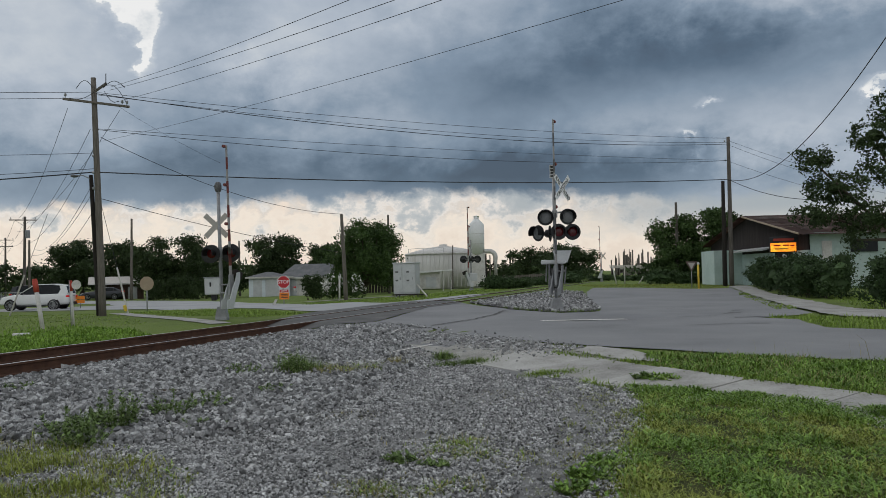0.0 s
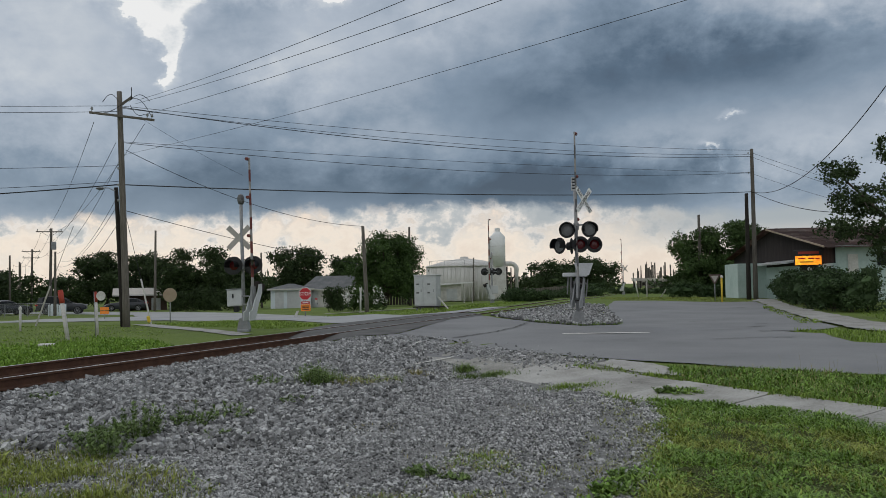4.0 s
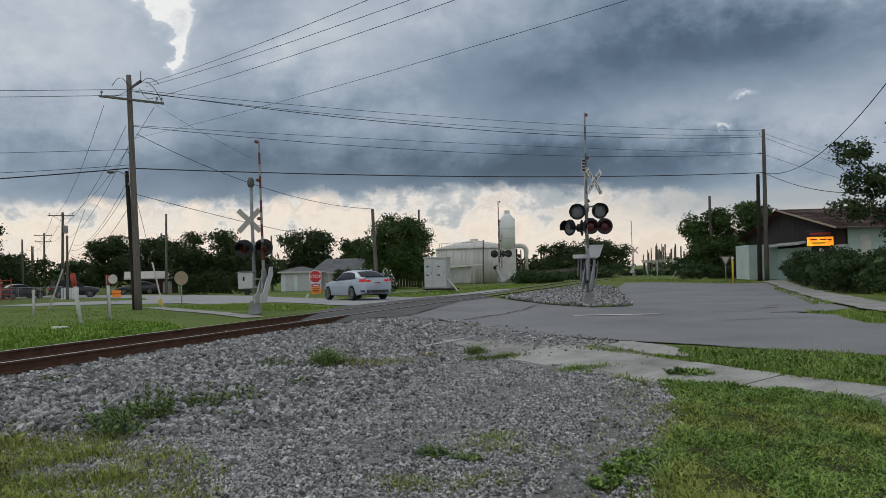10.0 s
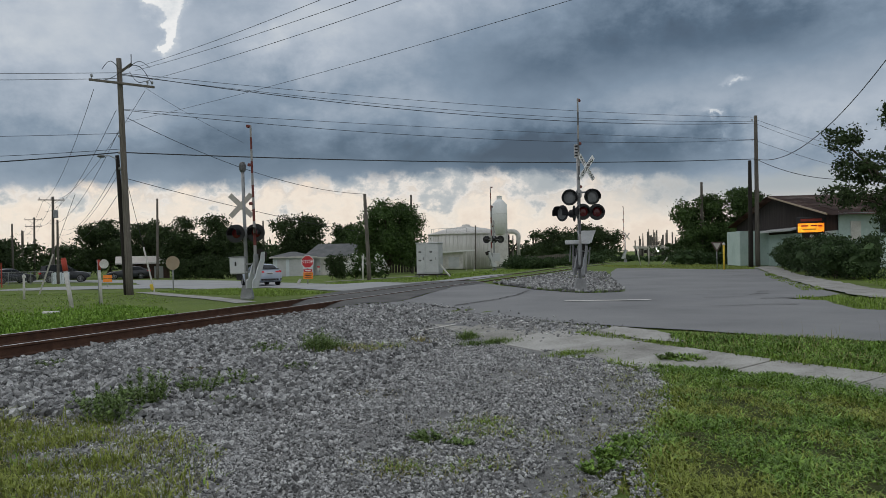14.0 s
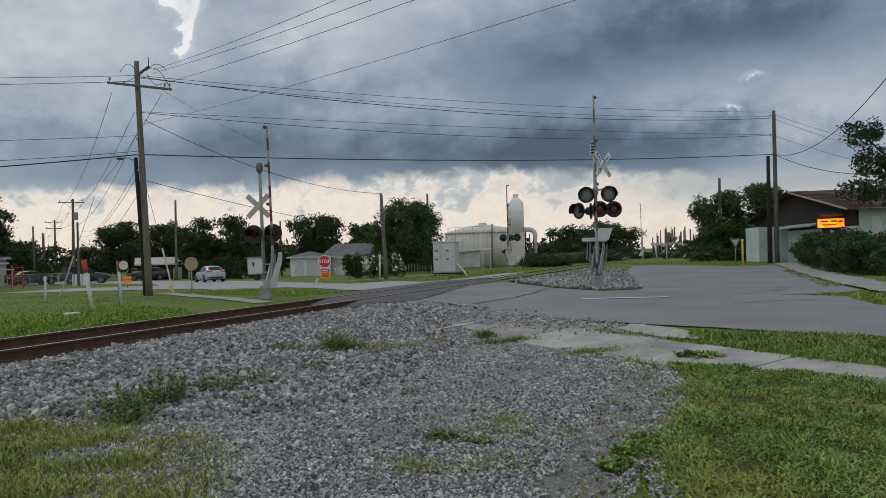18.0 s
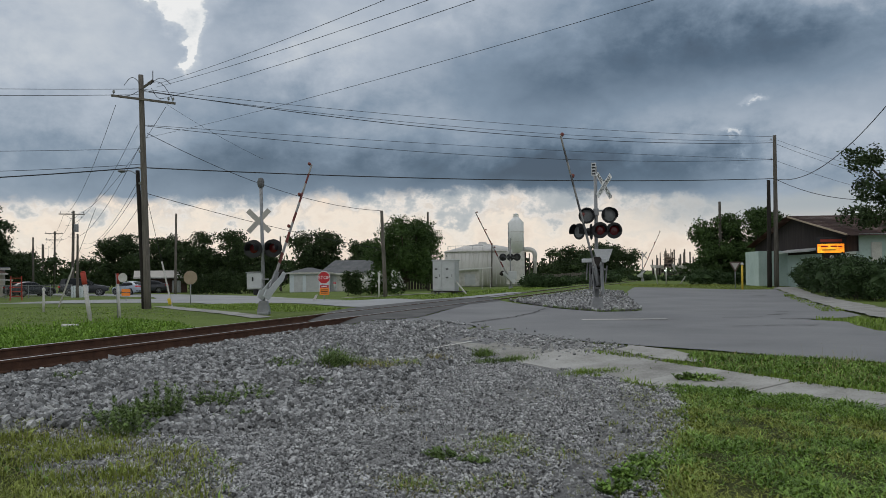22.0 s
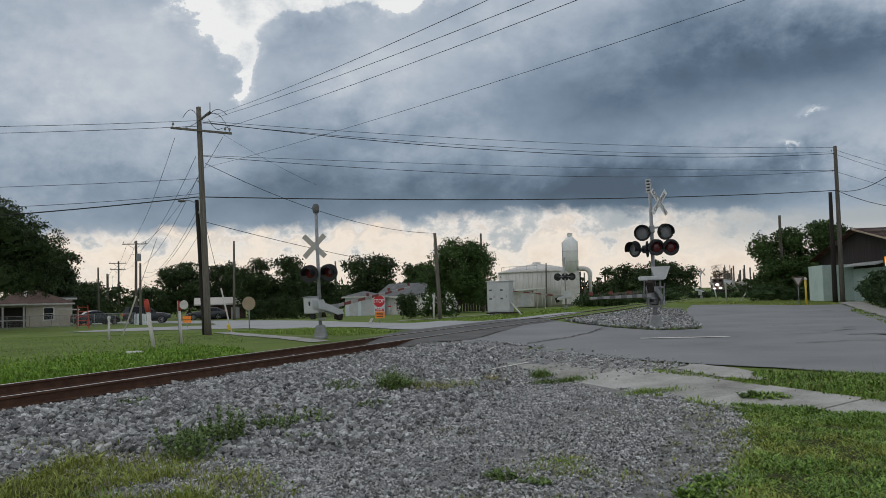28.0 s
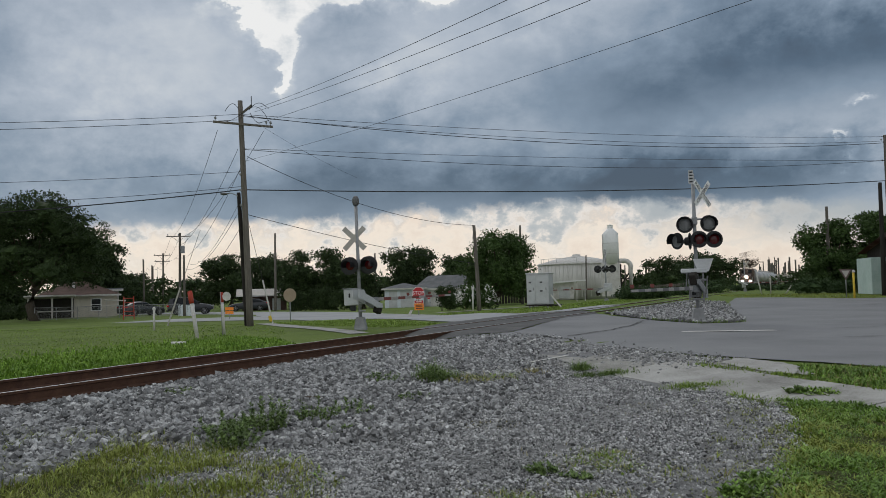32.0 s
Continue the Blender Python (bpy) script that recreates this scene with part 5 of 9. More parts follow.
def silo():
    x, y, z = 5.1, 105.0, -0.3
    top = thing("silo", (x, y, z), 0, "white silo with a small top cap and bent duct", "silo")
    bm = bmesh.new()
    lathe(bm, [(0.98, 3.9), (0.98, 7.75), (0.42, 8.35), (0.36, 8.4)], 26)
    part("body", bm, M["white"], top, "", True)
    bm = bmesh.new()
    lathe(bm, [(0.34, 8.38), (0.34, 8.8), (0.40, 8.82), (0.02, 8.95)], 14)
    part("top_cap", bm, M["white"], top)
    for zz in (5.2, 6.5):
        bm = bmesh.new()
        lathe(bm, [(0.985, zz), (1.03, zz), (1.03, zz + 0.05), (0.985, zz + 0.05)], 26, ring=True)
        part("hoop", bm, M["dirty_white"], top)
    bm = bmesh.new()
    box(bm, (2.3, 2.2, 4.2), (-0.15, 0.3, 1.9), bevel=0.03)
    part("base_house", bm, M["dirty_white"], top, "white base building")
    bm = bmesh.new()
    pipe(bm, [(0.9, -0.4, 4.25)] + [(1.6 + 0.75 * math.sin(a), -0.4, 3.5 + 0.75 * math.cos(a)) for a in [math.pi / 2 * k / 8 for k in range(9)]] + [(2.35, -0.4, 0.4)], 0.30, 12)
    part("duct", bm, M["dirty_white"], top, "thick bent white duct", True)
    bm = bmesh.new()
    for k in range(2):
        rod(bm, (1.15, -0.4 + 1.2 * k, 0), (1.15, -0.4 + 1.2 * k, 3.9), 0.06)
        rod(bm, (2.2, -0.4 + 1.2 * k, 0), (2.2, -0.4 + 1.2 * k, 3.4), 0.06)
        rod(bm, (1.15, -0.4 + 1.2 * k, 1.2), (2.2, -0.4 + 1.2 * k, 2.8), 0.05)
        rod(bm, (1.15, -0.4 + 1.2 * k, 2.0), (2.2, -0.4 + 1.2 * k, 2.0), 0.05)
    part("support_frame", bm, M["pole_dark"], top, "dark steel frame under the duct")
    bm = bmesh.new()
    for s in (-0.2, 0.2):
        rod(bm, (-1.02, s, 0), (-1.02, s, 7.7), 0.03)
    for k in range(18):
        rod(bm, (-1.02, -0.2, 0.4 + 0.42 * k), (-1.02, 0.2, 0.4 + 0.42 * k), 0.02, 0.02, 5)
    part("ladder", bm, M["galv"], top)


silo()


def shed():
    x, y = -0.4, 92.0
    top = thing("shed", (x, y, height(x, y) + 0.25), 0, "small white open shed with a flat metal roof", "shed")
    bm = bmesh.new()
    prism(bm, [(-2.1, 1.75), (2.0, 2.02), (2.0, 2.14), (-2.1, 1.95)], 2.6)
    part("roof", bm, M["white"], top)
    bm = bmesh.new()
    box(bm, (2.5, 2.0, 1.9), (-0.6, 0.1, 0.95), bevel=0.02)
    part("wall", bm, M["dirty_white"], top)
    bm = bmesh.new()
    box(bm, (1.2, 0.05, 1.2), (-0.4, -0.92, 0.75))
    part("door", bm, M["alu"], top)
    for xx in (0.95, 1.85):
        bm = bmesh.new()
        rod(bm, (xx, -1.0, -0.4), (xx, -1.0, 1.95), 0.05)
        part("post", bm, M["dirty_white"], top)


shed()


def fence(x0, y0, x1, y1, h, mat, label, step=0.22, name="fence"):
    top = thing(name, (x0, y0, 0), 0, label, "fence")
    d = Vector((x1 - x0, y1 - y0, 0))
    n = int(d.length / step)
    bm = bmesh.new()
    box(bm, (step * 0.9, 0.03, h), (0, 0, h / 2), bevel=0.004)
    src = part("board", bm, mat, top)
    rng = random.Random(8)
    for k in range(n):
        p = d * (k / n)
        o = src if k == 0 else src.copy()
        if k:
            scene.collection.objects.link(o)
        o.matrix_basis = pose(p.x, p.y, height(x0 + p.x, y0 + p.y) - 0.05 + rng.uniform(-0.04, 0.04), 0, 0, math.degrees(math.atan2(d.y, d.x)))


fence(7.2, 97.7, 14.6, 97.0, 1.35, M["pole_wood"], "grey weathered wooden board fence beyond the track")
fence(-9.0, 92.0, -4.8, 92.0, 1.5, M["pole_dark"], "dark board fence behind the big tree", 0.3)


# ---------------------------------------------------------------- houses
def house(at, turn, w, d, eave, rise, wall, roof, label, windows=(), doors=(), over=0.45, gable=True, name="house"):
    z = height(*at)
    top = thing(name, (at[0], at[1], z), turn, label, "house", "houses")
    bm = bmesh.new()
    box(bm, (w, d, eave + 0.5), (0, 0, eave / 2 - 0.25))
    part("wall", bm, wall, top)
    bm = bmesh.new()
    a, b = w / 2 + over, d / 2 + over
    hip = 0.0 if gable else min(a, b) * 0.9
    lo = [(-a, -b), (a, -b), (a, b), (-a, b)]
    vb = [bm.verts.new((x, y, eave - 0.06)) for x, y in lo]
    vt = [bm.verts.new((x, y, eave + 0.08)) for x, y in lo]
    r0, r1 = bm.verts.new((-a + hip, 0, eave + rise)), bm.verts.new((a - hip, 0, eave + rise))
    bm.faces.new(vb[::-1])
    for i in range(4):
        bm.faces.new((vb[i], vb[(i + 1) % 4], vt[(i + 1) % 4], vt[i]))
    bm.faces.new((vt[0], vt[1], r1, r0))
    bm.faces.new((vt[2], vt[3], r0, r1))
    bm.faces.new((vt[1], vt[2], r1))
    bm.faces.new((vt[3], vt[0], r0))
    part("roof", bm, roof, top)
    bm = bmesh.new()
    box(bm, (2 * a + 0.02, 0.03, 0.16), (0, -b - 0.01, eave + 0.01))
    part("fascia", bm, M["dirty_white"], top)
    for x, zz, ww, hh in windows:
        bm = bmesh.new()
        for sx in (-1, 1):
            box(bm, (0.09, 0.08, hh + 0.18), (x + sx * (ww / 2 + 0.045), -d / 2 - 0.03, zz))
        for sz in (-1, 0, 1):
            box(bm, (ww, 0.07, 0.08 if sz else 0.05), (x, -d / 2 - 0.03, zz + sz * (hh / 2 + 0.04)))
        wf = part("window_frame", bm, M["white"], top)
        bm = bmesh.new()
        box(bm, (ww, 0.02, hh), (x, -d / 2 - 0.012, zz))
        part("pane", bm, M["glass"], wf)
    for x, ww, hh in doors:
        bm = bmesh.new()
        box(bm, (ww, 0.05, hh), (x, -d / 2 - 0.02, hh / 2), bevel=0.01)
        part("door", bm, M["alu"], top)
    return top


CREAM = material("cream_siding", [(0.44, 0.40, 0.34), (0.55, 0.50, 0.43), (0.62, 0.57, 0.50)], 1.2, 0.85, bump=0.1)
BROWN = material("brown_shingle_roof", [(0.055, 0.036, 0.030), (0.10, 0.066, 0.054), (0.15, 0.10, 0.085)], 1.5, 0.9, bump=0.5, bscale=20, spec=0.2)
GREYR = material("grey_shingle_roof", [(0.09, 0.095, 0.10), (0.14, 0.145, 0.15), (0.20, 0.20, 0.205)], 1.5, 0.9, bump=0.5, bscale=20, spec=0.2)
PALEB = material("pale_blue_wall", [(0.56, 0.62, 0.66), (0.66, 0.71, 0.75), (0.73, 0.77, 0.80)], 1.0, 0.85, bump=0.08)
MINT = material("mint_painted_wall", [(0.33, 0.42, 0.40), (0.43, 0.53, 0.505), (0.53, 0.61, 0.59)], 0.7, 0.8, bump=0.1)

hl = house((-51.3, 78.6), 33, 7.2, 6.5, 2.2, 1.5, CREAM, BROWN, "cream bungalow with a brown hip roof and porch", [(1.6, 1.25, 0.85, 1.15)], (), 0.4, False)
porch = new("porch")
porch.parent = hl
porch.matrix_basis = pose(-2.6, -4.2, 0)
bm = bmesh.new()
box(bm, (4.6, 2.6, 0.16), (0, 0, 2.15), (-4, 0, 0), 0.02)
part("porch_roof", bm, M["dirty_white"], porch)
for x in (-1.9, 0.2, 2.0):
    bm = bmesh.new()
    box(bm, (0.16, 0.16, 2.3), (x, -1.1, 0.95))
    part("porch_post", bm, M["dirty_white"], porch)
# dark panel paints the shaded interior of the screened porch
bm = bmesh.new()
box(bm, (4.3, 0.06, 1.95), (0, 0.90, 1.0))
part("porch_shade", bm, M["pole_dark"], porch, "dark panel painting the shaded inside of the screened porch")
bm = bmesh.new()
box(bm, (4.4, 0.06, 0.10), (0, -1.1, 0.72))
part("porch_rail", bm, M["dirty_white"], porch)
bm = bmesh.new()
box(bm, (0.30, 0.30, 0.7), (-0.5, -1.6, 3.25), bevel=0.03)
part("chimney", bm, M["dirty_white"], hl)
house((-50.9, 83.6), 33, 1.9, 2.0, 2.75, 0.25, M["dirty_white"], GREYR, "pale rear wing of the bungalow", (), ())
house((-61.0, 72.7), 36, 6.0, 6.0, 2.15, 1.2, CREAM, GREYR, "low grey house beside the oak", [(1.0, 1.2, 0.9, 1.0), (-1.2, 1.2, 0.9, 1.0)])
# dark brown walls paint the shade below the carport roof
cp = house((-37.4, 95.4), 22, 5.2, 4.5, 1.75, 0.85, BROWN, M["faded"], "low house with shade-dark walls under a broad pale carport roof", (), [(1.4, 1.0, 1.4)], 0.7)
house((-18.3, 88.0), 12, 4.2, 5.0, 2.0, 0.62, PALEB, GREYR, "small pale blue garage with dark trim", (), [(-1.2, 0.9, 1.8), (0.3, 1.4, 1.8)], 0.35, False, "garage")
house((-13.0, 88.5), -24, 5.4, 5.6, 1.85, 1.5, M["dirty_white"], GREYR, "white house with a grey gable roof", [(1.0, 1.1, 0.8, 0.9)], [(-1.4, 0.9, 1.8)], 0.4)


def yard():
    """Shelter, red climbing frame and wire fence before the bungalow."""
    x, y = -44.3, 73.8
    top = thing("garden_shelter", (x, y, height(x, y)), 33, "small open shelter with a pale flat roof", "shelter")
    bm = bmesh.new()
    box(bm, (1.9, 1.5, 0.12), (0, 0, 1.62), (0, 3, 0), 0.02)
    part("roof", bm, M["dirty_white"], top)
    for sx in (-0.8, 0.8):
        for sy in (-0.6, 0.6):
            bm = bmesh.new()
            box(bm, (0.09, 0.09, 1.8), (sx, sy, 0.72))
            part("post", bm, M["faded"], top)
    x, y = -36.6, 63.0
    top = thing("climbing_frame", (x, y, height(x, y)), 30, "red metal climbing frame in the yard", "climbing frame")
    for sx in (-0.42, 0.42):
        for sy in (-0.5, 0.5):
            bm = bmesh.new()
            rod(bm, (sx, sy, -0.1), (sx * 0.9, sy * 0.6, 1.9), 0.04, 0.04, 8)
            part("post", bm, M["red_old"], top)
    for k in range(5):
        for sy in (-0.5, 0.5):
            f = sy * (1 - 0.4 * (0.3 + 0.36 * k) / 1.9)
            bm = bmesh.new()
            rod(bm, (-0.42, f, 0.3 + 0.36 * k), (0.42, f, 0.3 + 0.36 * k), 0.025, 0.025, 6)
            part("rung", bm, M["red_old"], top)
    a, b = Vector((-46.7, 65.0, 0)), Vector((-36.3, 71.3, 0))
    top = thing("wire_fence", (a.x, a.y, 0), 0, "low chain-link fence with thin grey posts", "fence")
    d = b - a
    n = 7
    for k in range(n + 1):
        p = d * (k / n)
        z = height(a.x + p.x, a.y + p.y)
        bm = bmesh.new()
        rod(bm, (p.x, p.y, z - 0.2), (p.x, p.y, z + 1.15), 0.03, 0.03, 6)
        part("post", bm, M["galv"], top)
    za, zb = height(a.x, a.y), height(b.x, b.y)
    for hh, r in ((1.12, 0.022), (0.08, 0.010)):
        bm = bmesh.new()
        rod(bm, (0, 0, za + hh), (d.x, d.y, zb + hh), r, r, 6)
        part("rail", bm, M["galv"], top)
    m = 170
    for lean in (-1, 1):
        V, F = [], []
        for k in range(m):
            p, q = d * (k / m), d * min(1.0, max(0.0, (k + 6 * lean) / m))
            i = len(V)
            V += [(p.x, p.y, za + 0.08), (p.x + 0.006, p.y, za + 0.08), (q.x + 0.006, q.y, za + 1.12), (q.x, q.y, za + 1.12)]
            F.append((i, i + 1, i + 2, i + 3))
        raw("wire_mesh", V, F, M["galv"], top)["kind"] = "stuff"


yard()
fence(-36.3, 71.3, -35.0, 72.0, 1.05, PALEB, "short pale blue board fence by the parked cars", 0.2)


DARKWALL = material("dark_boarded_wall", [(0.014, 0.011, 0.011), (0.028, 0.022, 0.021), (0.045, 0.036, 0.034)], 0.8, 0.9, bump=0.2, stretch=(1, 6, 0.5), spec=0.2)


def hall():
    """Hall with a low gable roof of rusted sheets; its gable end looks towards the side street."""
    top = thing("warehouse", (21.9, 47.5, 0.0), -5, "mint-green hall with a rusted metal roof and brown gable", "warehouse")
    L, H2, E, Rz = 40.0, 11.5, 3.15, 1.75      # length, half depth, eave, rise
    bm = bmesh.new()
    box(bm, (L, 0.25, E + 0.8), (L / 2, 0, E / 2 - 0.4))
    part("front_wall", bm, MINT, top, "mint-green painted front wall")
    bm = bmesh.new()
    prism(bm, [(0, 2.15), (2 * H2, 2.15), (2 * H2, E), (H2, E + Rz), (0, E)], 0.2, pose(0.0, 0, 0, 0, 0, 90))
    part("gable_wall", bm, DARKWALL, top, "dark brown boarded gable wall")
    bm = bmesh.new()
    box(bm, (0.24, 2 * H2, 2.9), (-0.02, H2, 0.7))
    part("gable_base_wall", bm, MINT, top, "mint-green lower wall under the gable")
    n = 40
    for side in (0, 1):
        for k in range(n):
            x0, x1 = -0.7 + (L + 0.7) * k / n, -0.7 + (L + 0.7) * (k + 1) / n
            y0, y1 = (-0.8, H2) if side == 0 else (2 * H2 + 0.8, H2)
            z0, z1 = E - 0.12, E + Rz + 0.05
            bm = bmesh.new()
            q = [bm.verts.new(p) for p in ((x0, y0, z0), (x1 - 0.03, y0, z0), (x1 - 0.03, y1, z1), (x0, y1, z1))]
            f = bm.faces.new(q)
            bmesh.ops.solidify(bm, geom=[f], thickness=0.04 + 0.025 * (k % 2))
            part("roof_sheet", bm, M["rust"], top)
    bm = bmesh.new()
    box(bm, (0.06, 11.6, 0.10), (-0.75, H2 / 2 - 0.4, E + Rz / 2 - 0.05), (math.degrees(math.atan2(Rz, H2)), 0, 0))
    part("rake_trim", bm, M["tan"], top, "pale trim along the roof's edge")
    for x, w, h, z in ((0.9, 0.55, 1.1, 2.1), (3.0, 1.5, 0.75, 2.35), (8.0, 1.2, 0.8, 2.2)):
        bm = bmesh.new()
        box(bm, (w, 0.14, h), (x, -0.14, z))
        part("window", bm, M["glass"] if w > 0.6 else M["dirty_white"], top, "window in the front wall")
    bm = bmesh.new()
    box(bm, (2.4, 4.0, 2.6), (-1.0, 15.5, 1.2), bevel=0.02)
    part("annex", bm, MINT, top, "pale annex with a flat roof")
    bm = bmesh.new()
    box(bm, (0.9, 7.5, 0.10), (-0.5, 9.6, 2.42), (0, -12, 0))
    part("awning", bm, M["alu"], top, "light metal awning along the wall")


hall()

LEDM = material("lit_led_panel", [(0.9, 0.10, 0.01), (1.0, 0.30, 0.015), (1.0, 0.62, 0.04)], 1.6, 0.5, bump=0, glow=1.0)
led = thing("message_board", (21.3, 49.7, height(21.3, 49.7)), -24, "lit red and yellow LED message board on a pillar", "sign")
bm = bmesh.new()
box(bm, (1.42, 0.32, 0.84), (0, 0, 2.26), bevel=0.03)
part("case", bm, M["black"], led)
bm = bmesh.new()
box(bm, (1.24, 0.02, 0.46), (-0.02, -0.17, 2.12))
pn = part("led_panel", bm, LEDM, led, "glowing red-orange display")
for x, z, w in ((-0.32, 2.22, 0.34), (0.12, 2.22, 0.30), (0.42, 2.20, 0.20), (-0.10, 2.04, 0.66)):
    bm = bmesh.new()
    box(bm, (w, 0.012, 0.07), (x, -0.186, z))
    part("display_bar", bm, M["red"] if z > 2.1 else M["yellow"], pn)
bm = bmesh.new()
box(bm, (1.0, 0.05, 0.13), (0, -0.15, 2.52))
part("name_bar", bm, M["red_old"], led)
bm = bmesh.new()
box(bm, (0.9, 0.28, 1.9), (0, 0, 0.9), bevel=0.02)
part("pillar", bm, M["pole_dark"], led)
bm = bmesh.new()
lathe(bm, [(0.01, 0), (0.11, 0), (0.11, 0.01), (0.01, 0.012)], 18, at=(0.02, -0.15, 1.66), rot=(90, 0, 0))
part("round_plate", bm, M["dirty_white"], led)
led.scale = (1.17, 1.17, 1.17)

# ---------------------------------------------------------------- trees, hedges
BARK = material("bark", [(0.045, 0.036, 0.028), (0.085, 0.07, 0.055), (0.13, 0.11, 0.09)], 3, 0.95, bump=0.8, bscale=20, stretch=(4, 4, 0.8), spec=0.15)
LEAF_OAK = foliage("oak_leaves", (0.020, 0.036, 0.012), (0.055, 0.085, 0.028))
LEAF_MID = foliage("mixed_leaves", (0.028, 0.055, 0.014), (0.075, 0.125, 0.034))
LEAF_HEDGE = foliage("hedge_leaves", (0.022, 0.045, 0.016), (0.065, 0.105, 0.038))
BLOOM = material("white_blossom", [(0.62, 0.60, 0.58), (0.80, 0.79, 0.77)], 5, 0.7, bump=0, vary=0.15, island=True)


def leaf_cloud(rng, lobes, count, size, floor=None, sparse=0.0, core=0.0):
    """Many small leaves in clumps inside ellipsoid lobes (centre, radii), round dense cores; returns vertices and triangles."""
    vol = np.array([l[1][0] * l[1][1] * l[1][2] for l in lobes]) ** 0.67
    share = np.maximum(1, (count * vol / vol.sum())).astype(int)
    V, F, o = [], [], 0
    for (c, r), n in zip(lobes, share):
        clumps = max(6, n // 24)
        d = rng.normal(size=(clumps, 3))
        d /= np.linalg.norm(d, axis=1)[:, None]
        rad = rng.uniform(0.42 + sparse, 1.05, size=(clumps, 1)) ** 0.6
        cc = np.array(c) + d * rad * np.array(r)
        per = max(3, n // clumps)
        p = (cc[:, None, :] + rng.normal(size=(clumps, per, 3)) * size * np.array((1.9, 1.9, 1.3))).reshape(-1, 3)
        if floor is not None:
            p = p[p[:, 2] > floor]
        m = len(p)
        a = rng.normal(size=(m, 3))
        a /= np.linalg.norm(a, axis=1)[:, None]
        b = np.cross(a, rng.normal(size=(m, 3)))
        b /= np.linalg.norm(b, axis=1)[:, None] + 1e-9
        s = size * rng.uniform(0.6, 1.4, size=(m, 1))
        q = np.stack([p - a * s, p + a * s * 0.7 - b * s * 0.62, p + a * s * 0.5 + b * s * 0.62], 1)
        V.append(q.reshape(-1, 3))
        F.append(np.arange(3 * m).reshape(-1, 3) + o)
        o += 3 * m
        if core:
            k = np.array(ICO2_V) * (1 + 0.22 * rng.normal(size=(len(ICO2_V), 1))) * np.array(r) * core + np.array(c)
            if floor is not None:
                k[:, 2] = np.maximum(k[:, 2], floor)
            V.append(k)
            F.append(np.array(ICO2_F) + o)
            o += len(k)
    return np.concatenate(V), np.concatenate(F)


_bm = bmesh.new()
bmesh.ops.create_icosphere(_bm, subdivisions=2, radius=1.0)
ICO2_V = [tuple(v.co) for v in _bm.verts]
ICO2_F = [tuple(v.index for v in f.verts) for f in _bm.faces]
_bm.free()


def tree(at, h, w, lobes=7, leaf=LEAF_OAK, count=5000, size=0.22, seed=1, trunk=0.28, label="dark green spreading tree", base=0.30, depth=None, sink=0.0, clear=0.0, sparse=0.0, crown=(), core=0.42):
    """A tree: tapered trunk, limbs into each lobe of the crown, leaves in clumps. base: where the crown starts."""
    rng = np.random.default_rng(seed)
    z = height(*at) - sink
    top = thing("tree", (at[0], at[1], z), 0, label, "tree", "trees")
    depth = depth or w
    L = []
    for k in range(lobes):
        a = 2 * math.pi * k / lobes + rng.uniform(-0.3, 0.3)
        rr = rng.uniform(0.26, 0.40) if k else 0.0
        hz = rng.uniform(base + 0.20, 0.82) if k else 0.78
        slim = 1.0 - 0.55 * max(0.0, hz - 0.55) / 0.45
        L.append(((w * rr * slim * math.cos(a) * rng.uniform(0.8, 1.25), depth * rr * slim * math.sin(a), h * hz),
                  (w * rng.uniform(0.14, 0.25), depth * 0.21, h * min(0.98 - hz, rng.uniform(0.11, 0.20)))))
    L.append(((0, 0, h * (base + 0.30)), (w * 0.36, depth * 0.34, h * 0.24)))
    for k in range(4):
        a = 0.8 + 1.57 * k
        L.append(((w * 0.30 * math.cos(a), depth * 0.26 * math.sin(a), h * (base + 0.16)), (w * 0.20, depth * 0.2, h * 0.15)))
    L = list(crown) or L
    bm = bmesh.new()
    pts = [Vector((0.04 * w * math.sin(1.7 * k + seed), 0, h * (base + 0.25) * k / 4)) for k in range(5)]
    taper(bm, [pts[0] - Vector((0, 0, 0.3))] + pts[1:], [trunk * (1.15 - 0.16 * k) for k in range(5)], 10)
    part("trunk", bm, BARK, top, "rough grey-brown trunk", True)
    for k, (c, r) in enumerate(L):
        bm = bmesh.new()
        p0 = pts[2].lerp(pts[4], (k % 4) / 4)
        mid = p0.lerp(Vector(c), 0.5) + Vector((0, 0, -0.05 * h))
        e = Vector(c) + Vector(rng.normal(size=3)) * min(r) * 0.5
        taper(bm, [p0, mid, c, e], [trunk * 0.42, trunk * 0.26, trunk * 0.12, trunk * 0.04], 7)
        part("limb", bm, BARK, top)
    V, F = leaf_cloud(rng, L, int(count * 2.3), size * 0.62, clear or 0.1, sparse, core)
    mesh_of("crown", V, F, leaf, top)
    return top


tree((-46.8, 65.2), 11.6, 12.6, 16, LEAF_OAK, 24000, 0.17, 3, 0.42, "big dark live oak beside the bungalow", 0.22)
tree((-53.8, 84.6), 9.3, 8.6, 9, LEAF_OAK, 7500, 0.28, 4, 0.3, "dark oak behind the bungalow", 0.25)
tree((-60.8, 101.5), 6.9, 9.5, 7, LEAF_OAK, 4500, 0.28, 41, 0.3, "dark round tree in the distance", 0.15)
tree((-63.0, 80.5), 8.4, 9.0, 8, LEAF_OAK, 6000, 0.28, 46, 0.3, "dark oak between the two houses", 0.06)
tree((-66.0, 116.0), 6.0, 9.0, 6, LEAF_OAK, 2500, 0.30, 42, 0.25, "low dark tree at the street's end", 0.1)
tree((-58.0, 122.0), 5.0, 9.0, 6, LEAF_OAK, 2200, 0.30, 43, 0.25, "low dark tree at the street's end", 0.1)
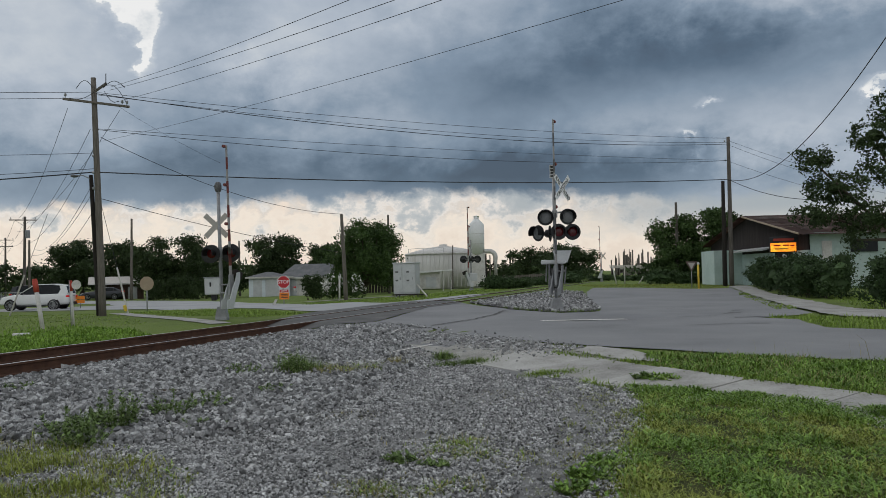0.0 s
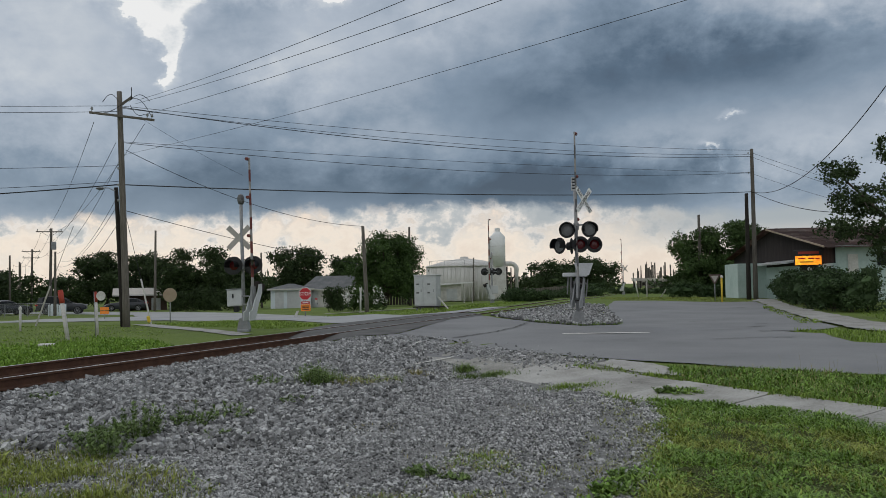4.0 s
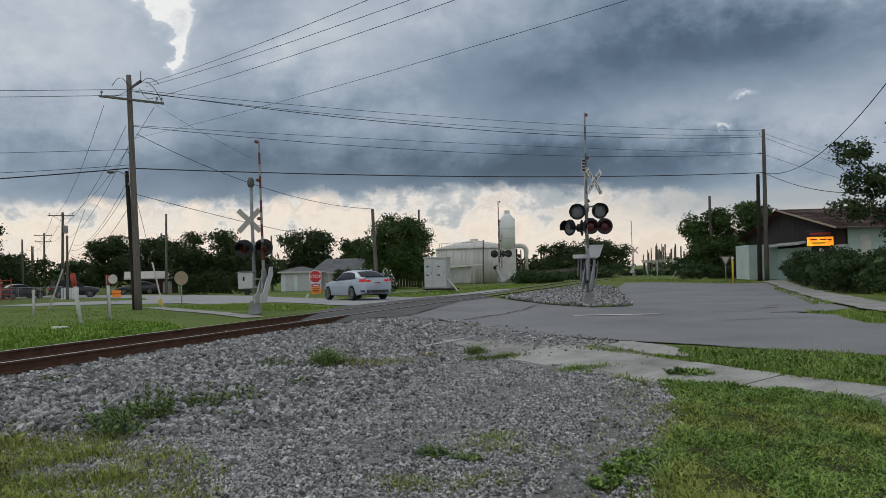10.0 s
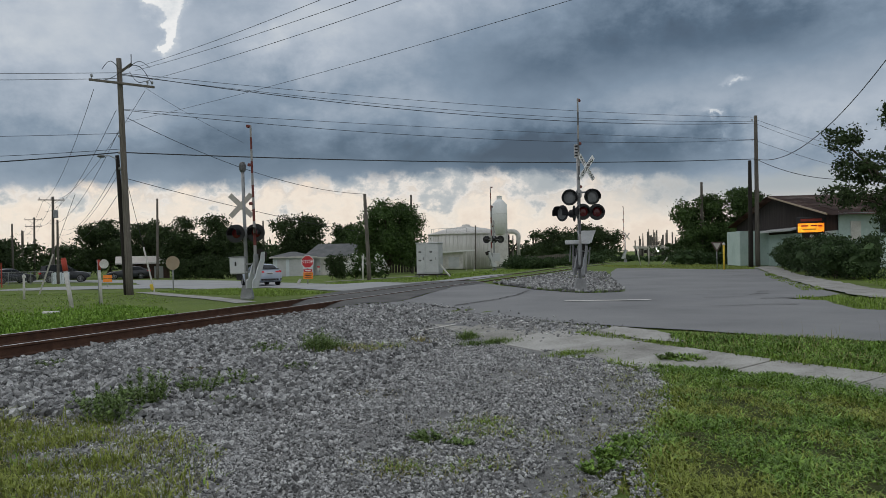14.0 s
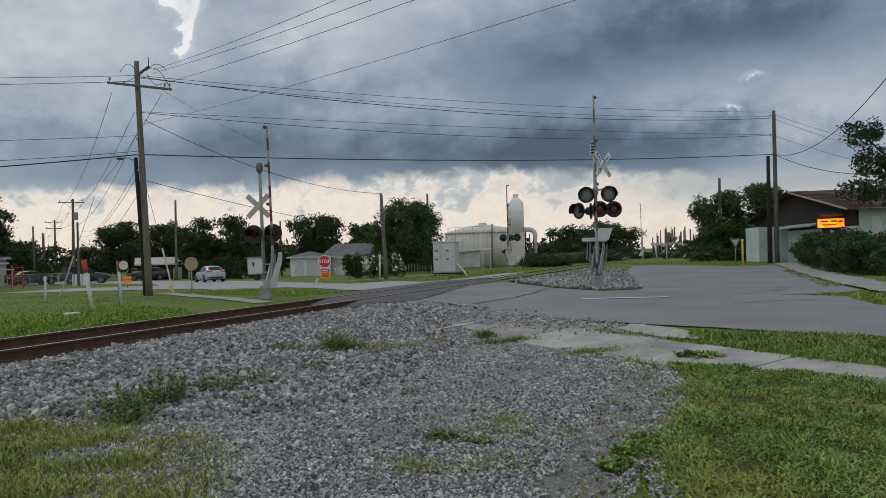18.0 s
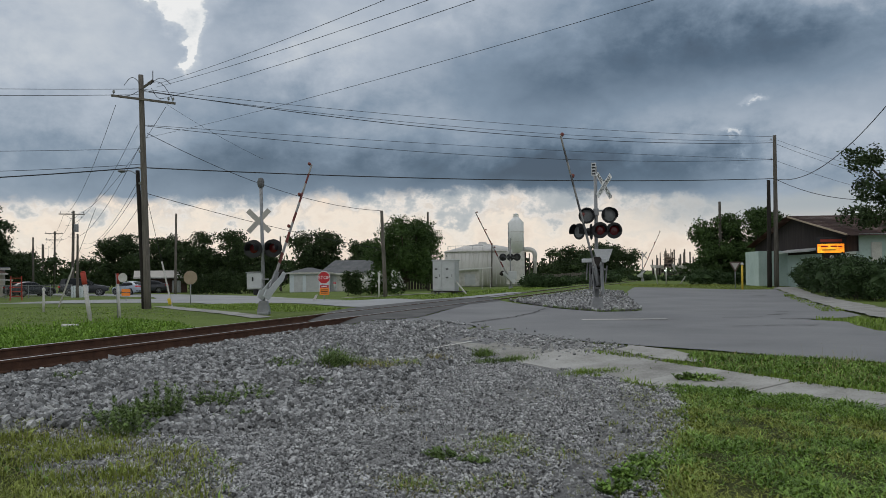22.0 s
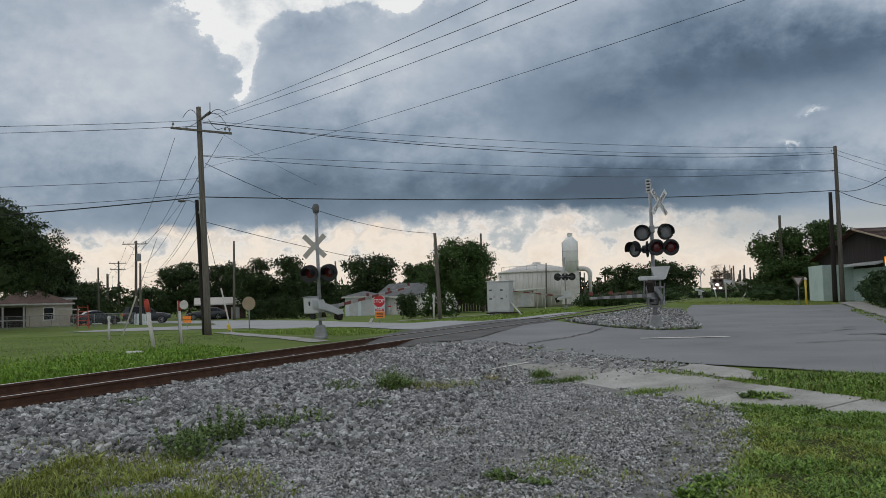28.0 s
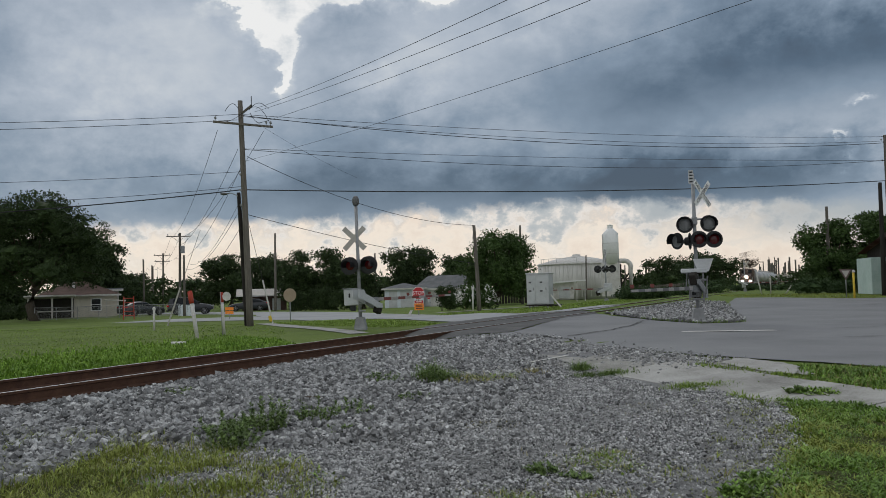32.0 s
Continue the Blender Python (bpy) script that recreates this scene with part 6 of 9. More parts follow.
tree((-70.0, 88.0), 8.0, 9.0, 7, LEAF_OAK, 4500, 0.28, 44, 0.3, "dark tree behind the low house", 0.08)
tree((-62.0, 96.0), 8.0, 8.5, 7, LEAF_OAK, 4500, 0.28, 45, 0.3, "dark tree behind the bungalow roof", 0.08)
tree((-44.0, 100.4), 7.9, 8.7, 8, LEAF_OAK, 6500, 0.24, 5, 0.28, "broad dark tree with a rounded crown", 0.15)
tree((-38.6, 101.0), 7.7, 6.6, 6, LEAF_OAK, 4500, 0.24, 6, 0.25, "dark tree behind the carport", 0.2)
tree((-31.6, 93.0), 7.8, 5.9, 7, LEAF_OAK, 5500, 0.24, 7, 0.25, "tall dark bushy tree", 0.12)
tree((-27.6, 92.5), 7.5, 5.0, 7, LEAF_OAK, 4500, 0.24, 71, 0.25, "tall dark bushy tree", 0.12)
tree((-22.6, 86.6), 5.6, 4.6, 6, LEAF_OAK, 3600, 0.24, 8, 0.22, "dark tree behind the signal", 0.12)
tree((-19.0, 97.5), 7.6, 7.0, 8, LEAF_OAK, 5000, 0.26, 9, 0.25, "dark tree behind the garage", 0.2)
tree((-13.6, 98.0), 6.2, 5.0, 6, LEAF_OAK, 3000, 0.26, 91, 0.22, "dark tree between the houses", 0.2)
tree((-7.4, 83.6), 8.3, 8.6, 13, LEAF_MID, 14000, 0.18, 10, 0.34, "large dense green tree by the sidewalk", 0.08)
tree((-12.6, 97.0), 6.6, 5.4, 7, LEAF_MID, 4000, 0.20, 11, 0.22, "smaller green tree beside the large one", 0.1)
tree((14.6, 128.0), 6.4, 8.5, 9, LEAF_OAK, 4200, 0.28, 12, 0.25, "dark tree beyond the far crossing", 0.1)
tree((20.6, 131.0), 6.6, 9.0, 9, LEAF_OAK, 4800, 0.28, 13, 0.25, "dark tree beyond the far crossing", 0.1)
tree((23.2, 77.5), 7.2, 5.6, 8, LEAF_MID, 6500, 0.20, 15, 0.26, "leafy green tree by the side street", 0.06)
tree((26.0, 76.5), 7.6, 5.0, 8, LEAF_MID, 6000, 0.20, 16, 0.26, "leafy green tree by the side street", 0.06)
tree((29.2, 80.5), 7.4, 5.4, 8, LEAF_OAK, 5000, 0.22, 17, 0.26, "dark tree beside the hall", 0.06)
OAK = [((-4.6, 0.0, 5.75), (0.75, 0.8, 0.6)), ((-3.4, 0.3, 4.6), (1.35, 1.2, 0.75)), ((-2.2, 0.0, 3.25), (1.5, 1.2, 0.7)), ((-4.6, -0.2, 3.45), (0.9, 0.8, 0.5)), ((-1.8, 0.2, 6.8), (1.1, 1.0, 0.65)),
       ((-0.6, 0.0, 5.5), (1.9, 1.6, 1.0)), ((0.0, 0.0, 8.0), (1.9, 1.7, 1.0)), ((-3.2, -0.4, 2.35), (0.35, 0.4, 0.6)), ((1.8, 0.0, 6.8), (2.0, 2.0, 1.4)), ((1.6, 0.3, 4.4), (2.0, 1.8, 1.1))]
tree((20.6, 34.2), 9.0, 9.4, 12, LEAF_OAK, 10500, 0.125, 23, 0.30, "open-crowned oak with ragged branches before the hall", 0.16, sparse=0.1, crown=OAK, core=0.36)


def bush(at, w, d, h, leaf, count, size, seed, label, cat="bush", bloom=0, turn=0.0, trunks=5, name="bush"):
    rng = np.random.default_rng(seed)
    top = thing(name, (at[0], at[1], height(*at)), turn, label, cat, "bushes")
    n = max(3, int(w / 0.9))
    L = [((-w / 2 + w * (k + 0.5) / n, rng.uniform(-0.15, 0.15) * d, h * rng.uniform(0.36, 0.48)), (w / n * 0.95, d * 0.5, h * rng.uniform(0.36, 0.5))) for k in range(n)]
    L += [((rng.uniform(-0.5, 0.5) * w, rng.uniform(-0.4, 0.4) * d, h * rng.uniform(0.55, 0.88)), (w / n * rng.uniform(0.25, 0.5), d * 0.25, h * rng.uniform(0.12, 0.24))) for k in range(3 * n)]
    bm = bmesh.new()
    for k in range(max(trunks, n)):
        c = L[k % n][0]
        rod(bm, (c[0] + rng.uniform(-0.2, 0.2), rng.uniform(-0.1, 0.1), -0.1), (c[0] + rng.uniform(-0.4, 0.4), rng.uniform(-0.3, 0.3), h * 0.75), 0.025, 0.012, 5, False)
    part("stem", bm, BARK, top)["kind"] = "stuff"
    V, F = leaf_cloud(rng, L, int(count * 2.0), size * 0.75, 0.02, 0.0, 0.62)
    mesh_of("leaves", V, F, leaf, top)
    if bloom:
        V, F = leaf_cloud(rng, [(c, (r[0] * 1.05, r[1] * 1.1, r[2] * 0.9)) for c, r in L], bloom, size * 0.9, h * 0.3)
        mesh_of("blossom", V, F, BLOOM, top)
    return top


# hedge along the right-hand sidewalk
for k in range(9):
    t = k / 8
    x, y = 20.2 + (15.2 - 20.2) * t, 50.8 + (33.0 - 50.8) * t
    bush((x + 0.55, y), 2.6, 1.9, 1.75 + 0.15 * math.sin(3.1 * k), LEAF_HEDGE, 2600, 0.085, 60 + k, "clipped dark green hedge bush beside the sidewalk", "hedge", turn=-72, name="hedge_bush")
bush((13.9, 24.0), 2.4, 1.6, 1.55, LEAF_HEDGE, 3600, 0.07, 80, "ragged dark green bush on the lawn", turn=-60)
bush((-6.9, 59.6), 2.3, 1.5, 1.75, LEAF_MID, 1800, 0.10, 81, "tall white-flowering oleander bush", bloom=900)
bush((-9.4, 61.3), 1.2, 1.2, 1.9, LEAF_OAK, 1600, 0.10, 82, "dark clipped shrub by the sidewalk")
bush((5.6, 66.0), 3.4, 2.0, 1.0, LEAF_HEDGE, 3600, 0.11, 83, "low green bushes beside the track")
bush((15.2, 100.0), 5.0, 2.2, 1.6, LEAF_HEDGE, 2200, 0.14, 84, "dark green scrub beyond the track")
for k, (x, y, h) in enumerate(((-27.7, 80.2, 1.9), (-26.0, 80.3, 2.1), (-24.4, 80.5, 2.2), (-22.8, 81.0, 2.0))):
    bush((x, y), 1.6, 1.3, h, LEAF_OAK, 1500, 0.13, 90 + k, "dark clipped shrub on the lawn")
for k, (x, y, w, h) in enumerate(((20.4, 73.5, 3.0, 1.3), (23.0, 72.5, 3.0, 1.1), (25.6, 71.5, 3.2, 1.5), (24.2, 119.0, 4.0, 0.9), (27.8, 116.0, 3.6, 0.8), (31.0, 112.0, 4.0, 1.1), (34.5, 110.0, 4.0, 1.4), (10.6, 86.0, 3.4, 0.9), (14.0, 93.0, 4.0, 1.1))):
    bush((x, y), w, 1.6, h, LEAF_HEDGE, 1500, 0.11, 150 + k, "low dark undergrowth at the edge of the grass")
bush((-53.0, 70.5), 4.0, 1.5, 1.4, LEAF_OAK, 1800, 0.15, 96, "dark shrubs before the low house")

# ---------------------------------------------------------------- stones, grass and weeds near the viewer
def scatter(rng, poly, n):
    xs, ys = [p[0] for p in poly], [p[1] for p in poly]
    out = []
    while len(out) < n:
        x, y = rng.uniform(min(xs), max(xs)), rng.uniform(min(ys), max(ys))
        if inside(poly, x, y):
            out.append((x, y))
    return out


ICO_V = []
ICO_F = []
_bm = bmesh.new()
bmesh.ops.create_icosphere(_bm, subdivisions=1, radius=1.0)
_bm.verts.ensure_lookup_table()
ICO_V = np.array([tuple(v.co) for v in _bm.verts])
ICO_F = [tuple(v.index for v in f.verts) for f in _bm.faces]
_bm.free()
BLK_V = np.array([(x, y, z) for x in (-0.75, 0.75) for y in (-0.75, 0.75) for z in (-0.75, 0.75)], float)
BLK_F = [(0, 1, 3, 2), (4, 6, 7, 5), (0, 4, 5, 1), (2, 3, 7, 6), (0, 2, 6, 4), (1, 5, 7, 3)]
OCT_V = np.array([(1, 0, 0), (0, 1, 0), (-1, 0, 0), (0, -1, 0), (0, 0, 1), (0, 0, -1)], float)
OCT_F = [(0, 1, 4), (1, 2, 4), (2, 3, 4), (3, 0, 4), (1, 0, 5), (2, 1, 5), (3, 2, 5), (0, 3, 5)]


def stones(name, pts, lo, hi, mat, label, category, seed, shape="ico", sink=0.25, zfun=height, pile=0.0):
    """Broken stones, each with its own shape and turn; pile: how high loose ones lie on the others."""
    rng = np.random.default_rng(seed)
    base, fs = {"ico": (ICO_V, ICO_F), "oct": (OCT_V, OCT_F), "blk": (BLK_V, BLK_F)}[shape]
    n, k = len(pts), len(base)
    xy = np.array(pts)
    s = rng.uniform(lo, hi, n) * np.where(rng.random(n) < 0.12, 1.35, 1.0)
    stretch = np.stack([s * rng.uniform(0.8, 1.3, n), s * rng.uniform(0.7, 1.1, n), s * rng.uniform(0.45, 0.85, n)], 1)
    v = base[None] * (1 + rng.uniform(-0.34, 0.34, size=(n, k, 3))) * stretch[:, None, :]
    q = rng.normal(size=(n, 4)) * (0.5, 0.5, 1.0, 1.0)
    q /= np.linalg.norm(q, axis=1)[:, None]
    x, y, z, w = q.T
    turn = np.stack([np.stack([1 - 2 * (y * y + z * z), 2 * (x * y - z * w), 2 * (x * z + y * w)], 1),
                     np.stack([2 * (x * y + z * w), 1 - 2 * (x * x + z * z), 2 * (y * z - x * w)], 1),
                     np.stack([2 * (x * z - y * w), 2 * (y * z + x * w), 1 - 2 * (x * x + y * y)], 1)], 1)
    v = np.einsum("nij,nkj->nki", turn, v)
    zz = np.array([zfun(a, b) for a, b in pts]) + s * (0.5 - sink) + pile * rng.random(n) ** 2
    v += np.stack([xy[:, 0], xy[:, 1], zz], 1)[:, None, :]
    f = np.array(fs)[None] + (np.arange(n) * k)[:, None, None]
    return tagged(mesh_of(name, v.reshape(-1, 3), f.reshape(-1, len(fs[0])), mat), label, category, kind="stuff")


def shoulder_z(x, y):
    s = abs(track_side(x, y))
    z = height(x, y) + 0.012
    if s < 1.6:
        z = -0.20
    elif s < 3.4 and road_side(x, y) < -1.0:
        z = max(z, -0.21 - 0.085 * (s - 1.6))
    return z


_r = np.random.default_rng(11)
STONE_AREA = [(-8.6, 4.5), (-4.7, 4.5), (-4.3, 7.8), (-3.3, 7.85), (-2.45, 8.6), (-1.85, 10.5), (-1.4, 12.9), (-1.6, 15.0), (-1.8, 17.5), (-2.3, 19.6), (-3.6, 20.4), (-4.1, 19.2), (-6.3, 11.0)]
pts = scatter(_r, STONE_AREA, 43000)
for k in range(6500):
    i = int(_r.uniform(3, 10))
    a, b = Vector(STONE_AREA[i]), Vector(STONE_AREA[i + 1])
    p = a.lerp(b, _r.uniform(0, 1)) + Vector((abs(_r.normal()) * 0.42, _r.normal() * 0.1))
    pts.append((p.x, p.y))
pts += scatter(_r, [(-2.6, 19.8), (-1.3, 18.6), (-0.7, 16.8), (-0.9, 15.2), (-1.7, 15.0), (-1.9, 17.5)], 1500)
stones("ballast_stones", pts, 0.013, 0.038, M["stone"], "loose light grey crushed stones beside the rails", "stones", 12, "blk", 0.1, zfun=shoulder_z, pile=0.05)
mid = []
for k in range(2600):
    y = _r.uniform(5, 21)
    s = _r.uniform(-2.2, 1.25)
    mid.append((track_x(y) + s / 0.95, y))
stones("ballast_stones", mid, 0.022, 0.045, M["stone"], "grey crushed stones between the rails", "stones", 13, "blk", zfun=lambda x, y: -0.215)
edge = []
for k in range(3000):
    t = _r.uniform(0, 1)
    a, b = Vector((-1.8, 20.2)), Vector((2.3, 13.9))
    p = a.lerp(b, t) + Vector((0.78, 0.62)) * (_r.normal() * 0.34 - 0.15)
    edge.append((p.x, p.y))
stones("loose_stones", edge, 0.010, 0.030, M["stone"], "loose stones along the broken asphalt edge", "stones", 14, "blk")
isl = scatter(_r, ISLAND, 1800) + scatter(_r, [(1.5, 33.0), (2.5, 27.3), (3.7, 25.0), (4.9, 25.4), (5.3, 27.0), (5.9, 33.0), (4.6, 38.0), (2.8, 38.0)], 2300)
stones("island_stones", isl, 0.025, 0.055, M["stone"], "rough grey stones on the traffic island", "stones", 15, "blk", 0.1, pile=0.05)
pts = scatter(_r, [(-1.5, 5.0), (0.9, 5.0), (1.7, 7.8), (2.3, 9.5), (1.2, 12.0), (-0.5, 16.2), (-1.5, 17.6), (-1.4, 12.9), (-1.9, 10.5), (-2.5, 8.6), (-3.2, 7.8), (-1.95, 6.3)], 74000)
pts += scatter(_r, [(-1.6, 4.2), (0.9, 4.2), (0.95, 5.2), (-1.6, 5.2)], 5000) + scatter(_r, [(0.9, 5.2), (1.2, 6.2), (1.8, 7.9), (2.35, 9.5), (2.3, 10.3), (1.75, 12.2), (1.2, 12.6), (2.0, 9.6), (1.5, 7.8)], 8000)
pts = [p for p in pts if noise.noise(Vector((p[0] * 0.9, p[1] * 0.35, 4.0))) + 0.35 * noise.noise(Vector((p[0] * 3, p[1] * 3, 1.0))) > -0.42 + _r.uniform(-0.3, 0.3)]
pts += scatter(_r, [(-4.8, 7.95), (-2.4, 8.7), (-1.6, 6.4), (-1.3, 4.2), (-3.0, 4.2), (-3.2, 6.0), (-3.8, 6.8), (-4.8, 7.2)], 16000)
def worn(p):
    """True where traffic has pressed the gravel flat."""
    n = 0.22 * noise.noise(Vector((p[0] * 2.3, p[1] * 1.6, 6.0))) + 0.13 * noise.noise(Vector((p[0] * 7.0, p[1] * 5.0, 2.0)))
    return any(inside(poly, p[0] + n, p[1] + 2 * n) for poly in PACKED)


pts = [p for p in pts if not worn(p) or _r.random() < 0.16]
stones("gravel_pebbles", pts, 0.006, 0.020, M["pebble"], "small grey pebbles scattered over the worn lot", "pebbles", 16, "oct", 0.15, pile=0.012)
grit = [p for poly in PACKED for p in scatter(_r, poly, 3600)]
stones("gravel_pebbles", grit, 0.003, 0.008, M["pebble"], "fine grit on the packed wheel tracks", "pebbles", 19, "oct", 0.1)
big = scatter(_r, [(-3.2, 7.8), (-2.5, 8.6), (-1.9, 10.5), (-1.4, 12.9), (0.3, 12.9), (0.2, 9.6), (-1.0, 7.2), (-1.9, 6.3)], 4200)
stones("gravel_pebbles", big, 0.012, 0.026, M["stone"], "coarse grey gravel at the edge of the lot", "pebbles", 17, "blk")


def blades(name, pts, lo, hi, width, mat, label, seed, bend=0.5, broad=0.0, lift=0.0, zfun=height):
    """Grass: every blade is a bent tapering strip; a share of broad leaves gives clover and weeds."""
    rng = np.random.default_rng(seed)
    n = len(pts)
    xy = np.array(pts)
    z = np.array([zfun(x, y) for x, y in pts]) - 0.02 + lift
    a = rng.uniform(0, 6.283, n)
    h = rng.uniform(lo, hi, n) * (0.7 + 0.6 * rng.random(n))
    h *= np.array([1.0 + 0.75 * noise.noise(Vector((x * 2.4, y * 2.0, 21.0))) for x, y in pts])
    w = width * rng.uniform(0.6, 1.4, n)
    wide = rng.random(n) < broad
    w = np.where(wide, w * 2.6, w)
    h = np.where(wide, h * 0.75, h)
    b = bend * h * rng.uniform(0.2, 1.4, n)
    d = np.stack([np.cos(a), np.sin(a)], 1)
    e = np.stack([-d[:, 1], d[:, 0]], 1)
    V = np.zeros((n, 5, 3))
    for k, (fw, fb, fh) in enumerate(((-1, 0, 0), (1, 0, 0), (0.9, 0.35, 0.62), (-0.9, 0.35, 0.62), (0, 1.0, 1.0))):
        V[:, k, :2] = xy + e * (fw * w / 2)[:, None] + d * (fb * b)[:, None]
        V[:, k, 2] = z + h * fh * (1 - 0.25 * fb)
    o = 5 * np.arange(n)[:, None]
    F = np.concatenate([o + (0, 1, 2), o + (0, 2, 3), o + (3, 2, 4)])
    return tagged(mesh_of(name, V.reshape(-1, 3), F, mat), label, "grass", kind="stuff")


def feather(pts, poly, rng, width):
    """Thins points out towards the outline."""
    out = []
    n = len(poly)
    for p in pts:
        q = Vector(p)
        d = 9.0
        for i in range(n):
            a, b = Vector(poly[i]), Vector(poly[(i + 1) % n])
            t = max(0.0, min(1.0, (q - a).dot(b - a) / (b - a).length_squared))
            d = min(d, (q - a - (b - a) * t).length)
        if d * (1.0 + 0.8 * noise.noise(Vector((p[0] * 1.6, p[1] * 1.6, 2.0)))) > width * rng.random():
            out.append(p)
    return out


def patchy(pts, rng, scale, cut):
    return [p for p in pts if noise.noise(Vector((p[0] * scale, p[1] * scale, 7.0))) > cut + rng.uniform(-0.25, 0.25)]


THATCH = material("dry_thatch", [(0.13, 0.10, 0.055), (0.21, 0.165, 0.09), (0.30, 0.24, 0.14)], 2.0, 0.9, bump=0, vary=0.4, island=True, spec=0.15)
VERGE = [(0.95, 4.2), (1.2, 6.2), (1.8, 7.9), (2.25, 9.4), (2.30, 10.9), (2.72, 10.6), (3.37, 10.0), (3.91, 9.55), (4.15, 9.15), (4.55, 8.7), (5.8, 7.0), (7.2, 4.6)]
VG = material("verge_green", [(0.080, 0.155, 0.022), (0.155, 0.26, 0.042), (0.29, 0.40, 0.09)], 1.6, 0.6, bump=0, vary=0.55, island=True, spec=0.3)
VY = material("verge_yellow_green", [(0.145, 0.19, 0.030), (0.235, 0.275, 0.054), (0.345, 0.36, 0.10)], 1.6, 0.7, bump=0, vary=0.4, island=True, spec=0.25)
v = feather(scatter(_r, VERGE, 112000), VERGE, _r, 0.30)
v = [p for p in v if p[0] < 0.62 * p[1] + 0.6]
hue = lambda p: noise.noise(Vector((p[0] * 0.9, p[1] * 0.55, 3.0))) + 0.6 * noise.noise(Vector((p[0] * 2.6, p[1] * 2.0, 9.0)))
bare = lambda p: noise.noise(Vector((p[0] * 2.2, p[1] * 1.6, 14.0))) < -0.42
v = [p for p in v if not bare(p) or _r.random() < 0.25]
tone = [hue(p) + _r.normal() * 0.22 for p in v]
blades("verge_grass", [p for p, q in zip(v, tone) if q < 0.0], 0.03, 0.105, 0.0075, VG, "lush green grass and clover on the verge", 31, 1.1, 0.6)
blades("verge_yellow_grass", [p for p, q in zip(v, tone) if q >= 0.0], 0.025, 0.09, 0.007, VY, "yellow-green grass in patches on the verge", 30, 1.1, 0.4)
OVER = [(2.3, 10.9), (2.72, 10.6), (3.37, 10.0), (3.91, 9.55), (4.15, 9.15), (4.55, 8.7), (5.8, 7.0), (5.3, 6.0), (3.9, 8.1), (2.7, 10.0)]
blades("overgrown_grass", feather(scatter(_r, OVER, 15000), OVER, _r, 0.12), 0.03, 0.085, 0.008, VG, "grass grown over the edge of the slabs", 29, 1.0, 0.5, lift=0.03)
v2 = patchy(scatter(_r, VERGE, 9000), _r, 1.2, 0.12)
blades("verge_dry_grass", v2, 0.03, 0.07, 0.006, M["grass_dry"], "dry yellow grass among the green verge", 32, 0.9)
# ragged fringe: tongues of grass run out over the gravel, and gravel into the grass
edge_pts, edge_gravel = [], []
for k in range(15000):
    t = _r.uniform(0, 1) * 4
    i = int(min(3, t))
    a, b = Vector(VERGE[i]), Vector(VERGE[i + 1])
    p = a.lerp(b, t - i)
    tongue = 0.10 + 0.38 * max(0.0, noise.noise(Vector((p.y * 1.7, 0.0, 2.0))) + 0.6 * noise.noise(Vector((p.y * 5.0, 1.0, 2.0))) + 0.25)
    q = (p.x + 0.25 - abs(_r.normal()) * (0.25 + tongue), p.y + _r.normal() * 0.10)
    if noise.noise(Vector((q[0] * 6.0, q[1] * 6.0, 5.0))) > -0.15:
        edge_pts.append(q)
    if k % 7 == 0:
        edge_gravel.append((p.x - 0.02 + abs(_r.normal()) * 0.10, p.y + _r.normal() * 0.1))
blades("edge_grass", edge_pts[::2], 0.025, 0.075, 0.007, VY, "thin yellowish grass at the gravel's edge", 33, 1.0, 0.2)
blades("edge_dry_grass", edge_pts[1::2], 0.012, 0.04, 0.008, THATCH, "matted brown dry grass at the gravel's edge", 34, 1.6)
stones("gravel_pebbles", edge_gravel, 0.006, 0.018, M["pebble"], "pebbles strewn into the edge of the grass", "pebbles", 18, "oct", 0.1, pile=0.01)
STRIP = [(3.30, 13.2), (4.66, 12.3), (6.18, 10.9), (9.75, 6.6), (8.0, 4.6), (5.2, 8.4), (4.48, 9.7), (3.92, 10.3), (3.65, 10.95), (3.05, 12.0)]
v = feather(scatter(_r, STRIP, 26000), STRIP, _r, 0.15)
blades("strip_grass", v, 0.035, 0.10, 0.010, VG, "green grass strip between sidewalk and road", 34, 0.9, 0.35)
blades("strip_dry_grass", patchy(scatter(_r, STRIP, 6000), _r, 0.9, -0.05), 0.03, 0.09, 0.008, M["grass_dry"], "brownish dry grass in the strip", 35, 0.8)
seeds = scatter(_r, [(4.3, 12.3), (6.0, 10.7), (9.0, 6.8), (8.7, 6.5), (5.6, 10.6), (4.2, 12.0)], 90)
blades("seed_stalks", seeds, 0.25, 0.5, 0.006, M["grass_dry"], "tall thin seed stalks by the road", 36, 0.4)
CORNER = [(-5.0, 4.2), (-1.35, 4.2), (-1.55, 5.2), (-1.9, 6.5), (-3.0, 7.75), (-4.2, 8.1), (-6.0, 7.9)]
v = patchy(feather(scatter(_r, CORNER, 60000), CORNER, _r, 1.0), _r, 1.5, -0.08)
blades("corner_grass", v, 0.04, 0.15, 0.007, VY, "yellowish green grass at the lot's corner", 37, 0.8, 0.2)
blades("corner_weeds", patchy(scatter(_r, CORNER, 9000), _r, 1.7, 0.12), 0.03, 0.10, 0.010, VG, "dark green weeds among the corner grass", 36, 0.9, 0.6)
blades("corner_dry_grass", patchy(feather(scatter(_r, CORNER, 20000), CORNER, _r, 0.6), _r, 1.1, -0.05), 0.03, 0.10, 0.005, M["grass_dry"], "yellow dry grass at the lot's corner", 38, 0.6)


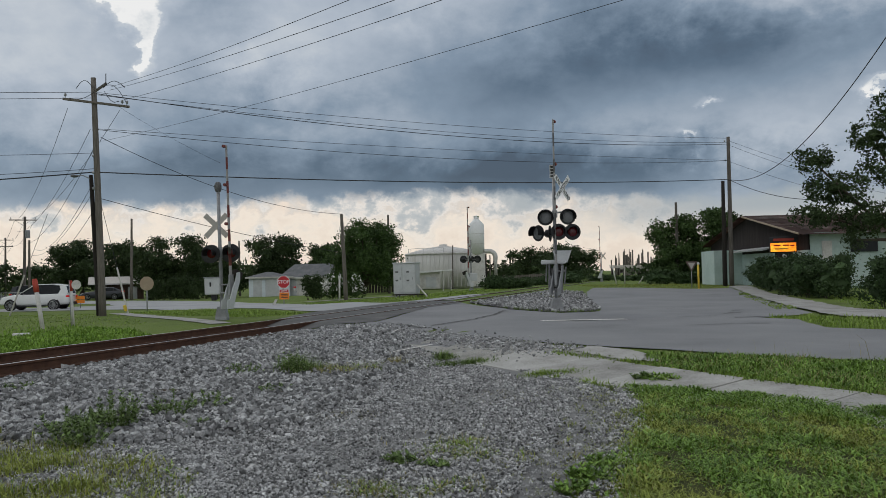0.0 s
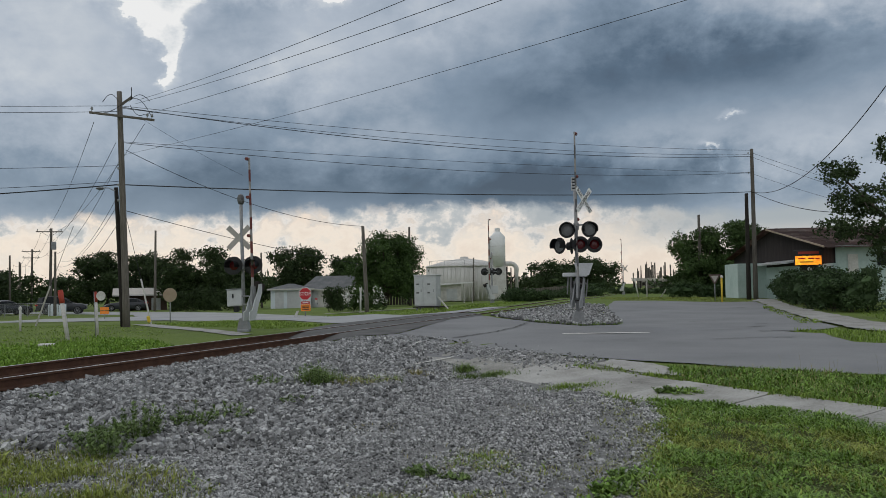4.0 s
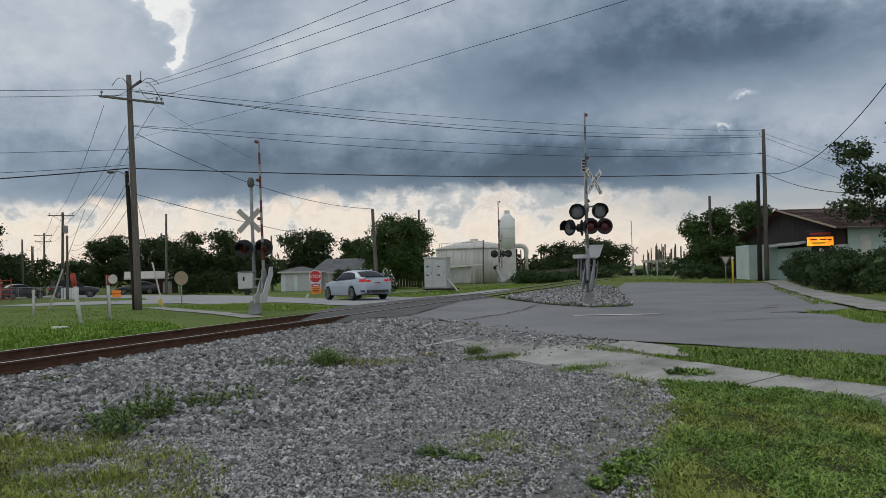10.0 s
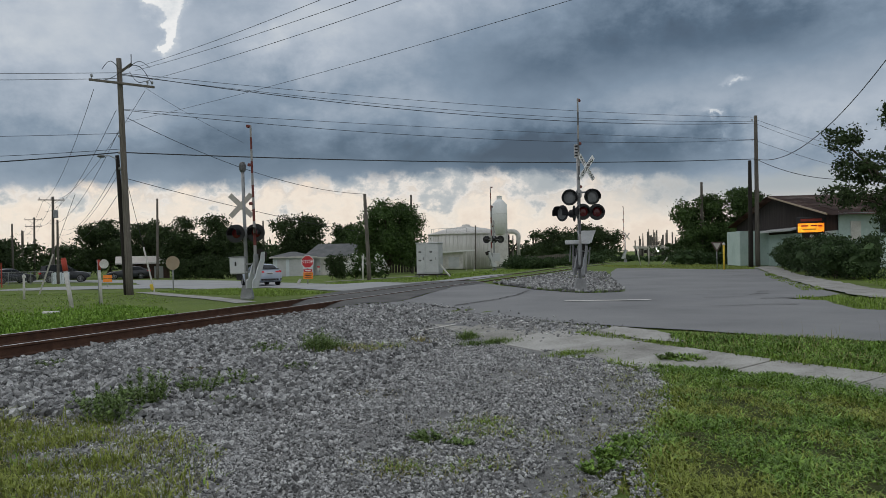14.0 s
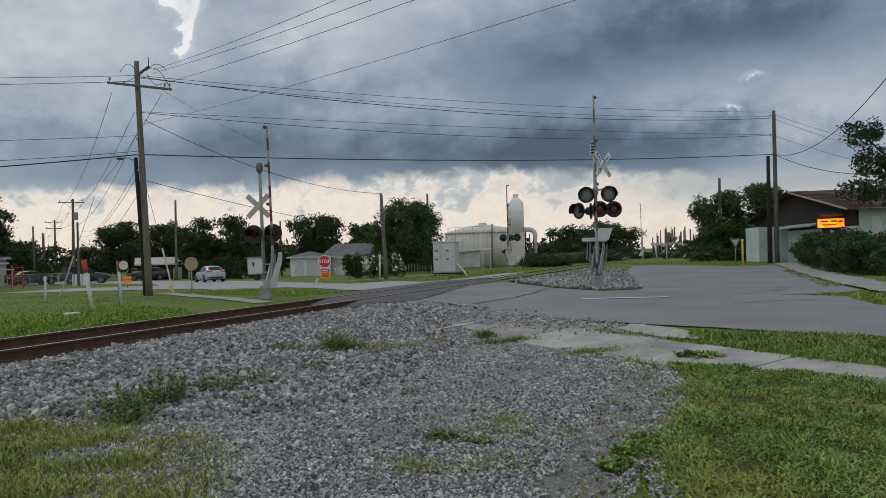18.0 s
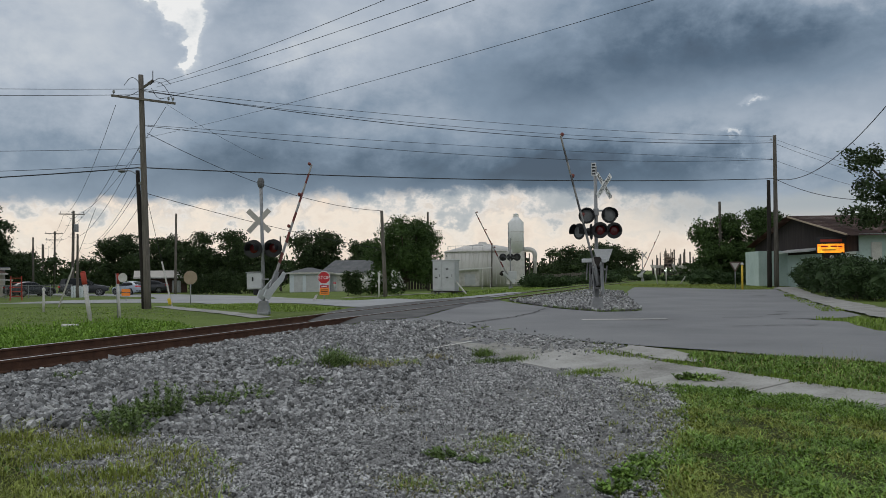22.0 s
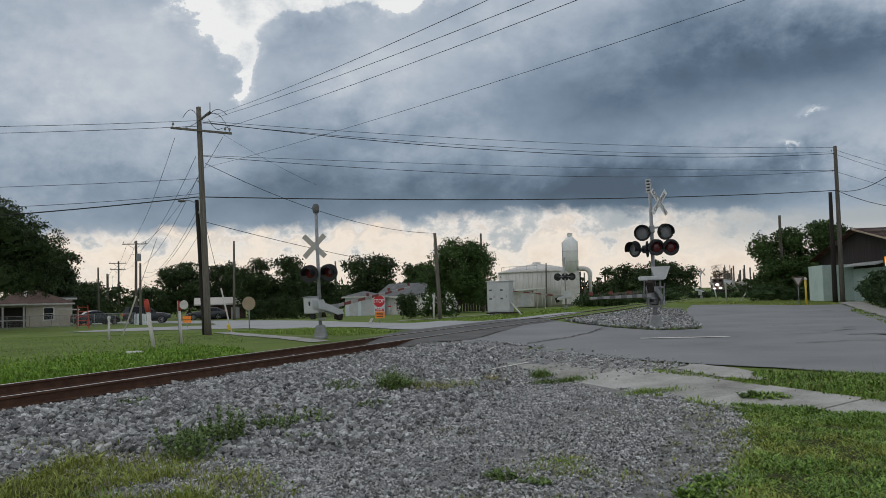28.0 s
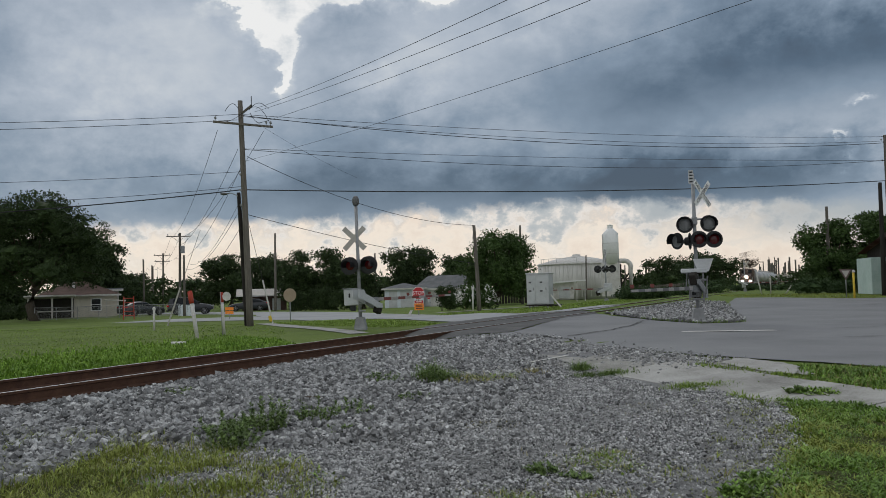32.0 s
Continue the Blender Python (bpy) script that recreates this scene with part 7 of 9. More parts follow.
TRACKGRASS = material("trackside_weeds", [(0.105, 0.205, 0.020), (0.17, 0.29, 0.036), (0.25, 0.355, 0.075)], 0.9, 0.7, bump=0, vary=0.35, island=True, spec=0.25)
BEYOND = []
while len(BEYOND) < 24000:
    y = _r.uniform(9, 30)
    s = -2.0 - abs(_r.normal()) * 2.6
    x = track_x(y) + s / 0.95
    if inside(SIDE_PATH, x, y) or (s < -6.0 and _r.random() < 0.6) or road_side(x, y) > -0.6 - 4.0:
        continue
    BEYOND.append((x, y))
blades("trackside_grass", BEYOND, 0.05, 0.15, 0.020, TRACKGRASS, "bright green weedy grass beyond the track", 39, 0.5, 0.3)
LAWN = [(-40, 30), (-14, 18), (-8.5, 24.5), (-16.5, 41.0), (-26, 47), (-40, 46)]
blades("lawn_grass", scatter(_r, LAWN, 12000), 0.02, 0.055, 0.03, M["grass"], "short mown grass of the lawn beyond the track", 40, 0.8)
KNOLL = [(-6.5, 27.5), (-4.6, 29.0), (-8.3, 35.6), (-13.2, 42.4), (-15.4, 40.6), (-10.4, 31.8)]
blades("lawn_grass", scatter(_r, KNOLL, 7000), 0.03, 0.10, 0.03, M["grass"], "green grass round the crossing signal", 41, 0.7)
GREEN2 = [(-7.8, 46.6), (-2.6, 39.2), (-0.8, 42.0), (1.5, 47.0), (4.8, 60.0), (6.4, 72.0), (0.8, 61.4), (-8.0, 50.0)]
blades("lawn_grass", scatter(_r, GREEN2, 6000), 0.04, 0.12, 0.045, M["grass"], "green grass round the signal cabinet", 42, 0.7)
isl_g = patchy(scatter(_r, [(3.9, 26.5), (5.2, 26.6), (7.9, 46.0), (6.8, 50.0), (4.6, 42.0), (3.6, 33.0)], 4200), _r, 0.5, -0.05)
blades("island_grass", isl_g[::2], 0.03, 0.11, 0.022, VY, "yellow-green grass on the traffic island", 43, 0.6)
isl_g = scatter(_r, [(2.2, 28.4), (2.5, 27.0), (3.7, 24.7), (5.0, 25.2), (5.2, 26.0), (3.7, 25.6), (2.8, 27.6)], 900)
blades("island_grass", isl_g, 0.04, 0.12, 0.02, M["weed"], "dark weeds along the island's edge", 44, 0.7)
RSTRIP = [(8.3, 17.0), (8.5, 18.4), (8.9, 19.8), (8.4, 20.9), (9.6, 21.4), (10.2, 20.4), (13.0, 16.6), (15.0, 13.4), (14.6, 11.0), (9.7, 15.4)]
blades("strip_grass", scatter(_r, RSTRIP, 5000), 0.05, 0.14, 0.018, M["grass"], "patchy grass at the far kerb", 45, 0.7)
RLAWN = [(12.2, 22.0), (13.0, 25.0), (17.0, 36.0), (24.0, 38.0), (24.0, 22.0), (17.0, 16.0)]
blades("lawn_grass", scatter(_r, RLAWN, 9000), 0.03, 0.10, 0.03, M["grass"], "grass behind the sidewalk and hedge", 46, 0.7)
KERB = [(11.0, 24.6), (11.9, 28.6), (14.4, 37.4), (16.2, 43.0), (15.9, 43.0), (14.0, 37.6), (11.3, 28.2), (10.2, 24.4)]
blades("strip_grass", patchy(scatter(_r, KERB, 1500), _r, 0.8, 0.0), 0.04, 0.12, 0.03, M["grass"], "ragged grass along the far sidewalk's edge", 53, 0.7)
FARR = [(11.2, 58.2), (14.2, 57.6), (16.0, 52.6), (18.2, 51.6), (19.8, 55.2), (22.0, 58.0), (22.0, 76.0), (12.5, 76.0)]
blades("rough_grass", scatter(_r, FARR, 3000), 0.03, 0.09, 0.05, VY, "rough yellow-green grass beyond the side street", 47, 0.6)


WEEDG = material("dusty_weed_leaves", [(0.075, 0.125, 0.032), (0.125, 0.19, 0.052), (0.195, 0.265, 0.085)], 2.0, 0.7, bump=0, vary=0.4, island=True, spec=0.25)


def weed(at, h, w, n, seed, mat, label="leafy green weed growing in the gravel", leaf=0.028):
    """A weed: thin stems with many small pointed leaves."""
    rng = np.random.default_rng(seed)
    top = thing("weed", (at[0], at[1], height(*at) - 0.01), 0, label, "weed", "weeds")
    bm = bmesh.new()
    V, F = [], []
    for k in range(n):
        a, r = rng.uniform(0, 6.28), w * 0.5 * math.sqrt(rng.uniform(0, 1))
        p0 = Vector((r * math.cos(a) * 0.6, r * math.sin(a) * 0.6, 0))
        hh = h * rng.uniform(0.45, 1.0) * (1 - 0.5 * (r / (w * 0.5)) ** 2)
        p1 = p0 + Vector((r * 0.5 * math.cos(a) + rng.normal() * 0.02, r * 0.5 * math.sin(a) + rng.normal() * 0.02, hh))
        rod(bm, p0, p1, 0.004, 0.002, 3, False)
        for q in range(int(16 + 60 * hh)):
            t = rng.uniform(0.12, 1.0)
            c = np.array(p0.lerp(p1, t))
            b, up = rng.uniform(0, 6.28), rng.uniform(0.1, 0.9)
            d = np.array((math.cos(b), math.sin(b), up))
            s = leaf * rng.uniform(0.7, 1.5)
            side = np.array((-math.sin(b), math.cos(b), 0)) * s * 0.36
            base = len(V)
            V += [tuple(c), tuple(c + d * s * 0.55 + side), tuple(c + d * s * 1.3), tuple(c + d * s * 0.55 - side)]
            F.append((base, base + 1, base + 2, base + 3))
    part("stem", bm, mat, top)["kind"] = "stuff"
    raw("leaves", V, F, mat, top)


for k, (x, y, h, w, n) in enumerate(((-2.25, 12.6, 0.42, 0.5, 26), (-3.35, 8.45, 0.42, 0.55, 34), (-3.6, 8.1, 0.30, 0.7, 26), (-3.4, 7.75, 0.28, 0.6, 22), (-3.0, 9.2, 0.30, 0.55, 22), (-2.75, 9.8, 0.22, 0.5, 14),
                                      (-3.0, 12.6, 0.20, 0.55, 18), (-5.35, 10.4, 0.16, 0.45, 12), (-2.5, 8.45, 0.10, 0.6, 16), (-2.2, 10.9, 0.14, 0.5, 12), (-0.31, 6.75, 0.09, 0.28, 10), (-0.04, 6.6, 0.07, 0.24, 8),
                                      (1.12, 6.1, 0.12, 0.32, 22), (0.95, 5.75, 0.09, 0.28, 14), (1.3, 6.5, 0.11, 0.3, 16), (3.0, 11.05, 0.05, 0.6, 60), (2.75, 11.1, 0.12, 0.3, 14))):
    weed((x, y), h * 1.2, w * 1.05, int(n * 1.8), 200 + k, VG if 12 <= k <= 15 else WEEDG, leaf=0.026, label="dark green creeping weeds on the slab" if k == 15 else "leafy green weed growing in the gravel")


def tuft_patch(at, rx, ry, n, lo, hi, mat, label, seed, turn=0.0, width=0.007):
    rng = np.random.default_rng(seed)
    out = []
    c, s = math.cos(turn), math.sin(turn)
    for k in range(n):
        a, r = rng.normal() * 0.45, rng.normal() * 0.45
        out.append((at[0] + c * a * rx - s * r * ry, at[1] + s * a * rx + c * r * ry))
    blades("grass_patch", out, lo, hi, width, mat, label, seed, 0.9, 0.2)


for k, (x, y, rx, ry, n, lo, hi, mm) in enumerate(((-2.2, 13.1, 0.35, 0.4, 1300, 0.08, 0.36, "weed"), (-1.75, 12.9, 0.6, 0.45, 1700, 0.06, 0.22, "grass_dry"), (-1.6, 13.0, 0.6, 0.4, 1500, 0.06, 0.2, "grass"), (0.45, 13.6, 0.55, 0.25, 1600, 0.04, 0.13, "weed"), (0.1, 14.3, 0.2, 0.2, 500, 0.06, 0.2, "weed"),
                                                   (-0.75, 14.1, 0.25, 0.2, 260, 0.06, 0.2, "grass_dry"), (0.2, 7.2, 0.42, 0.45, 1300, 0.03, 0.09, "grass"), (0.2, 7.2, 0.5, 0.5, 900, 0.03, 0.08, "grass_dry"), (-1.1, 9.0, 0.45, 0.35, 700, 0.02, 0.06, "grass_dry"),
                                                   (-0.25, 5.95, 0.5, 0.35, 1100, 0.03, 0.08, "grass"), (-0.25, 5.95, 0.6, 0.4, 900, 0.03, 0.08, "grass_dry"), (1.7, 12.0, 0.5, 0.2, 900, 0.04, 0.12, "grass"), (0.9, 10.2, 0.9, 0.5, 500, 0.02, 0.06, "grass_dry"))):
    tuft_patch((x, y), rx, ry, n, lo, hi, M[mm], "patch of short grass growing through gravel", 300 + k)

rim_pts = []
for k in range(5200):
    t = _r.uniform(0, 13.0)
    side = _r.random() < 0.55
    a = Vector((0.52, 13.60)) if side else Vector((1.62, 14.28))
    p = a + Vector((0.530, -0.848)) * t + Vector((0.848, 0.530)) * (_r.normal() * 0.07 - (0.05 if side else -0.05))
    if noise.noise(Vector((p.x * 1.1, p.y * 1.1, 3.0))) > -0.25 and (t > 2.2 or not side):
        rim_pts.append((p.x, p.y))
blades("sidewalk_edge_grass", rim_pts, 0.03, 0.10, 0.008, M["grass"], "grass creeping over the sidewalk's edges", 48, 0.9, 0.3, lift=0.02)
joint_pts = []
for k in range(900):
    i = int(_r.uniform(2, 9))
    p = Vector((0.52, 13.60)) + Vector((0.530, -0.848)) * (1.5 * i - 0.025 + _r.normal() * 0.012) + Vector((0.848, 0.530)) * _r.uniform(0, 1.28)
    if noise.noise(Vector((p.x * 2.1, p.y * 2.1, 5.0))) > 0.0:
        joint_pts.append((p.x, p.y))
blades("joint_grass", joint_pts, 0.02, 0.05, 0.006, M["grass_dry"], "short grass growing in the slab joints", 49, 0.9, 0.2)

for x, y, L, a, r in ((-3.75, 10.6, 0.75, 4, 0.03), (-2.75, 8.4, 0.9, 12, 0.022), (-2.4, 10.8, 0.9, -8, 0.02), (-3.95, 18.6, 0.5, 40, 0.04), (-3.75, 19.4, 0.4, 60, 0.035), (-4.3, 17.6, 0.5, 35, 0.04)):
    bm = bmesh.new()
    pts = [(-L / 2 + L * k / 6, 0.02 * math.sin(2.1 * k), 0.02 * math.cos(1.3 * k)) for k in range(7)]
    pipe(bm, pts, r, 7)
    tagged(link("old_tie_piece", bm, M["tie"]), "dark weathered piece of wood in the gravel", "wood").matrix_basis = pose(x, y, height(x, y) + r, 0, 0, a)

# ---------------------------------------------------------------- vehicles
TYRE = material("tyre_rubber", [(0.012, 0.012, 0.012), (0.026, 0.026, 0.026)], 8, 0.85, bump=0.2, spec=0.25)
RIMM = material("alloy_rim", [(0.22, 0.225, 0.23), (0.36, 0.365, 0.37)], 6, 0.4, metal=0.5, bump=0)
SILVER = material("silver_car_paint", [(0.40, 0.455, 0.54), (0.44, 0.495, 0.58)], 1.0, 0.34, metal=0.0, bump=0, spec=0.6)
DARKCAR = material("dark_car_paint", [(0.022, 0.024, 0.030), (0.035, 0.038, 0.045)], 1.0, 0.3, metal=0.2, bump=0, spec=0.6)
WHITECAR = material("white_car_paint", [(0.66, 0.66, 0.65), (0.72, 0.72, 0.71)], 1.0, 0.3, bump=0, spec=0.6)
TAIL = material("tail_lamp", [(0.42, 0.008, 0.010), (0.62, 0.02, 0.02)], 6, 0.25, bump=0, glow=0.22)

SUV = dict(
    body=[(-0.95, 0.70, 0.55, 0.90), (-0.90, 0.84, 0.42, 1.05), (-0.6, 0.90, 0.36, 1.10), (0.3, 0.93, 0.33, 1.08), (1.6, 0.93, 0.33, 1.06), (2.2, 0.92, 0.34, 1.08), (2.8, 0.91, 0.36, 1.02), (3.3, 0.86, 0.40, 0.92), (3.5, 0.76, 0.46, 0.78), (3.55, 0.66, 0.50, 0.66)],
    cabin=[(-0.88, 1.10, 0.78), (-0.70, 1.60, 0.64), (0.2, 1.72, 0.62), (1.0, 1.71, 0.62), (1.4, 1.64, 0.64), (2.25, 1.08, 0.78)],
    wheel=0.36, base=2.75, half=0.80, roofseg=(1, 4))


def curve(table):
    """A smooth function through (x, value) pairs."""
    xs, vs = [a for a, b in table], [b for a, b in table]
    return lambda x: float(sum(np.interp(x + d, xs, vs) for d in (-0.06, -0.03, 0.0, 0.03, 0.06)) / 5)


WIDE = curve([(-1.03, 0.62), (-0.98, 0.75), (-0.85, 0.835), (-0.5, 0.885), (0.2, 0.905), (1.5, 0.905), (2.6, 0.90), (3.1, 0.865), (3.4, 0.79), (3.6, 0.66), (3.72, 0.45)])
DECK = curve([(-1.03, 0.92), (-0.99, 1.04), (-0.9, 1.075), (-0.6, 1.07), (-0.3, 1.03), (0.3, 0.99), (1.0, 0.965), (2.0, 0.95), (2.2, 0.945), (2.7, 0.90), (3.2, 0.80), (3.5, 0.69), (3.72, 0.52)])
SILL = curve([(-1.03, 0.36), (-0.8, 0.28), (-0.4, 0.22), (2.4, 0.21), (3.3, 0.20), (3.72, 0.26)])
ROOF = curve([(-0.66, 1.06), (-0.4, 1.19), (-0.15, 1.30), (0.1, 1.375), (0.5, 1.425), (1.0, 1.437), (1.35, 1.41), (1.6, 1.33), (1.9, 1.16), (2.24, 0.945)])
EAVE = curve([(-0.66, 0.70), (-0.2, 0.635), (0.3, 0.595), (1.0, 0.585), (1.4, 0.60), (1.8, 0.66), (2.24, 0.74)])
FLANK = [(0.0, 0.925), (0.1, 0.965), (0.3, 0.992), (0.5, 1.0), (0.66, 0.998), (0.70, 0.975), (0.82, 0.958), (0.93, 0.915), (1.0, 0.86)]


def flank_y(x, z):
    """Half width of the sedan's side at a height."""
    t = (z - 0.2) / (DECK(x) - 0.2)
    return WIDE(x) * float(np.interp(t, [a for a, b in FLANK], [b for a, b in FLANK]))


def cabin_pt(x, v):
    """A point on the sedan's greenhouse: v runs from the belt line (0) over the roof's edge (1) to its middle (2)."""
    zb, zr, we = DECK(x) - 0.012, ROOF(x), EAVE(x)
    wb = max(we, min(0.80, WIDE(x) * 0.885))
    if v <= 1:
        return wb + (we - wb) * v + 0.035 * math.sin(math.pi * v), zb + (zr - 0.05 - zb) * v
    u = v - 1
    return we * (1 - u) ** 0.8, zr - 0.05 + 0.06 * (1 - (1 - u) ** 2.4)


def skin(fun, us, vs, side=1):
    """A sheet over two lists of parameters."""
    bm = bmesh.new()
    g = [[bm.verts.new(fun(u, v)) for v in vs] for u in us]
    for a, b in zip(g, g[1:]):
        for j in range(len(vs) - 1):
            q = (a[j], b[j], b[j + 1], a[j + 1])
            bm.faces.new(q if side > 0 else q[::-1])
    return bm


def sedan(paint, label):
    """A four-door sedan; origin on the ground under the middle of its rear axle, x points ahead."""
    top = thing("car", (0, 0, 0), 0, label, "car", "cars")
    axles, r, arch = (0.0, 2.81), 0.335, 0.385
    bm = bmesh.new()
    rings = []
    for x in [-1.03 + 4.75 * k / 110 for k in range(111)]:
        lo, hi = SILL(x), DECK(x)
        for ax in axles:
            if abs(x - ax) < arch:
                lo = max(lo, r + math.sqrt(arch ** 2 - (x - ax) ** 2) * 0.98)
        half = [(0.0, lo), (flank_y(x, lo) * 0.86, lo)]
        half += [(flank_y(x, lo + (hi - lo) * f), lo + (hi - lo) * f) for f in (0.0, 0.06, 0.16, 0.3, 0.45, 0.58, 0.64, 0.68, 0.74, 0.82, 0.9, 0.96, 1.0)]
        half += [(WIDE(x) * 0.62, hi + 0.022), (WIDE(x) * 0.3, hi + 0.034), (0.0, hi + 0.038)]
        rings.append([bm.verts.new((x, y, z)) for y, z in half] + [bm.verts.new((x, -y, z)) for y, z in half[-2:0:-1]])
    n = len(rings[0])
    for a, b in zip(rings, rings[1:]):
        for j in range(n):
            bm.faces.new((a[j], a[(j + 1) % n], b[(j + 1) % n], b[j]))
    bm.faces.new(rings[0][::-1])
    bm.faces.new(rings[-1])
    body = part("body", bm, paint, top, "", True)
    xs = [-0.64 + 2.86 * k / 60 for k in range(61)]
    bm = bmesh.new()
    g = []
    for x in xs:
        h = [cabin_pt(x, v) for v in (0, 0.25, 0.5, 0.75, 1.0, 1.12, 1.3, 1.6, 2.0)]
        g.append([bm.verts.new((x, y, z)) for y, z in h] + [bm.verts.new((x, -y, z)) for y, z in h[-2::-1]])
    for a, b in zip(g, g[1:]):
        for j in range(len(a) - 1):
            bm.faces.new((a[j], a[j + 1], b[j + 1], b[j]))
    part("roof", bm, paint, body, "painted roof and pillars", True)
    fr = [k / 10 for k in range(11)]
    for side in (1, -1):
        # glass of the doors: front, rear, and the small pane behind with its kinked edge
        for x0, x1, bend0, bend1 in ((1.00, 1.93, 0.0, -0.30), (0.12, 0.93, 0.0, 0.0), (-0.30, 0.06, 0.30, 0.0)):
            def pane(u, v, x0=x0, x1=x1, bend0=bend0, bend1=bend1):
                vv = 0.07 + 0.83 * v
                x = (x0 + bend0 * v) * (1 - u) + (x1 + bend1 * v * 0.6) * u
                y, z = cabin_pt(x, vv)
                return x, side * (y + 0.007), z
            part("side_glass", skin(pane, fr, fr, -side), M["glass"], body, "dark tinted side glass", True)
        bm = skin(lambda u, v: (-0.34 + 2.3 * u, side * (cabin_pt(-0.34 + 2.3 * u, 0.03 + 0.03 * v)[0] + 0.009), cabin_pt(-0.34 + 2.3 * u, 0.03 + 0.03 * v)[1]), fr, (0, 1), -side)
        part("window_trim", bm, M["black"], body, "black trim under the windows")
        for xa, xb in ((0.92, 1.01), (0.05, 0.13)):
            bm = skin(lambda u, v: (xa + (xb - xa) * u, side * (cabin_pt(xa + (xb - xa) * u, 0.05 + 0.86 * v)[0] + 0.005), cabin_pt(xa + (xb - xa) * u, 0.05 + 0.86 * v)[1]), (0, 1), fr, -side)
            part("door_pillar", bm, M["black"], body, "black pillar between the windows")
        bm = bmesh.new()
        box(bm, (0.13, 0.21, 0.12), (1.80, side * 0.95, 1.00), (0, 0, side * 8), 0.035)
        rod(bm, (1.84, side * 0.82, 0.95), (1.80, side * 0.92, 0.97), 0.02)
        part("mirror", bm, M["black"], body)
        # wrap-round tail light and dark lower bumper follow the body's corner
        def corner(x, z, rise=0.010):
            return (x, side * (flank_y(x, z) + rise), z) if x > -1.03 else (-1.042, side * (-1.03 - x) * 10.0, z)
        xs_t = [-0.72 - 0.308 * k / 12 for k in range(13)]
        bm = skin(lambda u, v: corner(xs_t[u], (0.885 if u < 2 else 0.865 - 0.015 * u / 12) + v * (0.10 + 0.03 * min(1.0, u / 5))), range(13), (0, 0.35, 0.7, 1), side)
        light = part("tail_light", bm, TAIL, body, "red wrap-around tail light", True)
        bm = bmesh.new()
        box(bm, (0.02, 0.22, 0.10), (-1.038, side * 0.48, 0.905), bevel=0.006)
        part("inner_light", bm, TAIL, light)
        xs_b = [-0.86 - 0.168 * k / 8 for k in range(9)]
        bm = skin(lambda u, v: corner(xs_b[u], 0.37 + 0.09 * v), range(9), (0, 1), side)
        part("bumper_corner", bm, M["black"], body, "dark corner of the lower bumper")
        bm = bmesh.new()
        lathe(bm, [(0.028, 0.0), (0.04, 0.0), (0.04, 0.08), (0.028, 0.08)], 12, at=(-1.0, side * 0.42, 0.36), rot=(0, -90, 0), ring=True)
        part("tailpipe", bm, RIMM, body)
        bm = bmesh.new()
        box(bm, (0.22, 0.30, 0.10), (3.42, side * 0.60, 0.66), (0, 8, -side * 30), 0.03)
        part("headlight", bm, RIMM, body)
        for xa in (1.98, 0.98, 0.16):
            ff = [0.27 + 0.66 * k / 12 for k in range(13)]
            bm = skin(lambda u, v: (xa + 0.006 * v - (0.16 * max(0.0, 0.62 - u) if xa < 0.5 else 0.0), side * (flank_y(xa, u) + 0.003), u), ff, (0, 1), side)
            part("door_gap", bm, M["black"], body)
        for xa in (1.12, 0.26):
            bm = bmesh.new()
            box(bm, (0.19, 0.03, 0.028), (xa, side * (flank_y(xa, 0.83) + 0.014), 0.83), bevel=0.008)
            part("door_handle", bm, paint, body)
        # sill line; the upper strip paints a dark reflection along the doors
        for z0, z1, xa, xb in ((0.215, 0.245, 0.42, 2.38), (0.335, 0.350, 0.5, 2.32)):
            bm = skin(lambda u, v: (xa + (xb - xa) * u, side * (flank_y(xa + (xb - xa) * u, z0 + (z1 - z0) * v) + 0.004), z0 + (z1 - z0) * v), fr, (0, 1), -side)
            part("side_skirt", bm, M["black"], body, "dark sill line or painted reflection line")
    bm = bmesh.new()
    box(bm, (0.05, 1.15, 0.13), (-1.02, 0, 0.40), bevel=0.015)
    part("rear_diffuser", bm, M["black"], body, "black lower bumper")
    us = [k / 8 - 1 for k in range(17)]
    for nm, xa, xb in (("rear_window", -0.56, 0.02), ("windscreen", 1.44, 2.12)):
        def pane(u, v, xa=xa, xb=xb):
            x = xa + (xb - xa) * u
            y, z = cabin_pt(x, 2 - 0.86 * abs(v))
            return x, math.copysign(y, v), z + 0.008
        part(nm, skin(pane, fr, us), M["glass"], body, "", True)
    bm = bmesh.new()
    box(bm, (0.03, 0.46, 0.13), (-1.045, 0, 0.80), bevel=0.004)
    plate = part("licence_plate", bm, M["dirty_white"], body)
    bm = bmesh.new()
    box(bm, (0.008, 0.34, 0.05), (-1.064, 0, 0.80))
    part("plate_bar", bm, M["lens_clear"], plate)
    bm = bmesh.new()
    box(bm, (0.15, 1.22, 0.022), (-0.98, 0, 1.105), (0, 12, 0), 0.008)
    part("spoiler", bm, M["black"], body, "black lip on the boot lid")
    bm = bmesh.new()
    prism(bm, [(-0.08, 0.0), (0.09, 0.0), (-0.05, 0.06)], 0.03, pose(0.22, 0, 1.40))
    part("antenna_fin", bm, paint, body)
    bm = bmesh.new()
    for ax in axles:
        box(bm, (2 * arch - 0.04, 1.52, 0.5), (ax, 0, 0.46))
    box(bm, (3.9, 1.5, 0.1), (1.3, 0, 0.27))
    part("underbody", bm, M["black"], body, "dark wheel housings and floor")
    wheels = []
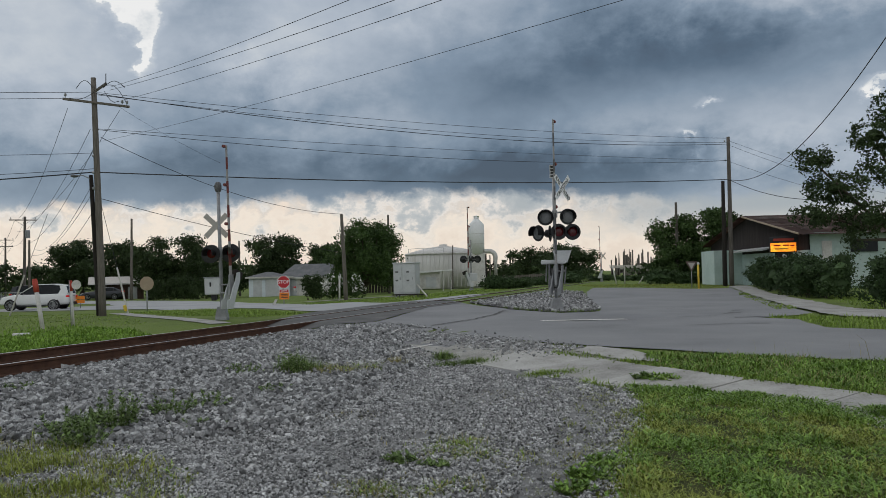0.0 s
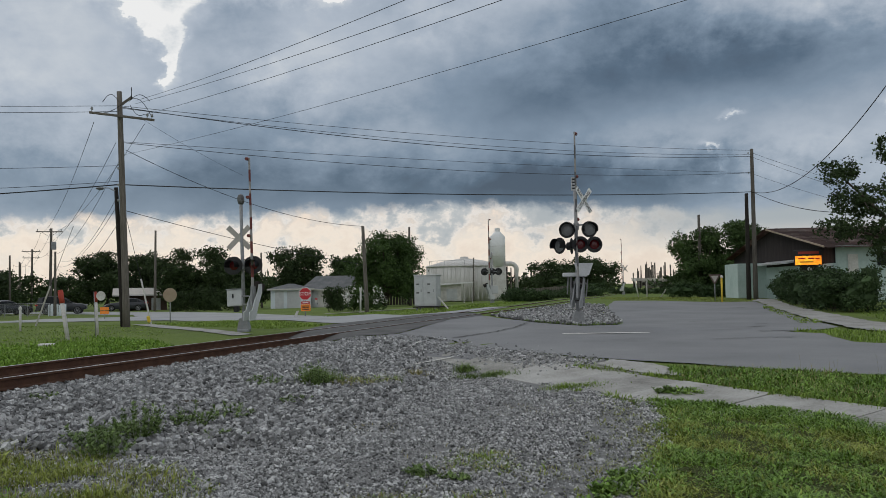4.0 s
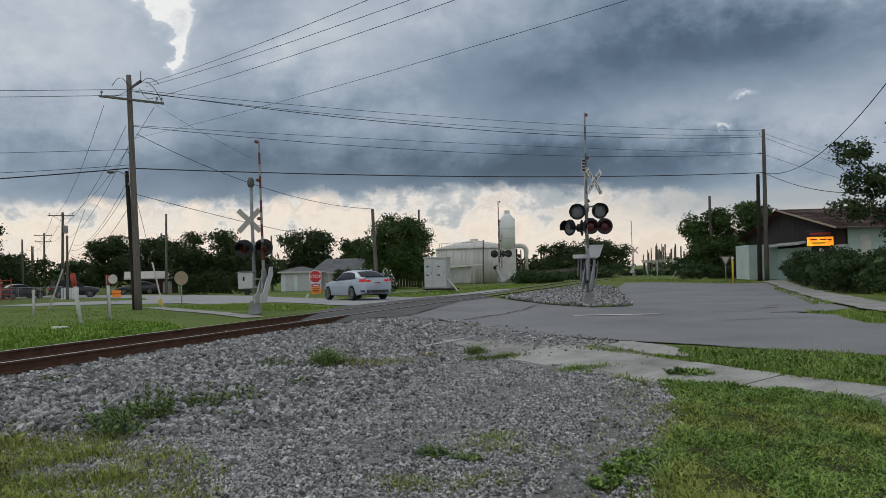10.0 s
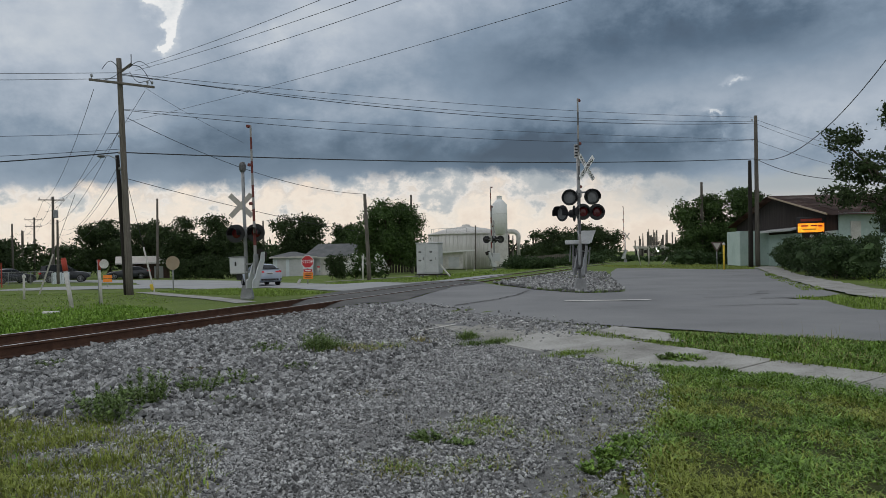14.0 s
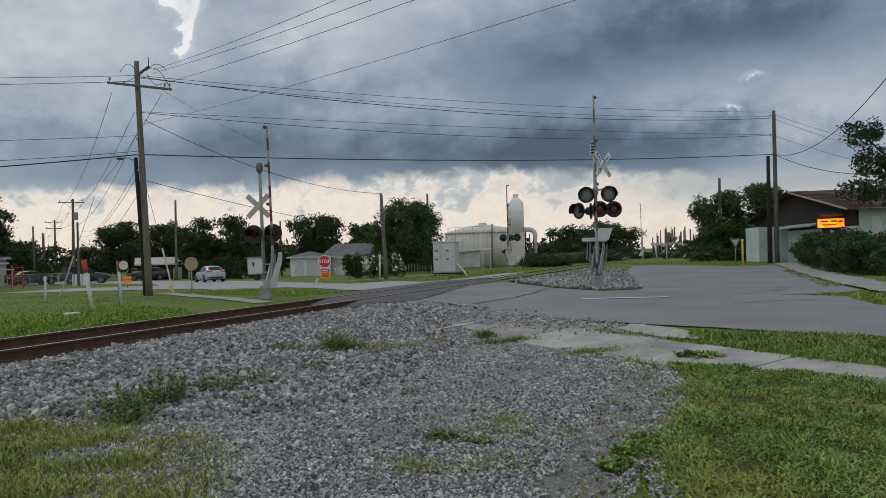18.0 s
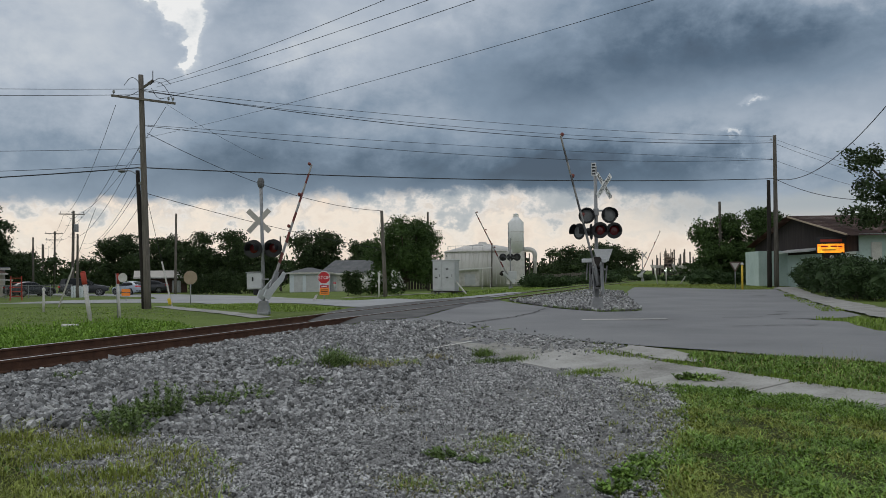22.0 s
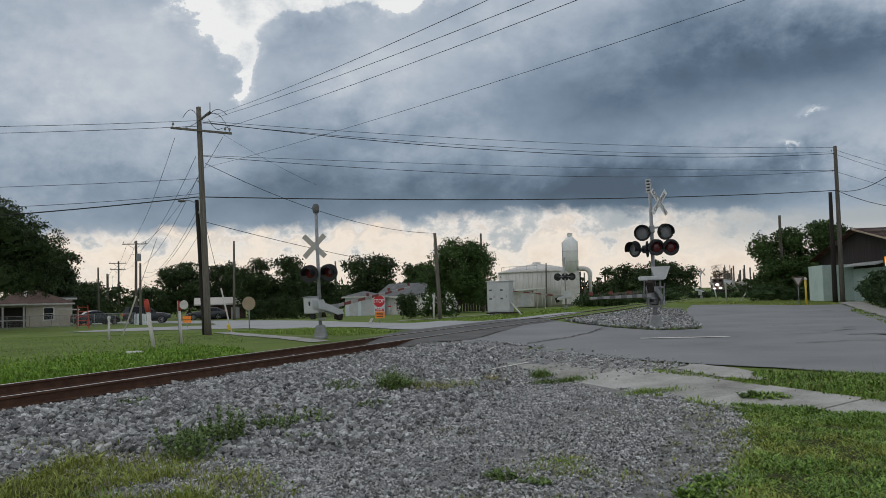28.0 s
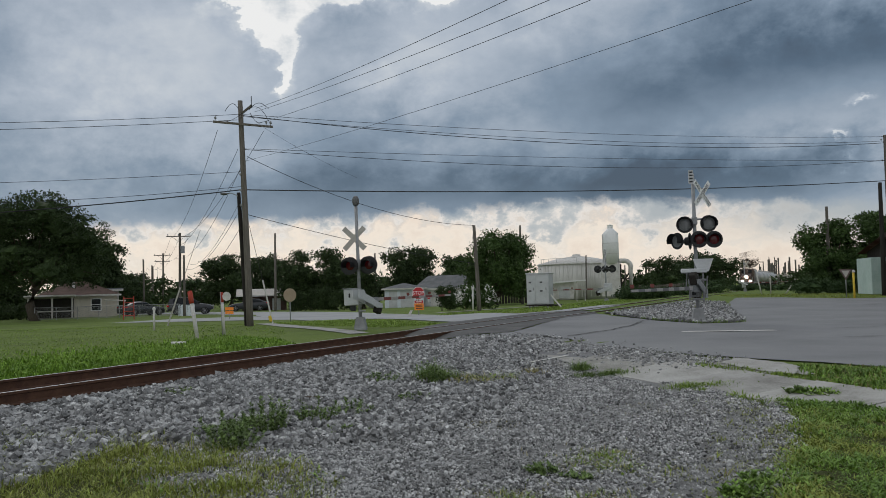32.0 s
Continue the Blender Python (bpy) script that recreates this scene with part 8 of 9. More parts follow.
    for ax in axles:
        for side in (1, -1):
            wl = new("wheel")
            wl.parent = top
            wl.matrix_basis = pose(ax, side * 0.795, r - 0.005)
            bm = bmesh.new()
            lathe(bm, [(r * 0.76, -0.10), (r * 0.94, -0.112), (r, -0.085), (r, 0.085), (r * 0.94, 0.112), (r * 0.76, 0.10)], 36, rot=(90, 0, 0), ring=True)
            part("tyre", bm, TYRE, wl, "", True)
            bm = bmesh.new()
            for k in range(20):
                a = 2 * math.pi * (k // 2) / 10 + (0.085 if k % 2 else -0.085)
                box(bm, (r * 0.62, 0.026, 0.012), (r * 0.43 * math.cos(a), side * 0.095, r * 0.43 * math.sin(a)), (0, -math.degrees(a), 0))
            lathe(bm, [(r * 0.73, 0.0), (r * 0.775, 0.0), (r * 0.775, 0.03), (r * 0.73, 0.03)], 30, at=(0, side * 0.10 + 0.015, 0), rot=(90, 0, 0), ring=True)
            lathe(bm, [(0.01, 0), (0.05, 0), (0.045, 0.02), (0.01, 0.02)], 12, at=(0, side * 0.10, 0), rot=(90, 0, 0))
            part("rim", bm, RIMM, wl, "rim with thin double spokes")
            bm = bmesh.new()
            lathe(bm, [(0.01, -0.02), (r * 0.76, -0.02), (r * 0.76, 0.02), (0.01, 0.02)], 24, at=(0, side * 0.05, 0), rot=(90, 0, 0))
            part("brake_disc", bm, M["black"], wl)
            wheels.append(wl)
    return top, wheels


def vehicle(spec, paint, label, name="car", lit=True):
    """A car whose origin lies on the ground under the middle of its rear axle; x points ahead."""
    top = thing(name, (0, 0, 0), 0, label, "car", "cars")
    bm = bmesh.new()
    rings = []
    for x, w, zb, zt in spec["body"]:
        d = zt - zb
        half = [(0.0, zb), (w * 0.84, zb), (w * 0.955, zb + 0.10 * d), (w * 0.985, zb + 0.26 * d), (w, zb + 0.48 * d), (w * 0.985, zb + 0.72 * d), (w * 0.955, zb + 0.88 * d), (w * 0.90, zt - 0.012), (w * 0.80, zt), (0.0, zt + 0.025)]
        ring = [bm.verts.new((x, y, z)) for y, z in half] + [bm.verts.new((x, -y, z)) for y, z in half[-2:0:-1]]
        rings.append(ring)
    n = len(rings[0])
    for a, b in zip(rings, rings[1:]):
        for j in range(n):
            bm.faces.new((a[j], a[(j + 1) % n], b[(j + 1) % n], b[j]))
    bm.faces.new(rings[0][::-1])
    bm.faces.new(rings[-1])
    body = part("body", bm, paint, top, "", True)
    # cabin: glass sides and screens, painted roof
    cab = spec["cabin"]
    belt = lambda x: np.interp(x, [b[0] for b in spec["body"]], [b[3] for b in spec["body"]])
    i0, i1 = spec["roofseg"]
    for nm, side in (("side_glass", 1), ("side_glass", -1)):
        bm = bmesh.new()
        up = [bm.verts.new((x, side * w, z)) for x, z, w in cab]
        lo = [bm.verts.new((x, side * min(0.80, w + 0.16), float(belt(x)) - 0.02)) for x, z, w in cab]
        for k in range(len(cab) - 1):
            bm.faces.new((lo[k], lo[k + 1], up[k + 1], up[k]))
        part(nm, bm, M["glass"], body, "dark tinted side glass")
    for nm, ks, mat in (("rear_window", range(0, i0), M["glass"]), ("roof", range(i0, i1), paint), ("windscreen", range(i1, len(cab) - 1), M["glass"])):
        bm = bmesh.new()
        for k in ks:
            (x0, z0, w0), (x1, z1, w1) = cab[k], cab[k + 1]
            v = [bm.verts.new(p) for p in ((x0, -w0, z0), (x0, 0, z0 + 0.03), (x0, w0, z0), (x1, w1, z1), (x1, 0, z1 + 0.03), (x1, -w1, z1))]
            bm.faces.new((v[0], v[1], v[4], v[5]))
            bm.faces.new((v[1], v[2], v[3], v[4]))
        bmesh.ops.remove_doubles(bm, verts=bm.verts[:], dist=0.001)
        part(nm, bm, mat, body, "", True)
    for side in (1, -1):
        bm = bmesh.new()
        pipe(bm, [(x, side * w, z) for x, z, w in cab], 0.03, 8)
        part("roof_rail", bm, paint, body, "", True)
        x, z, w = cab[0]
        bm = bmesh.new()
        end = -0.35
        cx, cz, cw = [c[0] for c in cab], [c[1] for c in cab], [c[2] for c in cab]
        rows = []
        for q in range(7):
            xx = cab[0][0] + (end - cab[0][0]) * q / 6
            zt, wt = float(np.interp(xx, cx, cz)), float(np.interp(xx, cx, cw))
            rows.append((bm.verts.new((xx + 0.10 * (q / 6) ** 2, side * (min(0.80, wt + 0.16) + 0.022), float(belt(xx)) - 0.03)), bm.verts.new((xx - 0.05 * (q / 6) ** 2, side * ((min(0.80, wt + 0.16) + wt) / 2 + 0.034), (float(belt(xx)) + zt) / 2)),
                         bm.verts.new((xx + 0.06 * (q / 6) ** 2, side * (wt + 0.02), zt + 0.008))))
        for a, b in zip(rows, rows[1:]):
            bm.faces.new((a[0], b[0], b[1], a[1]))
            bm.faces.new((a[1], b[1], b[2], a[2]))
        part("rear_pillar", bm, paint, body, "", True)
        bm = bmesh.new()
        pipe(bm, [(1.0, side * 0.80, float(belt(1.0))), (0.95, side * 0.60, cab[2][1] - 0.02)], 0.022, 6)
        part("door_pillar", bm, M["black"], body)
        bm = bmesh.new()
        box(bm, (0.14, 0.20, 0.13), (1.98, side * 0.96, 1.0 + 0.12), (0, 0, side * 8), 0.03)
        part("mirror", bm, M["black"], body)
        bm = bmesh.new()
        box(bm, (0.07, 0.36, 0.14), (-0.982, side * 0.63, spec["body"][2][3] - 0.20), (0, 0, -side * 8), 0.02)
        box(bm, (0.26, 0.06, 0.13), (-0.885, side * 0.805, spec["body"][2][3] - 0.195), (0, 0, side * 19), 0.02)
        part("tail_light", bm, TAIL, body, "red wrap-around tail light")
        bm = bmesh.new()
        box(bm, (0.20, 0.34, 0.11), (3.44, side * 0.64, 0.68 + 0.16), (0, 0, -side * 24), 0.03)
        part("headlight", bm, RIMM, body)
        # dark strip paints the shade along the body crease
        bm = bmesh.new()
        box(bm, (2.7, 0.012, 0.012), (1.25, side * 0.899, 0.80), (0, 1.2, 0))
        part("crease_shade", bm, M["lens_clear"], body)
        bm = bmesh.new()
        box(bm, (1.84, 0.03, 0.06), (1.41, side * 0.872, 0.27), bevel=0.01)
        part("side_skirt", bm, M["black"], body)
        for xx in (1.05, 0.36):
            bm = bmesh.new()
            box(bm, (0.007, 0.01, 0.56), (xx, side * 0.903, 0.62))
            part("door_gap", bm, M["black"], body)
            bm = bmesh.new()
            box(bm, (0.18, 0.03, 0.03), (xx + 0.16, side * 0.915, 0.86), bevel=0.008)
            part("door_handle", bm, paint, body)
    bm = bmesh.new()
    box(bm, (0.03, 0.50, 0.12), (-1.02, 0, 0.95))
    plate = part("licence_plate", bm, M["dirty_white"], body)
    bm = bmesh.new()
    box(bm, (0.008, 0.36, 0.05), (-1.038, 0, 0.95))
    part("plate_bar", bm, M["lens_clear"], plate)
    bm = bmesh.new()
    box(bm, (0.12, 1.30, 0.20), (-0.98, 0, 0.42), bevel=0.03)
    part("rear_diffuser", bm, M["black"], body)
    wheels = []
    r = spec["wheel"]
    for x in (0.0, spec["base"]):
        for side in (1, -1):
            # black disc paints the shaded gap round the tyre; the arch is uncut
            bm = bmesh.new()
            lathe(bm, [(r + 0.035, -0.004), (r + 0.035, 0.004)], 30, rot=(90, 0, 0))
            arch = part("arch_gap_shade", bm, M["black"], body)
            arch.matrix_basis = pose(x, side * 0.907, r + 0.02)
            wl = new("wheel")
            wl.parent = top
            wl.matrix_basis = pose(x, side * (spec["half"] + 0.035), r)
            bm = bmesh.new()
            lathe(bm, [(r * 0.78, -0.11), (r * 0.94, -0.115), (r, -0.085), (r, 0.085), (r * 0.94, 0.115), (r * 0.78, 0.11)], 28, rot=(90, 0, 0), ring=True)
            part("tyre", bm, TYRE, wl, "", True)
            bm = bmesh.new()
            for k in range(14):
                a = 2 * math.pi * (k // 2) / 7 + (0.22 if k % 2 else -0.22)
                box(bm, (r * 0.68, 0.030, 0.020), (r * 0.42 * math.cos(a), side * 0.095, r * 0.42 * math.sin(a)), (0, -math.degrees(a), 0))
            lathe(bm, [(r * 0.755, 0.0), (r * 0.80, 0.0), (r * 0.80, 0.03), (r * 0.755, 0.03)], 24, at=(0, side * 0.105 + 0.015, 0), rot=(90, 0, 0), ring=True)
            lathe(bm, [(0.01, 0), (0.06, 0), (0.05, 0.02), (0.01, 0.02)], 10, at=(0, side * 0.105, 0), rot=(90, 0, 0))
            part("rim", bm, RIMM, wl, "spoked alloy rim")
            bm = bmesh.new()
            lathe(bm, [(0.01, -0.02), (r * 0.78, -0.02), (r * 0.78, 0.02), (0.01, 0.02)], 20, at=(0, side * 0.05, 0), rot=(90, 0, 0))
            part("brake_disc", bm, M["black"], wl)
            wheels.append(wl)
    return top, wheels


CAR, CAR_WHEELS = sedan(SILVER, "silver sedan with dark glass and spoked wheels")
CAR.scale = (0.94, 0.94, 0.94)
SUVC, SUV_WHEELS = vehicle(SUV, WHITECAR, "white sport utility car with tinted glass")
for k, (x, y, a, sp, pt, lbl) in enumerate(((-43.8, 75.6, 62, None, DARKCAR, "dark parked sedan by the houses"), (-40.2, 78.6, 20, SUV, DARKCAR, "dark parked utility car by the houses"),
                                            (-36.6, 92.0, 200, None, DARKCAR, "dark car parked under the carport"), (-14.9, 87.5, 112, SUV, WHITECAR, "white utility car parked before the house"))):
    c, _w = vehicle(sp, pt, lbl) if sp else sedan(pt, lbl)
    c.matrix_basis = pose(x, y, height(x, y) - 0.01, 0, 0, a)

# ---- the train
LOCO_M = material("locomotive_paint", [(0.045, 0.040, 0.040), (0.085, 0.070, 0.065), (0.13, 0.11, 0.10)], 0.8, 0.6, bump=0.05)
LOCO_F = material("locomotive_front", [(0.055, 0.035, 0.028), (0.09, 0.055, 0.042)], 0.8, 0.5, bump=0.05)
TANKC = material("tank_car_steel", [(0.30, 0.29, 0.28), (0.42, 0.41, 0.40), (0.52, 0.51, 0.50)], 0.6, 0.5, metal=0.2, bump=0.05)
BEAM = material("headlight_beam", [(1.0, 0.93, 0.80), (1.0, 0.97, 0.90)], 2.0, 0.3, bump=0, glow=60.0)


def bogie(top, x):
    bm = bmesh.new()
    box(bm, (3.2, 2.2, 0.45), (x, 0, 0.62), bevel=0.05)
    b = part("bogie", bm, M["pole_dark"], top, "black wheel truck")
    for dx in (-1.1, 1.1):
        for s in (-0.76, 0.76):
            bm = bmesh.new()
            lathe(bm, [(0.1, -0.07), (0.48, -0.07), (0.48, 0.07), (0.1, 0.07)], 18, at=(x + dx, s, 0.48), rot=(90, 0, 0))
            part("wheel", bm, M["rail_side"], b)


def locomotive():
    """x points ahead; origin on the rails under the front coupler."""
    top = thing("locomotive", (0, 0, 0), 0, "dark freight locomotive with bright headlights", "locomotive")
    bm = bmesh.new()
    box(bm, (20.5, 2.9, 0.5), (-10.6, 0, 1.25), bevel=0.05)
    part("frame", bm, LOCO_M, top)
    bm = bmesh.new()
    box(bm, (12.5, 1.9, 2.5), (-13.6, 0, 2.75), bevel=0.15)
    part("hood", bm, LOCO_M, top)
    bm = bmesh.new()
    box(bm, (3.0, 3.0, 2.9), (-5.0, 0, 2.95), bevel=0.18)
    cab = part("cab", bm, LOCO_F, top, "cab with dark windows")
    for s in (-0.7, 0.7):
        bm = bmesh.new()
        box(bm, (0.05, 0.75, 0.55), (-3.48, s, 3.75), bevel=0.01)
        part("cab_window", bm, M["glass"], cab)
    bm = bmesh.new()
    prism(bm, [(-3.6, 1.5), (-1.1, 1.5), (-1.1, 2.7), (-2.0, 3.1), (-3.6, 3.2)], 1.9)
    part("nose", bm, LOCO_F, top, "short dark brown nose")
    bm = bmesh.new()
    prism(bm, [(-0.9, 0.15), (-0.1, 0.15), (-0.7, 1.2), (-0.9, 1.2)], 2.8)
    part("plow", bm, M["pole_dark"], top)
    bm = bmesh.new()
    for s in (-1.35, 1.35):
        pipe(bm, [(-0.7, s, 1.5), (-0.7, s, 2.5), (-4.0, s, 2.5)], 0.03, 6)
    part("handrail", bm, M["dirty_white"], top)
    for y, z in ((-0.85, 1.55), (0.85, 1.55), (-0.15, 2.55), (0.15, 2.55)):
        bm = bmesh.new()
        lathe(bm, [(0.02, 0), (0.26, 0), (0.27, 0.05), (0.02, 0.07)], 14, at=(-1.05, y, z), rot=(0, 90, 0))
        part("headlight", bm, BEAM, top, "bright headlight")
    bogie(top, -4.0)
    bogie(top, -16.8)
    return top


def tank_car():
    top = thing("tank_car", (0, 0, 0), 0, "grey railway tank car in the freight train", "tank car", "tank cars")
    bm = bmesh.new()
    lathe(bm, [(0.2, -8.1), (1.0, -8.0), (1.5, -7.6), (1.5, 7.6), (1.0, 8.0), (0.2, 8.1)], 24, at=(-8.6, 0, 2.55), rot=(0, 90, 0))
    part("tank", bm, TANKC, top, "", True)
    bm = bmesh.new()
    box(bm, (16.8, 2.4, 0.3), (-8.6, 0, 1.0), bevel=0.03)
    part("frame", bm, M["pole_dark"], top)
    bm = bmesh.new()
    lathe(bm, [(0.5, 0), (0.5, 0.4), (0.1, 0.5)], 14, at=(-8.6, 0, 4.0))
    part("dome", bm, TANKC, top)
    bogie(top, -2.6)
    bogie(top, -14.6)
    return top


LOCO = locomotive()
CARS = [tank_car()]
for k in range(6):
    CARS.append(copy_thing(CARS[0], pose(0, 0, 0)))

def smoke_material():
    m = bpy.data.materials.new("exhaust_haze")
    m.use_nodes = True
    t = m.node_tree
    t.nodes.clear()
    out = t.nodes.new("ShaderNodeOutputMaterial")
    mix = t.nodes.new("ShaderNodeMixShader")
    clear = t.nodes.new("ShaderNodeBsdfTransparent")
    soot = t.nodes.new("ShaderNodeBsdfDiffuse")
    soot.inputs["Color"].default_value = (0.34, 0.26, 0.20, 1)
    spots = t.nodes.new("ShaderNodeTexNoise")
    spots.inputs["Scale"].default_value = 0.22
    span = t.nodes.new("ShaderNodeMapRange")
    span.inputs["From Min"].default_value = 0.35
    span.inputs["From Max"].default_value = 0.75
    span.inputs["To Max"].default_value = 0.34
    place = t.nodes.new("ShaderNodeTexCoord")
    t.links.new(place.outputs["Object"], spots.inputs["Vector"])
    t.links.new(spots.outputs["Fac"], span.inputs["Value"])
    t.links.new(span.outputs["Result"], mix.inputs["Fac"])
    t.links.new(clear.outputs[0], mix.inputs[1])
    t.links.new(soot.outputs[0], mix.inputs[2])
    t.links.new(mix.outputs[0], out.inputs["Surface"])
    return m


def exhaust():
    """Thin brown haze over the locomotive, in puffs that drift with it."""
    top = thing("exhaust_smoke", (0, 0, 0), 0, "thin brown exhaust haze above the locomotive", "smoke")
    rng = np.random.default_rng(17)
    hz = smoke_material()
    for k in range(2):
        f = 0.22 + 0.40 * k
        bm = bmesh.new()
        bmesh.ops.create_icosphere(bm, subdivisions=3, radius=1.0)
        r = 1.0 + 1.9 * f
        for v in bm.verts:
            n = noise.noise(v.co * 1.6 + Vector((k, 0, 0)))
            v.co = v.co * (1 + 0.35 * n)
            v.co = Vector((v.co.x * r * 1.5, v.co.y * r, v.co.z * r * 0.8)) + Vector((-7.0 - 16.0 * f + rng.normal(), rng.normal() * 0.5, 5.2 + 2.2 * f + rng.normal() * 0.3))
        part("smoke_puff", bm, hz, top, "", True)
    return top


SMOKE = exhaust()

# ---------------------------------------------------------------- far backdrop: works and trees on the horizon
def far_works():
    rng = random.Random(9)
    for k, (x, y, w, h, lbl) in enumerate(((134.0, 560.0, 23.0, 3.8, "low pale loading shed beyond the far crossing"), (22.0, 168.0, 12.0, 2.4, "pale works shed in the distance"))):
        z = height(x, y)
        top = thing("works_shed", (x, y, z), -10, lbl, "shed", "works sheds")
        bm = bmesh.new()
        box(bm, (w, 6, h), (0, 0, h / 2))
        part("wall", bm, M["faded"], top)
        bm = bmesh.new()
        box(bm, (w + 1.4, 7.4, 0.35), (0, 0, h + 0.1), (0, -1.5, 0))
        part("roof", bm, M["galv"], top)
        for q in range(3):
            bm = bmesh.new()
            box(bm, (w * 0.16, 0.1, h * 0.6), (-w * 0.3 + w * 0.3 * q, -3.02, h * 0.35))
            part("opening", bm, M["pole_dark"], top)
    for k in range(10):
        y = rng.uniform(215, 250)
        x = track_x(y) + rng.uniform(-34, -16)
        h = rng.uniform(4.5, 8.5)
        top = thing("stack", (x, y, height(x, y)), 0, "thin dark stack of the distant works", "stack", "distant stacks")
        bm = bmesh.new()
        rod(bm, (0, 0, -0.5), (0, 0, h), rng.uniform(0.15, 0.45), rng.uniform(0.1, 0.3), 8)
        part("tube", bm, M["pole_wood"], top)

    # pipe bridge over the line, with the plant's columns behind it
    top = thing("pipe_bridge", (75.6, 321.0, height(75.6, 321.0)), 13, "dark pipe bridge over the line at the distant works", "bridge")
    bm = bmesh.new()
    box(bm, (15.0, 3.0, 0.7), (0, 0, 3.15), bevel=0.1)
    part("deck", bm, M["faded"], top)
    bm = bmesh.new()
    box(bm, (15.4, 3.4, 0.3), (0, 0, 3.75), bevel=0.05)
    part("rail_beam", bm, M["faded"], top, "pale beam along the deck")
    for x in (-7.0, -4.6, 4.4, 7.0):
        bm = bmesh.new()
        rod(bm, (x, 0, -0.5), (x, 0, 2.9), 0.35, 0.3, 8)
        part("pier", bm, M["pole_dark"], top)
    for k in range(22):
        x, y = 78.0 + 15.0 * k / 21 + rng.uniform(-0.4, 0.4), rng.uniform(352, 372)
        h = rng.uniform(6.8, 11.5)
        st = thing("stack", (x, y, height(x, y)), 0, "thin dark stack of the distant works", "stack", "distant stacks")
        bm = bmesh.new()
        rod(bm, (0, 0, -0.5), (0, 0, h), rng.uniform(0.25, 0.5), rng.uniform(0.15, 0.4), 8)
        part("tube", bm, M["pole_wood"], st)


far_works()


def treeline():
    rng = np.random.default_rng(55)
    L = []
    for k in range(150):
        a = radians(-62 + 118 * k / 150)
        d = rng.uniform(215, 260)
        if abs(d * math.sin(a) - track_x(d * math.cos(a))) < 8.0:
            continue
        L.append(((d * math.sin(a), d * math.cos(a), rng.uniform(0.2, 1.8)), (rng.uniform(4, 9), 4.0, rng.uniform(2.2, 4.0))))
    V, F = leaf_cloud(rng, L, 26000, 0.75, -1.5)
    tagged(mesh_of("treeline", V, F, LEAF_OAK), "low dark line of woods on the horizon", "woods", kind="stuff")


treeline()


# ---------------------------------------------------------------- movement
CAR_PATH = [(44.0, -35.5), (12.5, 6.9), (8.8, 12.0), (6.6, 15.0), (5.3, 17.0), (4.1, 19.0), (3.05, 20.75), (1.7, 23.3), (0.1, 27.0), (-2.4, 32.0), (-7.8, 40.2), (-9.9, 43.6), (-11.4, 46.6), (-13.0, 50.0), (-19.5, 61.2), (-22.9, 66.7), (-26.4, 71.9), (-29.7, 76.6), (-35.2, 81.6), (-41.0, 84.6), (-56.0, 91.6), (-84.0, 105.0)]
CAR_WAY = [(0.0, -34.0), (4.5, -1.0), (5.0, 2.6), (5.5, 6.3), (6.0, 10.0), (6.3, 12.15), (6.5, 13.5), (7.0, 16.8), (7.5, 20.4), (8.0, 24.0), (8.5, 27.0), (9.0, 29.3), (9.5, 31.9), (10.0, 34.5), (10.5, 36.9), (11.0, 39.3), (11.5, 41.9), (12.0, 43.3), (12.5, 44.8), (13.0, 46.5), (13.5, 48.0), (14.0, 49.7), (14.5, 51.5), (16.5, 60.5), (17.0, 63.0), (17.5, 66.1), (18.0, 69.3), (19.0, 75.6), (20.0, 81.5), (21.0, 85.7), (22.0, 89.3), (23.0, 93.3), (24.0, 97.7), (26.0, 109.7), (32.0, 141.7)]


def along(path, s0):
    """Distances along a path; s0 is the mark of its second point."""
    d = [0.0]
    for a, b in zip(path, path[1:]):
        d.append(d[-1] + math.hypot(b[0] - a[0], b[1] - a[1]))
    off = s0 - d[1]
    return [v + off for v in d]


